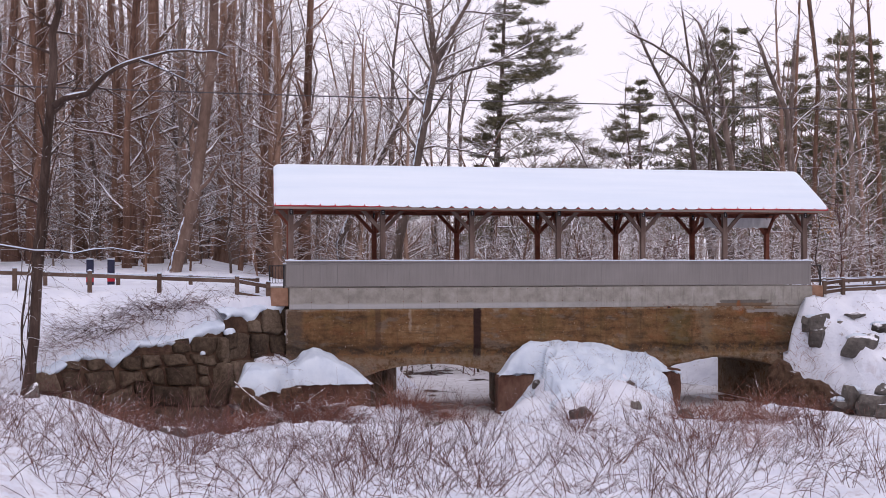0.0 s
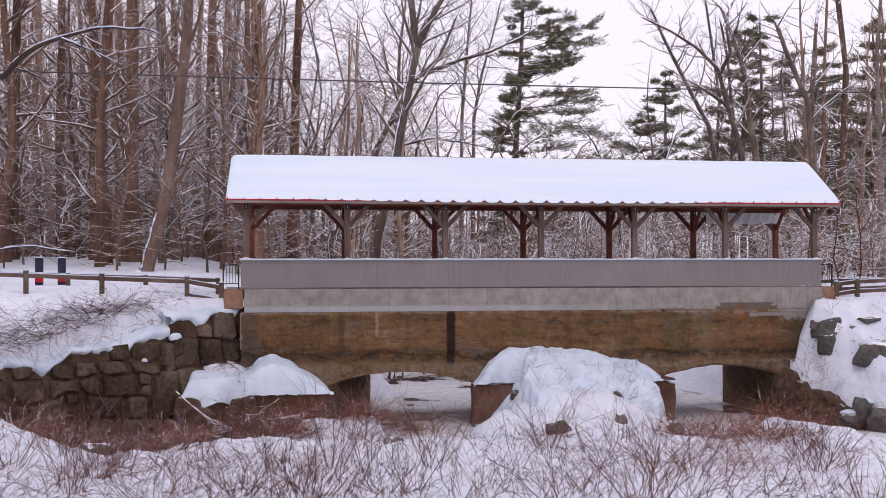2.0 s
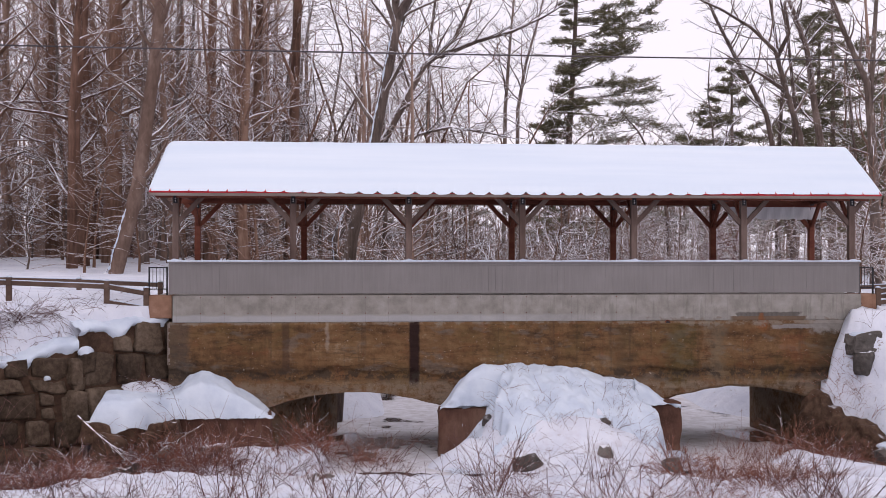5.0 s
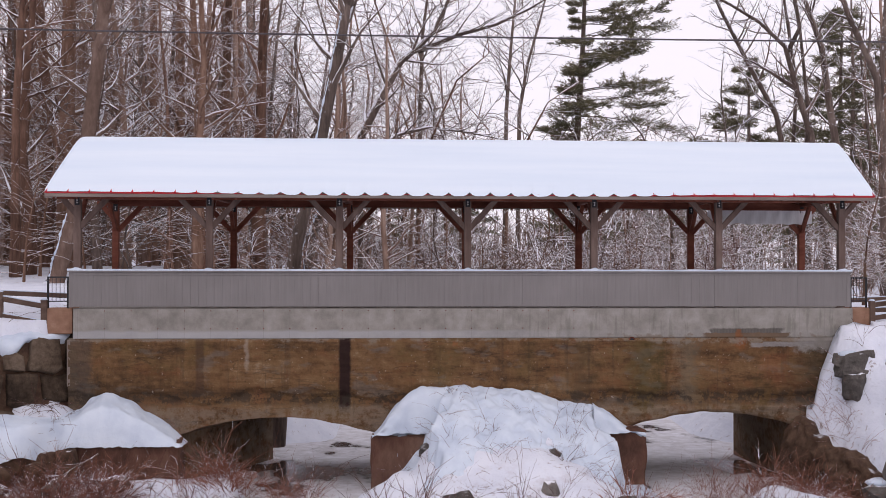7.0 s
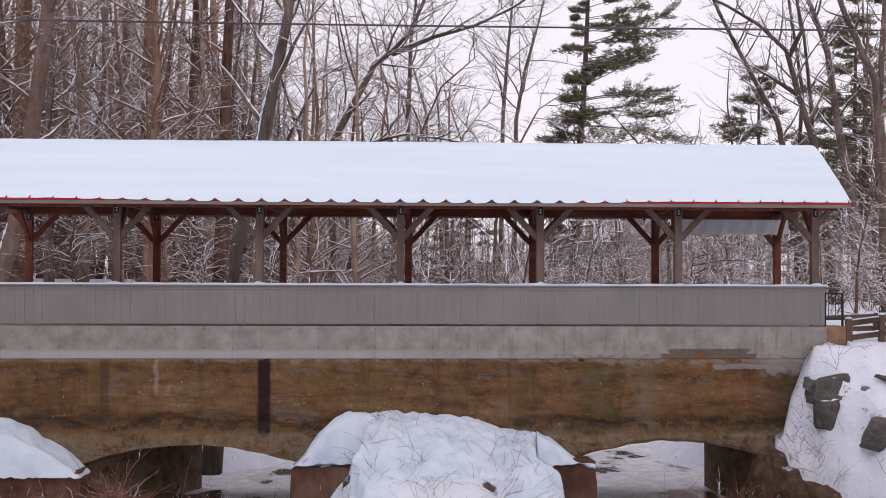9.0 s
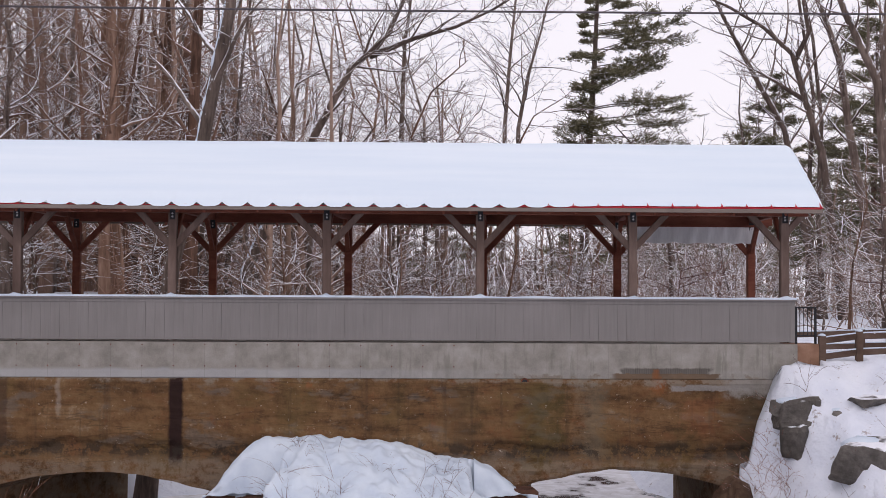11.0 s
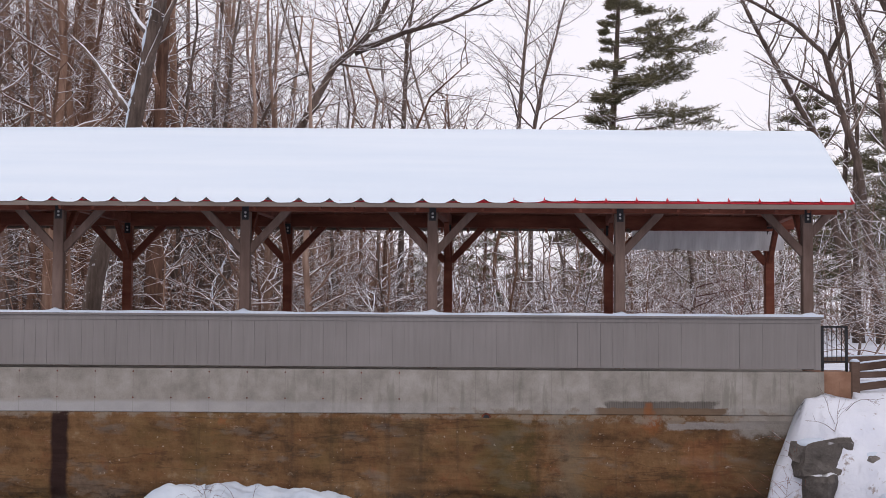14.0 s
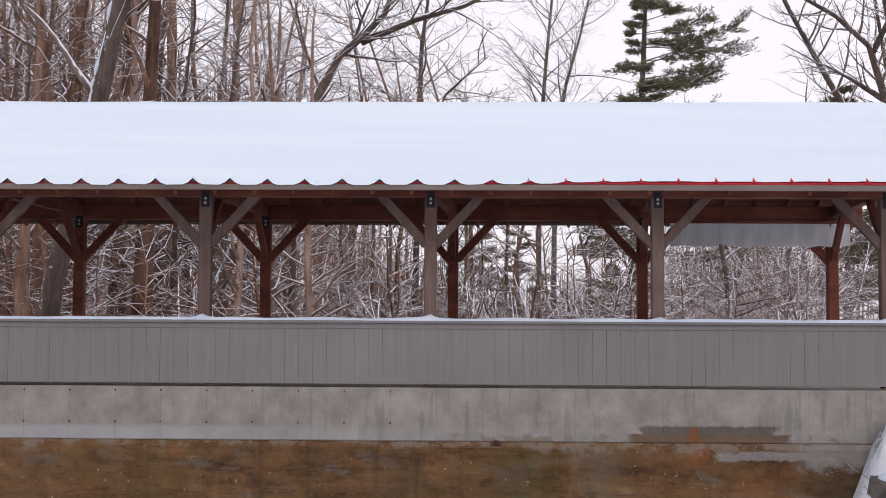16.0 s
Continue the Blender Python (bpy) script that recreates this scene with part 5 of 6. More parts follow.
# ---- trees ----
def bend(rng, start, way, length, n, wob, lift=0.0):
    """A wandering line of n + 1 points."""
    p, d = Vector(start), Vector(way).normalized()
    pts = [tuple(p)]
    for i in range(n):
        d = (d + Vector((rng.uniform(-wob, wob), rng.uniform(-wob, wob), rng.uniform(-wob, wob) + lift))).normalized()
        p = p + d * (length / n)
        pts.append(tuple(p))
    return pts


def at_line(pts, t):
    k = min(int(t * (len(pts) - 1)), len(pts) - 2)
    u = t * (len(pts) - 1) - k
    a, b = Vector(pts[k]), Vector(pts[k + 1])
    return a.lerp(b, u), (b - a).normalized()


def limbs(rng, s, line, r_at, n, lo, hi, length, angle, lift, depth, sides=5, fan=None):
    """Side branches along a line, with finer ones on them."""
    for i in range(n):
        t = lo + (hi - lo) * (i + rng.random()) / n
        p, d = at_line(line, t)
        az = rng.uniform(0, 2 * math.pi) if fan is None else fan + rng.uniform(-0.9, 0.9)
        side = Vector((math.cos(az), math.sin(az), 0))
        side = (side - d * side.dot(d)).normalized()
        a = radians(angle + rng.uniform(-14, 14))
        way = d * math.cos(a) + side * math.sin(a)
        ln = length * rng.uniform(0.55, 1.15) * (1.15 - 0.6 * t)
        r = max(r_at(t) * rng.uniform(0.35, 0.55), (0.011, 0.02, 0.035)[depth])
        seg = 6 if depth >= 2 else (4 if depth == 1 else 2)
        pts = bend(rng, p, way, ln, seg, (0.3, 0.24, 0.2)[depth], lift)
        s.tube(pts, [r * (1 - 0.8 * j / seg) for j in range(seg + 1)], sides, False)
        if depth > 0:
            k = max(3, int(ln * (1.7 if depth == 2 else 2.6)))
            limbs(rng, s, pts, lambda q, r=r: r * (1 - 0.7 * q), min(k, 6 if depth == 2 else 4), 0.15, 1.0, ln * 0.5, 50, lift * 0.6, depth - 1, 3)


def make_tree(name, label, base, line, r0, r1, bark, seed, n=18, lo=0.3, length=3.6, angle=52, lift=0.06, depth=2, group="", extra=(), streak=None):
    rng = random.Random(seed)
    tr = thing(name, label, "tree", group, at=base)
    s = Shape()
    m = len(line) - 1
    flare = [r0 * 1.45, r0 * 1.1] + [r0 + (r1 - r0) * i / m for i in range(2, m + 1)]
    s.tube(line, flare[: m + 1], 9)
    for pts, ra, rb in extra:
        s.tube(pts, [ra + (rb - ra) * i / (len(pts) - 1) for i in range(len(pts))], 8)
    part("trunk", s, bark, tr, smooth=True)
    if streak:
        t0, t1, w, ox = streak
        q = [Vector(at_line(line, t0 + (t1 - t0) * k / 60)[0]) for k in range(61)]
        rr = [r0 + (r1 - r0) * (t0 + (t1 - t0) * k / 60) for k in range(61)]
        fs = Shape().tube([(p.x + ox * r * (0.75 + 0.25 * wave(p.z, seed, 1.3)), p.y - r * 0.62, p.z) for p, r in zip(q, rr)], [w * max(0.08, 0.4 + 1.3 * wave(k * 0.9, seed, 1.0)) for k in range(61)], 6)
        part("snow_streak", fs, SNOW, tr, "snow plastered along the trunk", smooth=True)
    c = Shape()
    if depth == 2 and len(line) == 10:
        limbs(rng, c, line, lambda t: 0.05, 9, 0.03, 0.4, 4.2, 82, 0.0, 1)
    limbs(rng, c, line, lambda t: r0 + (r1 - r0) * t, n, lo, 1.0, length, angle, lift, depth)
    for pts, ra, rb in extra:
        limbs(rng, c, pts, lambda t, ra=ra, rb=rb: (ra + (rb - ra) * t) * 0.8, max(5, n // 2), 0.2, 1.0, length * 0.8, angle, lift, depth)
    part("crown", c, bark, tr, "bare branches lined with snow", smooth=True)
    return tr


def straight(rng, h, lean=(0, 0), wob=0.045, n=9):
    pts = []
    x = y = 0.0
    for i in range(n + 1):
        t = i / n
        pts.append((x + lean[0] * t * h, y + lean[1] * t * h, t * h - 0.3 * (i == 0)))
        x += rng.uniform(-wob, wob) * h / n * 3
        y += rng.uniform(-wob, wob) * h / n * 3
    return pts


FOREST = "bare woodland trees"
protos = []
for i, (h, r, bark, lean, n) in enumerate([(22, 0.2, BARK, (0.01, 0), 20), (24, 0.26, BARK_RED, (-0.02, 0.01), 18), (20, 0.15, BARK_GREY, (0.03, 0), 20), (25, 0.31, BARK, (0.0, 0.01), 16), (18, 0.12, BARK_RED, (-0.03, 0), 20), (21, 0.17, BARK_GREY, (0.05, 0.0), 20), (23, 0.23, BARK, (0.02, -0.02), 18)]):
    rng = random.Random(100 + i)
    words = ("brown-barked", "reddish-barked", "slender grey-barked", "stout brown-barked", "thin reddish-barked", "leaning grey-barked", "tall brown-barked")[i]
    protos.append((h, make_tree("bare_tree", words + " leafless tree with snow-lined branches", (0, 0, 0), straight(rng, h, lean), r, 0.03, bark, 200 + i, n + 5, 0.12, 4.8, 60, 0.05, 2, FOREST)))
far_protos = []
for i, (h, r, bark, lean) in enumerate([(22, 0.2, HAZED_BARK, (0.01, 0)), (24, 0.26, HAZED_BARK, (-0.02, 0)), (20, 0.16, BARK_GREY, (0.04, 0)), (23, 0.22, HAZED_BARK, (-0.03, 0))]):
    rng = random.Random(150 + i)
    far_protos.append(make_tree("bare_tree", ("brown", "reddish", "grey", "tall brown")[i] + " leafless tree deep in the snowy woods", (0, 0, 0), straight(rng, h, lean), r, 0.03, bark, 250 + i, 42, 0.08, 4.4, 64, 0.04, 1, FOREST))
saplings = []
for i, (h, r, bark) in enumerate([(5.5, 0.045, BARK_GREY), (7.5, 0.06, BARK), (4.2, 0.035, TWIG), (6.4, 0.05, BARK_GREY)]):
    rng = random.Random(300 + i)
    saplings.append(make_tree("sapling", ("grey", "brown", "reddish", "pale grey")[i] + " leafless sapling with snowy twigs", (0, 0, 0), straight(rng, h, (rng.uniform(-0.12, 0.12), 0.02), 0.08, 7), r, 0.012, bark, 400 + i, 24, 0.08, 3.0, 66, 0.0, 1, "snowy saplings"))

used = set()


def plant(proto, x, y, turn, scale, sink=0.25):
    m = pose(x, y, ground_z(x, y) - sink, 0, 0, turn)
    if proto.name in used:
        ob = copy_thing(proto, m)
    else:
        ob = proto
        ob.matrix_basis = m
        used.add(proto.name)
    ob.scale = (scale, scale, scale)
    return ob


rng = random.Random(17)


def pick(kinds, y):
    return rng.choice(far_protos) if kinds is TALL and y > 27 else rng.choice(kinds)


def scatter(count, x0, x1, y0, y1, kinds, lo, hi, apart, keep=lambda x, y: True):
    spots, tries = [], 0
    while len(spots) < count and tries < 6000:
        tries += 1
        x, y = rng.uniform(x0, x1), y0 + (y1 - y0) * rng.random() ** 1.2
        if keep(x, y) and all((x - a) ** 2 + (y - b) ** 2 > apart ** 2 for a, b in spots):
            spots.append((x, y))
            plant(pick(kinds, y), x, y, rng.uniform(0, 360), rng.uniform(lo, hi))


TALL = [p for h, p in protos]
# woods behind the path on the left, thinner in the middle, mixed on the right
scatter(38, -38, -10, 40, 72, TALL, 1.1, 1.45, 2.3)
scatter(56, -37, -7.5, 20, 62, TALL, 0.95, 1.25, 2.0, lambda x, y: (x < -9 - 0.02 * y or y > 26) and x > -27 - 0.2 * (y - 15))
scatter(12, -9, 0, 27, 50, TALL, 0.8, 1.0, 2.2)
scatter(20, -8, 11, 40, 85, TALL, 0.6, 0.85, 3.2, lambda x, y: x < 3 + 0.05 * y)
scatter(12, 10, 34, 52, 95, TALL, 0.42, 0.6, 4.0)
scatter(16, 27, 56, 28, 75, TALL, 0.8, 1.0, 3.2)
scatter(28, -30, -9, 18, 40, saplings, 0.8, 1.3, 1.6)
scatter(56, -9, 13, 16.0, 36, saplings, 0.7, 1.25, 1.3)
scatter(12, 14, 30, 7.5, 30, saplings, 0.8, 1.2, 1.6)
scatter(38, -4, 14, 27, 50, saplings, 1.25, 1.8, 1.6)


for i, p in enumerate(TALL + far_protos + saplings):
    if p.name not in used:
        plant(p, -24.0 - 1.7 * i, 33.0 + 2.1 * i, 50 * i, 1.0)


# particular trees
def rooted(pts):
    """Base point and the line relative to it."""
    b = Vector(pts[0])
    return tuple(b), [tuple(Vector(p) - b) for p in pts]


def special(pts, r0, r1, bark, seed, label, n=14, lo=0.3, length=3.5, angle=50, lift=0.05, extra=(), depth=2, streak=None):
    # refine the line
    q = []
    for a, b in zip(pts, pts[1:]):
        for k in range(3):
            q.append(tuple(Vector(a).lerp(Vector(b), k / 3)))
    q.append(pts[-1])
    b, rel = rooted(q)
    ex = [([tuple(Vector(p) - Vector(b)) for p in e], ra, rb) for e, ra, rb in extra]
    return make_tree("bare_tree", label, b, rel, r0, r1, bark, seed, n, lo, length, angle, lift, depth, "", ex, streak)


def g(x, y, dz=-0.2):
    return (x, y, ground_z(x, y) + dz)


special([g(-6.0, 8.5), (-5.25, 8.5, 1.87), (-4.39, 8.5, 5.58), (-3.63, 8.5, 9.57), (-3.5, 8.5, 10.4), (-3.71, 8.5, 12.3), (-3.85, 8.6, 13.9), (-3.9, 8.8, 19)], 0.27, 0.09, BARK_GREY, 601, "leaning rough-barked tree forked high above the bridge", 24, 0.3, 4.6, extra=[([(-3.5, 8.5, 10.3), (-2.82, 8.5, 11.7), (-1.86, 8.5, 13.4), (-1.31, 8.6, 14.5), (-0.4, 9, 18)], 0.2, 0.06)], streak=(0.2, 0.5, 0.07, -1))
special([g(-5.2, 28.0), (-5.54, 28, 2.15), (-4.61, 28, 4.28), (-2.37, 28, 8.60), (-0.87, 28, 11.45), (-0.02, 28, 12.15), (0.82, 28, 13.01), (1.46, 28, 14.40), (1.94, 28, 15.63)], 0.3, 0.06, BARK_GREY, 602, "bowed grey tree with snow along its upper side", 22, 0.35, 4.6, extra=[([(-0.02, 28, 11.97), (2.04, 28, 12.85), (3.91, 28, 13.38), (5.62, 28, 14.19), (6.83, 28, 14.94)], 0.16, 0.04)], streak=(0.02, 0.3, 0.08, -1))
special([g(-2.9, 30.0), (-2.80, 30, 6.15), (-1.05, 30, 7.92), (0.70, 30, 8.37), (2.76, 30, 8.10), (4.24, 30, 7.81)], 0.15, 0.03, BARK_GREY, 614, "low arching grey tree bent over behind the bridge", 18, 0.35, 3.0)
special([g(-16.7, 25.0), (-16.7, 25, 6), (-16.65, 25.2, 13), (-16.9, 25.4, 26)], 0.46, 0.24, BARK, 603, "big straight brown tree beside the bridge approach", 16, 0.3, 4.0)
special([g(-15.6, 17.5), (-15.45, 17.5, 0.6), (-14.46, 17.5, 4.46), (-13.75, 17.5, 10.1), (-13.49, 17.5, 12.8), (-13.3, 17.6, 24)], 0.4, 0.2, PALE_BARK, 604, "leaning tree with a pale snow-streaked trunk", 12, 0.4, 3.5, streak=(0.0, 0.34, 0.1, -1))
special([g(-12.53, 33.0), (-12.5, 33, 12), (-12.3, 33.2, 25)], 0.34, 0.16, BARK, 605, "tall brown woodland tree with snowy branches", 16, 0.2)
special([g(-7.9, 26.5), (-7.7, 26.5, 10.5), (-7.2, 26.7, 24)], 0.34, 0.14, BARK_RED, 606, "tall reddish tree above the bridge roof", 16, 0.25)
special([g(-10.1, 31.0), (-9.84, 31, 11), (-9.4, 31, 24)], 0.3, 0.14, BARK, 615, "brown woodland tree with a straight trunk", 16, 0.25)
for i, (x, y, r) in enumerate([(-24.7, 27, 0.4), (-23.5, 27.5, 0.42), (-18.75, 30, 0.38), (-15.1, 40, 0.36), (-11.8, 45, 0.4), (-9.5, 38, 0.26), (-18.0, 21, 0.2), (-21.2, 33, 0.34), (-26.5, 34, 0.4)]):
    r2 = random.Random(660 + i)
    special([g(x, y), (x + r2.uniform(-0.3, 0.3), y, 8), (x + r2.uniform(-0.6, 0.6), y, 16), (x + r2.uniform(-1, 1), y, 26)], r, 0.12, (BARK_RED, BARK)[i % 2], 670 + i, "stout brown woodland tree with snow-flecked bark", 14, 0.3, 4.0)
special([g(25.3, 42.0), (24.49, 42, 3.75), (23.14, 42, 10.61), (21.32, 42, 13.86), (19.62, 42, 17.09), (18.70, 42, 19.19)], 0.24, 0.08, BARK_GREY, 607, "leaning grey tree that bows toward the creek", 22, 0.35, 4.6)
special([g(25.9, 40.0), (25.34, 40, 3.68), (24.64, 40, 9.10), (23.74, 40, 11.93), (23.02, 40, 14.56), (21.45, 40, 16.01), (19.45, 40, 17.17), (17.37, 40, 18.06)], 0.27, 0.06, BARK_GREY, 608, "curving grey tree with a crooked snowy limb", 22, 0.35, 4.4, extra=[([(23.74, 40, 11.93), (22.11, 40, 12.99), (20.93, 40, 13.64)], 0.16, 0.05), ([(23.16, 40, 14.20), (23.92, 40, 15.70), (23.64, 40, 17.51), (24.01, 40, 19.32)], 0.16, 0.05)])
special([g(30.4, 48.0), (29.81, 48, 6.36), (28.93, 48, 11.25), (28.27, 48, 15.96), (27.35, 48, 18.54), (26.37, 48, 20.83)], 0.33, 0.12, BARK_GREY, 609, "tall grey tree with mossy bark beyond the bridge", 18, 0.35, 4.2)
special([g(26.3, 45.0), (25.99, 45, 6.13), (26.23, 45, 11.50), (25.72, 45, 16.48), (25.13, 45, 19.38)], 0.17, 0.07, BARK_GREY, 610, "slender grey tree among the larger ones", 14, 0.35, 3.6)
special([g(21.7, 22.0), (21.52, 22, 6.14), (21.22, 22, 10.02), (19.95, 22, 12.70), (19.21, 22, 14.67)], 0.26, 0.1, BARK_GREY, 611, "stout grey tree past the bridge end", 14, 0.4, 3.6, extra=[([(21.33, 22, 8.64), (21.51, 22, 11.40), (21.68, 22, 13.89), (21.91, 22, 16.10)], 0.17, 0.07)])
for i, (x, y, r) in enumerate([(29.3, 34, 0.2), (30.1, 30, 0.22), (35.6, 36, 0.24), (27.6, 52, 0.2), (33.0, 44, 0.2), (31.5, 38, 0.16)]):
    r2 = random.Random(680 + i)
    special([g(x, y), (x + r2.uniform(-0.3, 0.3), y, 7), (x + r2.uniform(-0.7, 0.5), y, 14), (x + r2.uniform(-1.2, 0.6), y, 24)], r, 0.08, (BARK, BARK_GREY)[i % 2], 690 + i, "straight brown tree beside the snowy path", 14, 0.3, 3.6)
for i, pts in enumerate([[(8.58, 62, 13.12), (8.95, 62, 18.28), (9.37, 62, 22.74), (9.59, 62, 25.14)], [(9.53, 61.5, 13.06), (10.18, 61.5, 16.77), (11.15, 61.5, 20.14), (12.12, 61.5, 24.24)], [(1.26, 49.5, 11.71), (1.42, 49.5, 16.76), (1.80, 49.5, 19.64), (2.02, 49.5, 21.70)]]):
    special([g(pts[0][0] - 0.2, pts[0][1])] + pts, 0.19, 0.04, BARK_GREY, 650 + i, "thin grey spreading tree against the sky", 26, 0.3, 6.0, 52, 0.03)
for i, (x, y, h, bow) in enumerate([(-6.5, 34, 13, 5.0), (0.5, 40, 14, 4.5), (3.6, 42, 13, -4.0), (6.2, 45, 13, 5.0), (10.6, 46, 11, -4.5), (13.5, 50, 11, 4.0), (17.2, 44, 11, -3.5), (-4.6, 45, 16, -4.0), (20.5, 48, 12, 4.0)]):
    r2 = random.Random(700 + i)
    y += r2.uniform(-1, 1)
    special([g(x, y), (x + 0.05 * bow, y, h * 0.35), (x + 0.2 * bow, y, h * 0.62), (x + 0.55 * bow, y + r2.uniform(-1, 1), h * 0.88), (x + bow, y + r2.uniform(-1, 1), h)], r2.uniform(0.1, 0.17), 0.03, (BARK_GREY, BARK)[i % 2], 720 + i, "slender bowed tree with snow along its arching branches", 17, 0.12, 5.0, 64, -0.01, depth=2, extra=[([(x + 0.1 * bow, y, h * 0.5), (x - 0.2 * bow, y - 0.5, h * 0.75), (x - 0.6 * bow, y - 0.8, h * 0.92)], 0.07, 0.02)])
for i, (x, y, h) in enumerate([(-5.5, 48, 24), (-2.6, 56, 22), (0.2, 62, 21), (-1.0, 46, 20), (2.4, 58, 20), (4.6, 66, 18), (-3.8, 66, 24), (6.4, 74, 17), (-7.6, 58, 25), (1.6, 70, 20)]):
    r2 = random.Random(760 + i)
    special([g(x, y), (x + r2.uniform(-0.5, 0.5), y, h * 0.35), (x + r2.uniform(-1.0, 1.0), y, h * 0.65), (x + r2.uniform(-2.0, 2.0), y, h)], r2.uniform(0.13, 0.22), 0.04, (BARK_GREY, BARK)[i % 2], 780 + i, "grey woodland tree with a wide snowy crown", 26, 0.25, 6.4, 56, 0.02)
# near tree on the left bank with its long snowy limb
LIMB = [(-19.39, -6.4, 6.17), (-19.02, -6.5, 6.43), (-18.56, -6.6, 6.52), (-18.28, -6.7, 6.57), (-18.06, -6.8, 6.81), (-17.92, -6.82, 6.98), (-17.65, -6.85, 7.23), (-17.37, -6.87, 7.42), (-17.01, -6.89, 7.59), (-16.55, -6.91, 7.75), (-16.1, -6.94, 7.88), (-15.64, -6.96, 8.02), (-15.08, -6.98, 8.07), (-14.62, -7.0, 8.01), (-14.16, -7.03, 8.06), (-13.73, -7.05, 7.9)]
FORK = [(-16.59, -7.0, 7.68), (-16.09, -7.1, 7.48), (-15.54, -7.2, 7.24), (-14.81, -7.3, 6.89)]
LOW = [(-22.3, -6.2, 1.8), (-21.06, -6.4, 1.55), (-19.99, -6.45, 1.37), (-19.2, -6.5, 1.36), (-18.74, -6.5, 1.28), (-18.1, -6.5, 1.42), (-17.47, -6.5, 1.46), (-16.9, -6.5, 1.36), (-16.28, -6.5, 1.28)]
near_tree = special([g(-20.28, -6.2), (-20.02, -6.2, -1.54), (-19.88, -6.2, 1.27), (-19.77, -6.2, 2.7), (-19.67, -6.2, 4.08), (-19.5, -6.2, 6.34), (-19.41, -6.2, 7.85), (-19.46, -6.2, 8.6), (-19.23, -6.2, 9.4), (-19.41, -6.2, 10.5), (-19.3, -6.2, 12.5)], 0.19, 0.1, DARK_BARK, 620, "dark vine-hung tree with a long snowy limb on the bank", 12, 0.3, 2.2, 66, extra=[(LIMB, 0.12, 0.02), (FORK, 0.035, 0.01), (LOW, 0.04, 0.012)], depth=1)
nb = near_tree.location
for pts, ra, rb in ((LIMB, 0.07, 0.018), (FORK, 0.03, 0.012), (LOW, 0.035, 0.014)):
    fine = [Vector(at_line(pts, i / 40)[0]) - nb for i in range(41)]
    line_snow = Shape().tube([tuple(p + Vector((0, -0.02, (ra + (rb - ra) * i / 40) * 1.15))) for i, p in enumerate(fine)], [(ra + (rb - ra) * i / 40) * (0.75 + 0.35 * wave(i * 0.5, 0, 1.0, ra * 90)) for i in range(41)], 6)
    part("limb_snow", line_snow, SNOW, near_tree, "snow lying along the limbs", smooth=True)
vr = random.Random(9)
vine = Shape()
for i in range(7):
    a0, tw, z0, z1 = vr.uniform(0, 6.28), vr.uniform(-1.2, 1.2), vr.uniform(-3.0, -1.0), vr.uniform(3.0, 8.0)
    pts = []
    for k in range(26):
        z = z0 + (z1 - z0) * k / 25
        t = (z + 3.3) / 12.5
        xt = -20.2 + 0.75 * ease(t, 0.1, 0.75)
        a = a0 + tw * z + 0.5 * wave(z, i, 1.2)
        r = 0.2 + 0.12 * abs(wave(z, i, 0.7, 4.0))
        pts.append((xt + r * math.cos(a) - nb.x, -6.2 + r * math.sin(a) - nb.y, z - nb.z))
    vine.tube(pts, [0.022 - 0.012 * k / 25 for k in range(26)], 5)
for i in range(60):
    z = vr.uniform(-2.5, 5.0)
    pts = bend(vr, (-20.2 + 0.75 * ease(z + 3.3, 1.2, 9.4) - nb.x, -6.3 - nb.y, z - nb.z), (vr.uniform(-0.4, 1), vr.uniform(-0.6, 0.3), vr.uniform(-0.2, 0.8)), vr.uniform(0.8, 2.6), 7, 0.16, -0.16)
    vine.tube(pts, [0.011 - 0.008 * k / 7 for k in range(8)], 3)
part("vine", vine, DARK_BARK, near_tree, "thin dark climbing vine stems", smooth=True)


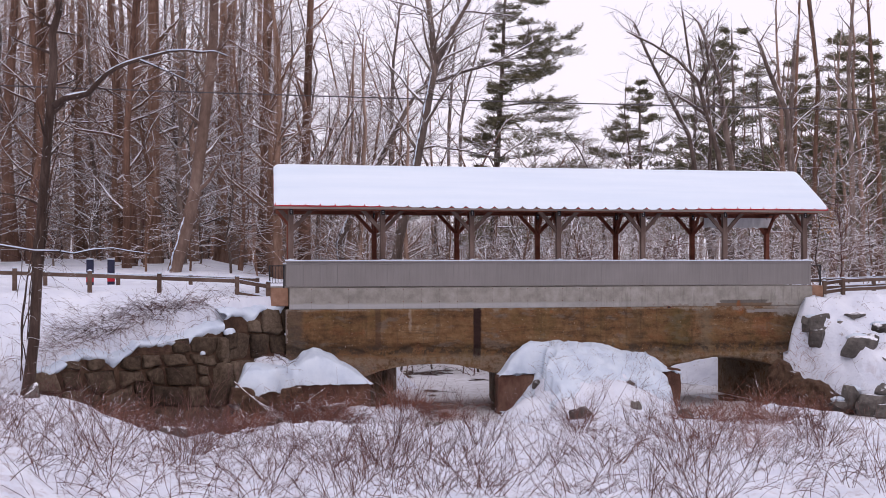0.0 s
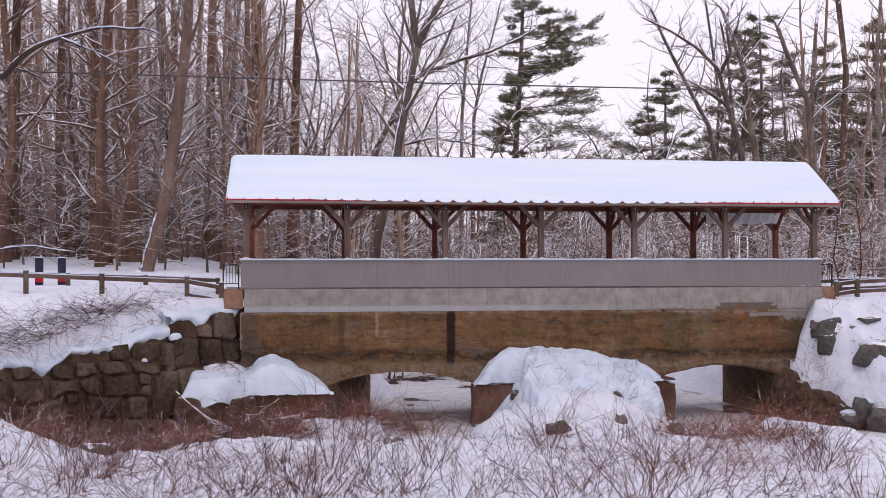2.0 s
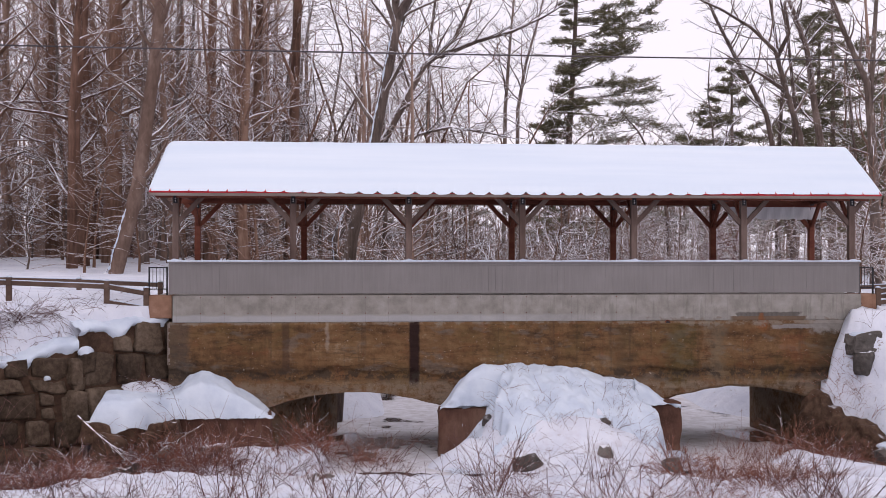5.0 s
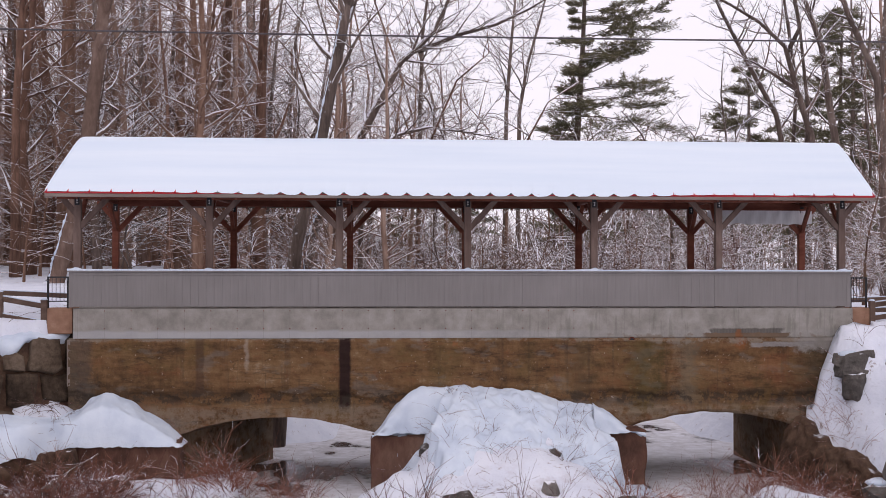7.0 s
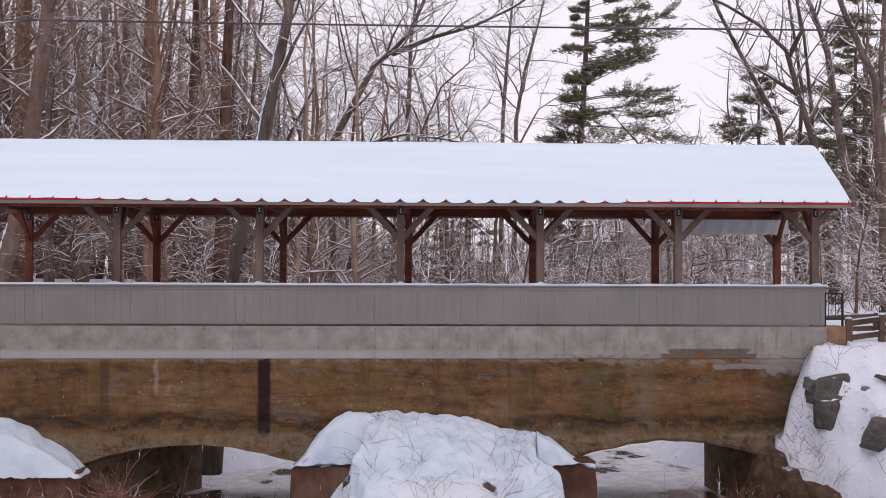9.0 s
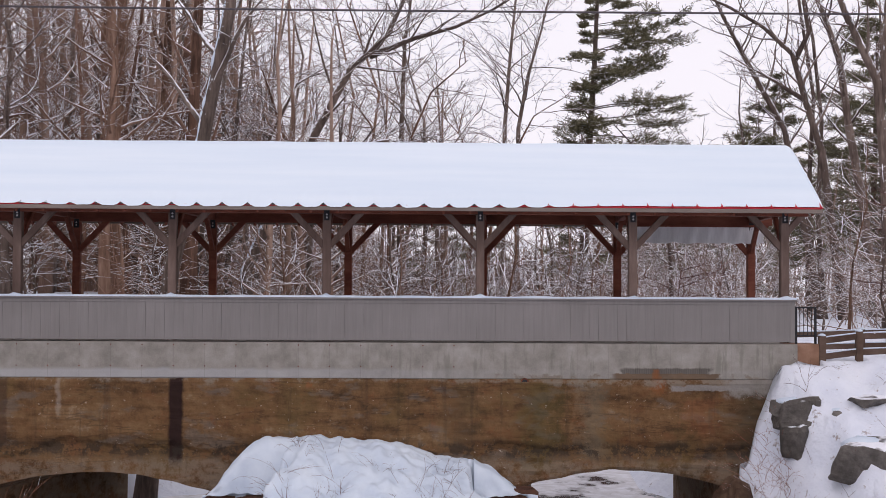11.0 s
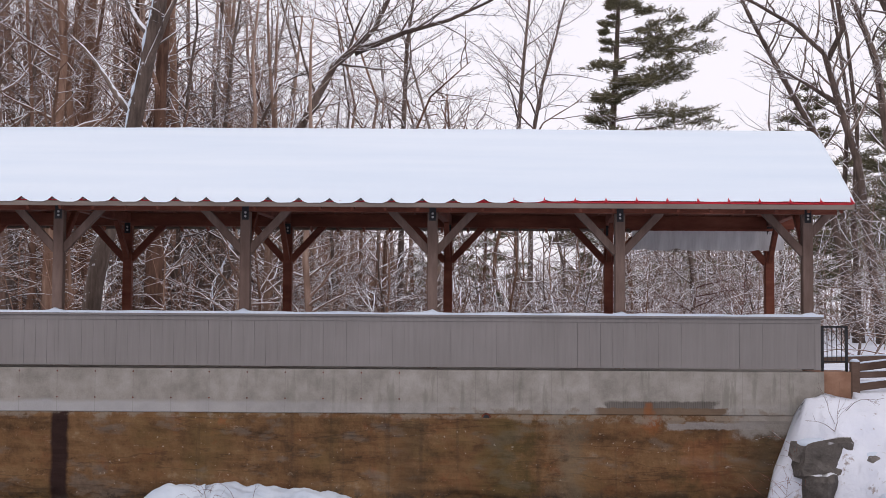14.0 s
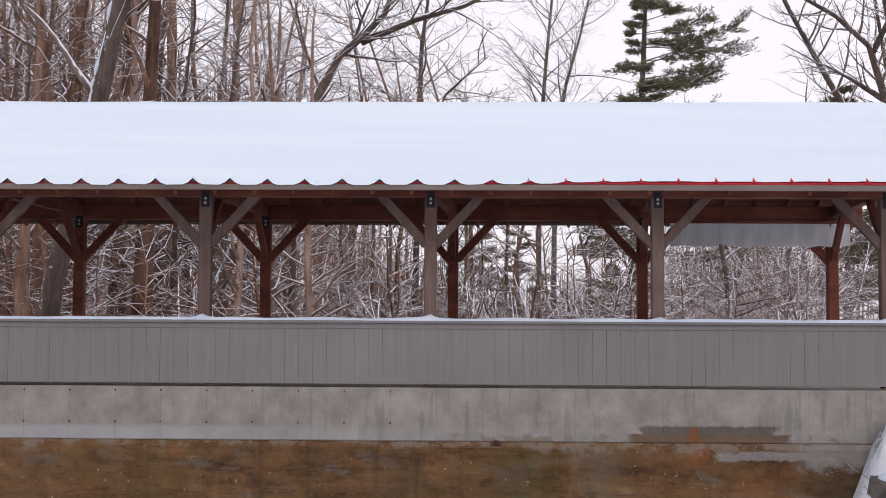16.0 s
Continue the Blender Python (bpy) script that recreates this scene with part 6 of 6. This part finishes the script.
# ---- pines ----
def make_pine(base, h, r, seed, label, clear=0.3, spread=5.0, wind=0.0, n=46, dense=1.0, coarse=1.0, lean=0.0):
    rng = random.Random(seed)
    pt = thing("pine_tree", label, "pine", "pines", at=base)
    line = straight(rng, h, (lean, 0), 0.012, 10)
    part("trunk", Shape().tube(line, [r * (1 - 0.85 * i / 10) for i in range(11)], 9), BARK_GREY, pt, smooth=True)
    wood, leaf = Shape(), Shape()
    for i in range(n):
        level = (i // 4 + rng.uniform(-0.22, 0.22)) / (n / 4)
        t = clear + (0.97 - clear) * min(max(level, 0.0), 1.0)
        p, d = at_line(line, t)
        az = rng.uniform(0, 2 * math.pi)
        ln = spread * (1.12 - t) / (1.12 - clear) * rng.uniform(0.45, 1.15)
        ln *= 1 + wind * math.cos(az)
        way = Vector((math.cos(az), math.sin(az), rng.uniform(-0.05, 0.3)))
        pts = bend(rng, p, way, ln, 6, 0.08, -0.01)
        rb = max(0.02, r * 0.28 * (1.1 - t))
        wood.tube(pts, [rb * (1 - 0.8 * j / 6) for j in range(7)], 5, False)
        sub = [(pts, 0.5)]
        for k in range(int(3 + ln * (1.6 if dense < 1.4 else 2.8))):
            q, dd = at_line(pts, rng.uniform(0.34, 1.0))
            sd = Vector((-dd.y, dd.x, 0)) * rng.choice((-1, 1)) + dd * 0.8 + Vector((0, 0, rng.uniform(-0.1, 0.25)))
            tw = bend(rng, q, sd, ln * rng.uniform(0.2, 0.44), 3, 0.14, 0.02)
            wood.tube(tw, [0.018, 0.014, 0.01, 0.006], 3, False)
            sub.append((tw, 0.15))
        for lp, lo in sub:
            for k in range(int(26 * dense)):
                q, dd = at_line(lp, rng.uniform(lo, 1.0))
                q = Vector(q) + Vector((rng.gauss(0, 0.07), rng.gauss(0, 0.07), rng.gauss(0, 0.09)))
                v = (dd * rng.uniform(0.1, 1.0) + Vector((rng.uniform(-1, 1), rng.uniform(-1, 1), rng.uniform(-0.25, 0.6)))).normalized()
                side = v.cross(Vector((rng.uniform(-1, 1), rng.uniform(-1, 1), rng.uniform(-1, 1)))).normalized()
                size = rng.uniform(0.16, 0.36) * coarse
                k0 = len(leaf.v)
                leaf.v += [tuple(q + side * 0.022 * coarse), tuple(q - side * 0.022 * coarse), tuple(q + v * size + side * 0.016 * coarse), tuple(q + v * size - side * 0.016 * coarse)]
                leaf.f.append((k0, k0 + 1, k0 + 3, k0 + 2))
    tagged(part("bough_wood", wood, BARK_GREY, pt), "grey snow-lined branches", kind="stuff")
    tagged(part("foliage", leaf, NEEDLE, pt), "olive-green needles in layered sprays", kind="stuff")
    return pt


make_pine(g(15.4, 75.5), 38, 0.5, 801, "tall white pine with layered boughs behind the bridge", 0.2, 9.2, 0.62, 104, 1.7, 1.2, 0.072)
make_pine(g(43.5, 84.0), 27, 0.4, 802, "pine with drooping boughs behind bare trees", 0.14, 9.5, -0.15, 84, 1.3, 1.4)
make_pine(g(33.4, 80.0), 21, 0.34, 803, "smaller pine behind bare trees", 0.18, 8.5, 0.0, 70, 1.3, 1.4)
make_pine(g(37.0, 65.0), 25, 0.34, 806, "open pine with level boughs past the bridge", 0.14, 8.5, 0.0, 76, 1.3, 1.3)
pine_a = make_pine((60, 60, 0), 22, 0.3, 804, "dark bushy pine at the wood's edge", 0.06, 7.2, 0.0, 64, 0.9, 1.5)
pine_b = make_pine((64, 60, 0), 18, 0.25, 805, "dense young pine at the wood's edge", 0.05, 6.4, 0.0, 60, 0.9, 1.5)
for i, (x, y, sc) in enumerate([(36, 50, 0.9), (40, 58, 1.0), (45, 56, 1.05), (44, 66, 1.1), (50, 62, 1.1), (42, 50, 0.85), (48, 52, 0.95), (54, 60, 1.1), (52, 72, 1.2), (30, 66, 0.6), (58, 68, 1.2), (5, 92, 0.9), (8.2, 90, 0.8), (1.5, 95, 0.8)]):
    plant((pine_a, pine_b)[i % 2], x, y, 40 * i, sc)


# ---- distant woods ----
def far_woods():
    rng = random.Random(31)
    grey, brown = Shape(), Shape()
    for i in range(1450):
        ang = rng.uniform(-0.95, 0.95) if i < 1050 else rng.uniform(-0.2, 0.3)
        dist = rng.uniform(95, 150)
        x, y = dist * math.sin(ang), dist * math.cos(ang) - 10
        z = ground_z(max(min(x, 150), -150), min(y, 120))
        side = abs(ang - 0.16)
        s = brown if ang < 0.0 else grey
        h = rng.uniform(8, 13) + 9 * ease(-ang, 0.05, 0.3) + 13 * ease(side, 0.14, 0.5) * rng.uniform(0.6, 1.1)
        pts = bend(rng, (x, y, z - 0.3), (rng.uniform(-0.06, 0.06), 0, 1), h, 4, 0.06)
        r = rng.uniform(0.08, 0.2)
        s.tube(pts, [r, r * 0.8, r * 0.6, r * 0.4, 0.03], 4, False)
        for k in range(8):
            q, d = at_line(pts, rng.uniform(0.25, 1.0))
            a = rng.uniform(0, 6.28)
            tw = bend(rng, q, (math.cos(a), math.sin(a), 0.7), h * rng.uniform(0.12, 0.26), 2, 0.2, 0.1)
            s.tube(tw, [0.05, 0.035, 0.02], 3, False)
    tagged(part("distant_woods", grey, BRUSH, smooth=True), "distant grey-brown leafless woods closing the view", "woods", kind="stuff")
    tagged(part("brown_woods", brown, BROWN_BRUSH, smooth=True), "distant brown leafless woods behind the path", "woods", kind="stuff")


far_woods()


def understory():
    """Thin snowy brush between the trees, too fine to count."""
    rng = random.Random(77)
    snowy, brown = Shape(), Shape()
    for i in range(860):
        y = rng.uniform(14, 75)
        x = rng.uniform(-0.62, 0.62) * (y + 32) + 3
        if i % 2:
            y = rng.uniform(26, 60)
            x = rng.uniform(-6, 25)
        if i > 800:
            x, y = rng.uniform(-4, 13), rng.uniform(28, 52)
        if (y < 26 and -8 + 0.2 * y < x < 11 + 0.1 * y) or (x < -11 and y < 26):
            continue
        if 0.2 * y + 8 < x < 0.33 * y + 14 and y > 20 and rng.random() < 0.6:
            continue
        s = brown if x < 3 + 0.1 * y + rng.uniform(-4, 4) else snowy
        h = rng.uniform(3.0, 7.5) if i % 2 == 0 and i <= 800 else rng.uniform(5.5, 7.0 + 0.08 * y)
        z = ground_z(x, y)
        for k in range(rng.randint(2, 4)):
            pts = bend(rng, (x, y, z - 0.2), (rng.uniform(-0.8, 0.8), rng.uniform(-0.4, 0.4), 1), h * rng.uniform(0.6, 1.15), 4, 0.2, -0.04)
            s.tube(pts, [0.026, 0.022, 0.018, 0.013, 0.008], 3, False)
            for j in range(6):
                q, d = at_line(pts, rng.uniform(0.15, 1.0))
                a = rng.uniform(0, 6.28)
                tw = bend(rng, q, (math.cos(a), math.sin(a), rng.uniform(0.0, 0.7)), rng.uniform(0.9, 2.8), 3, 0.3, -0.04)
                s.tube(tw, [0.016, 0.014, 0.011, 0.007], 3, False)
    tagged(part("understory", snowy, BRUSH, smooth=True), "tangle of thin snow-lined brush under the trees", "brush", kind="stuff")
    tagged(part("brown_understory", brown, BROWN_BRUSH, smooth=True), "brown leafless brush between the woodland trunks", "brush", kind="stuff")


understory()


# ---- shrubs ----
def make_shrub(seed, stems, h, spread, mat, label, category="shrub", group="", arch=0.0):
    rng = random.Random(seed)
    sh = thing("shrub", label, category, group)
    s = Shape()
    for i in range(stems):
        a = rng.uniform(0, 2 * math.pi)
        r = spread * 0.5 * rng.random()
        way = (math.cos(a) * spread * rng.uniform(0.2, 1.1), math.sin(a) * spread * rng.uniform(0.2, 1.1), 1.0)
        ln = h * rng.uniform(0.55, 1.15)
        pts = bend(rng, (math.cos(a) * r, math.sin(a) * r, -0.1), way, ln, 5, 0.13, -arch)
        rr = rng.uniform(0.006, 0.013)
        s.tube(pts, [rr, rr * 0.9, rr * 0.75, rr * 0.6, rr * 0.45, rr * 0.3], 3, False)
        for k in range(rng.randint(3, 6)):
            q, d = at_line(pts, rng.uniform(0.25, 0.95))
            v = d + Vector((rng.uniform(-0.8, 0.8), rng.uniform(-0.8, 0.8), rng.uniform(-0.1, 0.5)))
            tw = bend(rng, q, v, ln * rng.uniform(0.16, 0.45), 2, 0.18, -arch * 0.5)
            s.tube(tw, [rr * 0.6, rr * 0.45, rr * 0.25], 3, False)
    part("brush", s, mat, sh)
    return sh


CREEKSIDE = "creekside shrubs"
shrubs = [make_shrub(900 + i, n, h, w, m, t, group=CREEKSIDE, arch=a) for i, (n, h, w, m, a, t) in enumerate([(15, 1.7, 0.9, TWIG, 0.03, "leafless red-brown shrub rising from the snow"), (20, 1.3, 1.3, TWIG, 0.1, "arching brown twigs above the snow"), (9, 2.3, 0.6, TWIG, 0.0, "tall thin grey-brown shrub stems"), (55, 0.8, 1.5, STRAW, 0.12, "clump of dead reddish grass and twigs"), (46, 1.1, 1.6, TWIG, 0.16, "tangled arching bramble canes dusted with snow")])]


def clump(kind, spots, scale=1.0):
    for i, (x, y) in enumerate(spots):
        plant(shrubs[kind], x, y, 77 * i + 31 * kind, scale * (0.8 + 0.4 * ((i * 37) % 10) / 10), 0.02)


rs = random.Random(55)


def spots(n, x0, x1, y0, y1):
    return [(rs.uniform(x0, x1), rs.uniform(y0, y1)) for i in range(n)]


clump(0, spots(12, -21, 5, -26, -9.0))
clump(2, spots(16, -21, 5, -26, -8.5))
clump(1, spots(9, -21, 6, -24, -6.5))
clump(0, spots(5, 2.0, 6.0, -13.5, -5.0), 0.9)
clump(1, spots(5, 2.0, 6.5, -13.0, -4.0), 0.9)
clump(3, spots(6, 3.0, 7.5, -9.5, -3.0), 1.2)
clump(3, spots(5, -18.0, -13.0, -6.8, -4.4), 1.3)
clump(4, spots(4, -11.5, -7.0, -4.6, -1.6))
clump(3, spots(3, -12.5, -9.5, -4.4, -2.6))
clump(3, spots(3, -8.0, -4.5, -4.4, -1.8))
clump(1, spots(4, -0.8, 3.8, -2.8, -0.9), 0.5)
clump(3, spots(3, 8.8, 9.8, -2.5, -0.6), 0.7)


def thicket(name, label, seed, count, where, mat, lo, hi, lean, droop, thick=(0.005, 0.01), twigs=3):
    """Countless fine arching canes over a stretch of ground."""
    rng = random.Random(seed)
    s = Shape()
    for i in range(count):
        x, y = where(rng)
        z = max(ground_z(x, y), pier_heap(x, y) if -2.85 < x < 5.0 and -4.4 < y < 0 else -9.0)
        a = rng.uniform(0, 2 * math.pi)
        ln = rng.uniform(lo, hi) * (0.6 + 0.4 * rng.random())
        pts = bend(rng, (x, y, z - 0.05), (lean * math.cos(a), lean * math.sin(a), 1.0), ln, 6, 0.24, -droop * rng.uniform(0.4, 1.6))
        r = rng.uniform(*thick)
        s.tube(pts, [r * (1 - 0.12 * k) for k in range(7)], 3, False)
        for k in range(rng.randint(1, twigs)):
            q, d = at_line(pts, rng.uniform(0.2, 0.9))
            v = d + Vector((rng.uniform(-0.9, 0.9), rng.uniform(-0.9, 0.9), rng.uniform(-0.3, 0.5)))
            tw = bend(rng, q, v, ln * rng.uniform(0.15, 0.5), 3, 0.2, -droop * 0.6)
            s.tube(tw, [r * 0.6, r * 0.5, r * 0.38, r * 0.25], 3, False)
    tagged(part(name, s, mat), label, "brush", kind="stuff")


def beside(p, q, wide):
    """Places scattered about the line from p to q, densest on it."""
    def where(rng):
        t = rng.random()
        return p[0] + (q[0] - p[0]) * t + rng.gauss(0, wide * 0.55), p[1] + (q[1] - p[1]) * t + rng.gauss(0, wide * 0.55)
    return where


def clotted(x0, x1, y0, y1, scale, seed, cut):
    def where(rng):
        while True:
            x, y = rng.uniform(x0, x1), rng.uniform(y0, y1)
            if wave(x, y, scale, seed) > cut or rng.random() < 0.12:
                return x, y
    return where


thicket("foreground_brush", "fine leafless red-brown twigs rising from the snow", 71, 780, clotted(-22, 3.5, -26, -5.2, 0.3, 3.0, 0.12), TWIG, 0.8, 2.4, 0.7, 0.09, (0.005, 0.01), 5)
thicket("near_brush", "tall arching leafless twigs rising from the snow", 70, 400, clotted(-22, 4, -27, -13, 0.3, 13.0, 0.1), TWIG, 1.2, 2.8, 0.55, 0.08, (0.005, 0.01), 5)
thicket("low_bramble", "low tangle of arching bramble canes over the snow", 72, 1050, clotted(-22, 3.0, -25, -4.2, 0.32, 8.0, 0.18), TWIG, 0.6, 1.7, 1.0, 0.14)
thicket("bank_bramble", "dark bramble canes sprawling over the snowy bank", 73, 1750, beside((-13.6, -1.6), (-19.8, -4.4), 1.5), TWIG, 0.6, 1.8, 1.1, 0.16, (0.004, 0.009))
thicket("wall_foot_grass", "red-brown dead grass and brush at the wall's foot", 74, 1500, clotted(-18.2, -12.6, -6.6, -3.6, 0.7, 6.0, -0.2), STRAW, 0.8, 2.0, 0.9, 0.13)
thicket("shelf_brush", "red-brown brush below the abutment", 75, 260, clotted(-13.0, -6.0, -4.6, -2.2, 0.6, 9.0, 0.0), STRAW, 0.4, 1.1, 0.9, 0.1)
thicket("creek_brush", "reddish brush beside the creek", 76, 430, beside((1.4, -14.0), (5.6, -6.0), 1.7), STRAW, 0.7, 2.0, 0.8, 0.1, (0.003, 0.007))
thicket("wall_bramble", "bramble canes hanging over the stone wall", 78, 1300, beside((-14.2, -2.2), (-19.8, -4.9), 0.9), TWIG, 0.8, 2.0, 1.4, 0.3, (0.005, 0.01))
thicket("mound_bramble", "thin bramble canes on the snowy mound by the tree", 84, 620, beside((-21.0, -22.0), (-10.0, -9.0), 5.0), TWIG, 0.6, 1.8, 0.9, 0.12, (0.004, 0.008), 4)
thicket("bank_twigs", "thin twigs on the snowy bank", 79, 45, clotted(9.9, 14.5, -5.0, -0.6, 0.8, 7.0, 0.0), TWIG, 0.4, 1.2, 0.7, 0.1, (0.004, 0.008), 3)
thicket("wing_brush", "reddish brush over the wing wall", 80, 1000, clotted(8.7, 10.7, -4.1, -0.4, 0.8, 4.0, -0.2), STRAW, 0.5, 1.5, 0.8, 0.12, (0.003, 0.007))
thicket("shelf_bramble", "bramble canes tangled over the snowy shelf", 81, 800, clotted(-13.2, -9.6, -3.4, -0.5, 0.9, 3.0, -0.2), TWIG, 0.5, 1.5, 1.2, 0.18, (0.005, 0.01), 4)
thicket("ledge_brush", "red-brown brush growing before the ledge stones", 82, 650, clotted(-14.0, -9.0, -4.2, -2.0, 0.9, 5.0, -0.1), STRAW, 0.8, 1.7, 0.7, 0.1, (0.004, 0.009), 4)
thicket("arch_brush", "red-brown brush at the mouth of the arch", 83, 380, clotted(-8.0, -4.3, -2.6, -0.7, 0.9, 6.0, -0.1), STRAW, 0.6, 2.1, 0.7, 0.1, (0.004, 0.009), 4)
thicket("mouth_brush", "pale straw stems at the mouth of the arch", 85, 300, clotted(6.4, 9.4, -2.8, -0.4, 0.9, 5.0, -0.1), STRAW, 0.7, 1.9, 0.6, 0.08, (0.004, 0.008), 4)
thicket("heap_twigs", "sparse twigs poking through the snow heap", 77, 200, clotted(-2.0, 4.2, -3.6, -0.7, 0.8, 2.0, 0.1), TWIG, 0.4, 1.2, 0.8, 0.14, (0.003, 0.006), 3)

# fallen branches below the shelf
for i, (p, q, r) in enumerate([((-13.35, -3.3, -3.35), (-11.9, -3.75, -4.55), 0.035), ((-13.1, -3.2, -3.6), (-12.1, -3.6, -4.5), 0.022), ((-9.9, -2.3, -3.75), (-10.9, -3.0, -4.4), 0.02)]):
    rb = random.Random(60 + i)
    way = Vector(q) - Vector(p)
    s = Shape()
    pts = bend(rb, p, way, way.length * 1.1, 6, 0.07)
    s.tube(pts, [r * (1 - 0.1 * k) for k in range(7)], 5)
    for k in range(4):
        a, d = at_line(pts, rb.uniform(0.2, 0.9))
        s.tube(bend(rb, a, d + Vector((rb.uniform(-0.7, 0.7), rb.uniform(-0.5, 0.5), rb.uniform(0, 0.6))), rb.uniform(0.3, 0.7), 3, 0.15), [r * 0.5, r * 0.4, r * 0.3, r * 0.15], 4)
    tagged(part("fallen_branch", s, PALE_BARK), "pale bare branch fallen against the bank", "branch", "fallen branches")

# sapling that kept its orange leaves
orange = thing("beech_sapling", "young beech that kept its orange leaves", "sapling", at=g(30.8, 35.0, 0))
stem = bend(random.Random(5), (0, 0, -0.1), (0.1, 0, 1), 5.2, 6, 0.08)
part("stem", Shape().tube(stem, [0.03, 0.027, 0.023, 0.02, 0.016, 0.012, 0.006], 5, False), BARK_GREY, orange)
ol, orng = Shape(), random.Random(6)
for i in range(420):
    c = Vector((orng.gauss(0.1, 0.5), orng.gauss(0, 0.5), orng.uniform(3.2, 5.1)))
    u = Vector((orng.uniform(-1, 1), orng.uniform(-1, 1), orng.uniform(-1, 0.2))).normalized()
    v = u.cross(Vector((0.2, 0.5, 1))).normalized()
    k0 = len(ol.v)
    ol.v += [tuple(c), tuple(c + u * 0.05 + v * 0.03), tuple(c + u * 0.11), tuple(c + u * 0.05 - v * 0.03)]
    ol.f.append((k0, k0 + 1, k0 + 2, k0 + 3))
part("leaves", ol, ORANGE_LEAF, orange, "orange withered leaves")
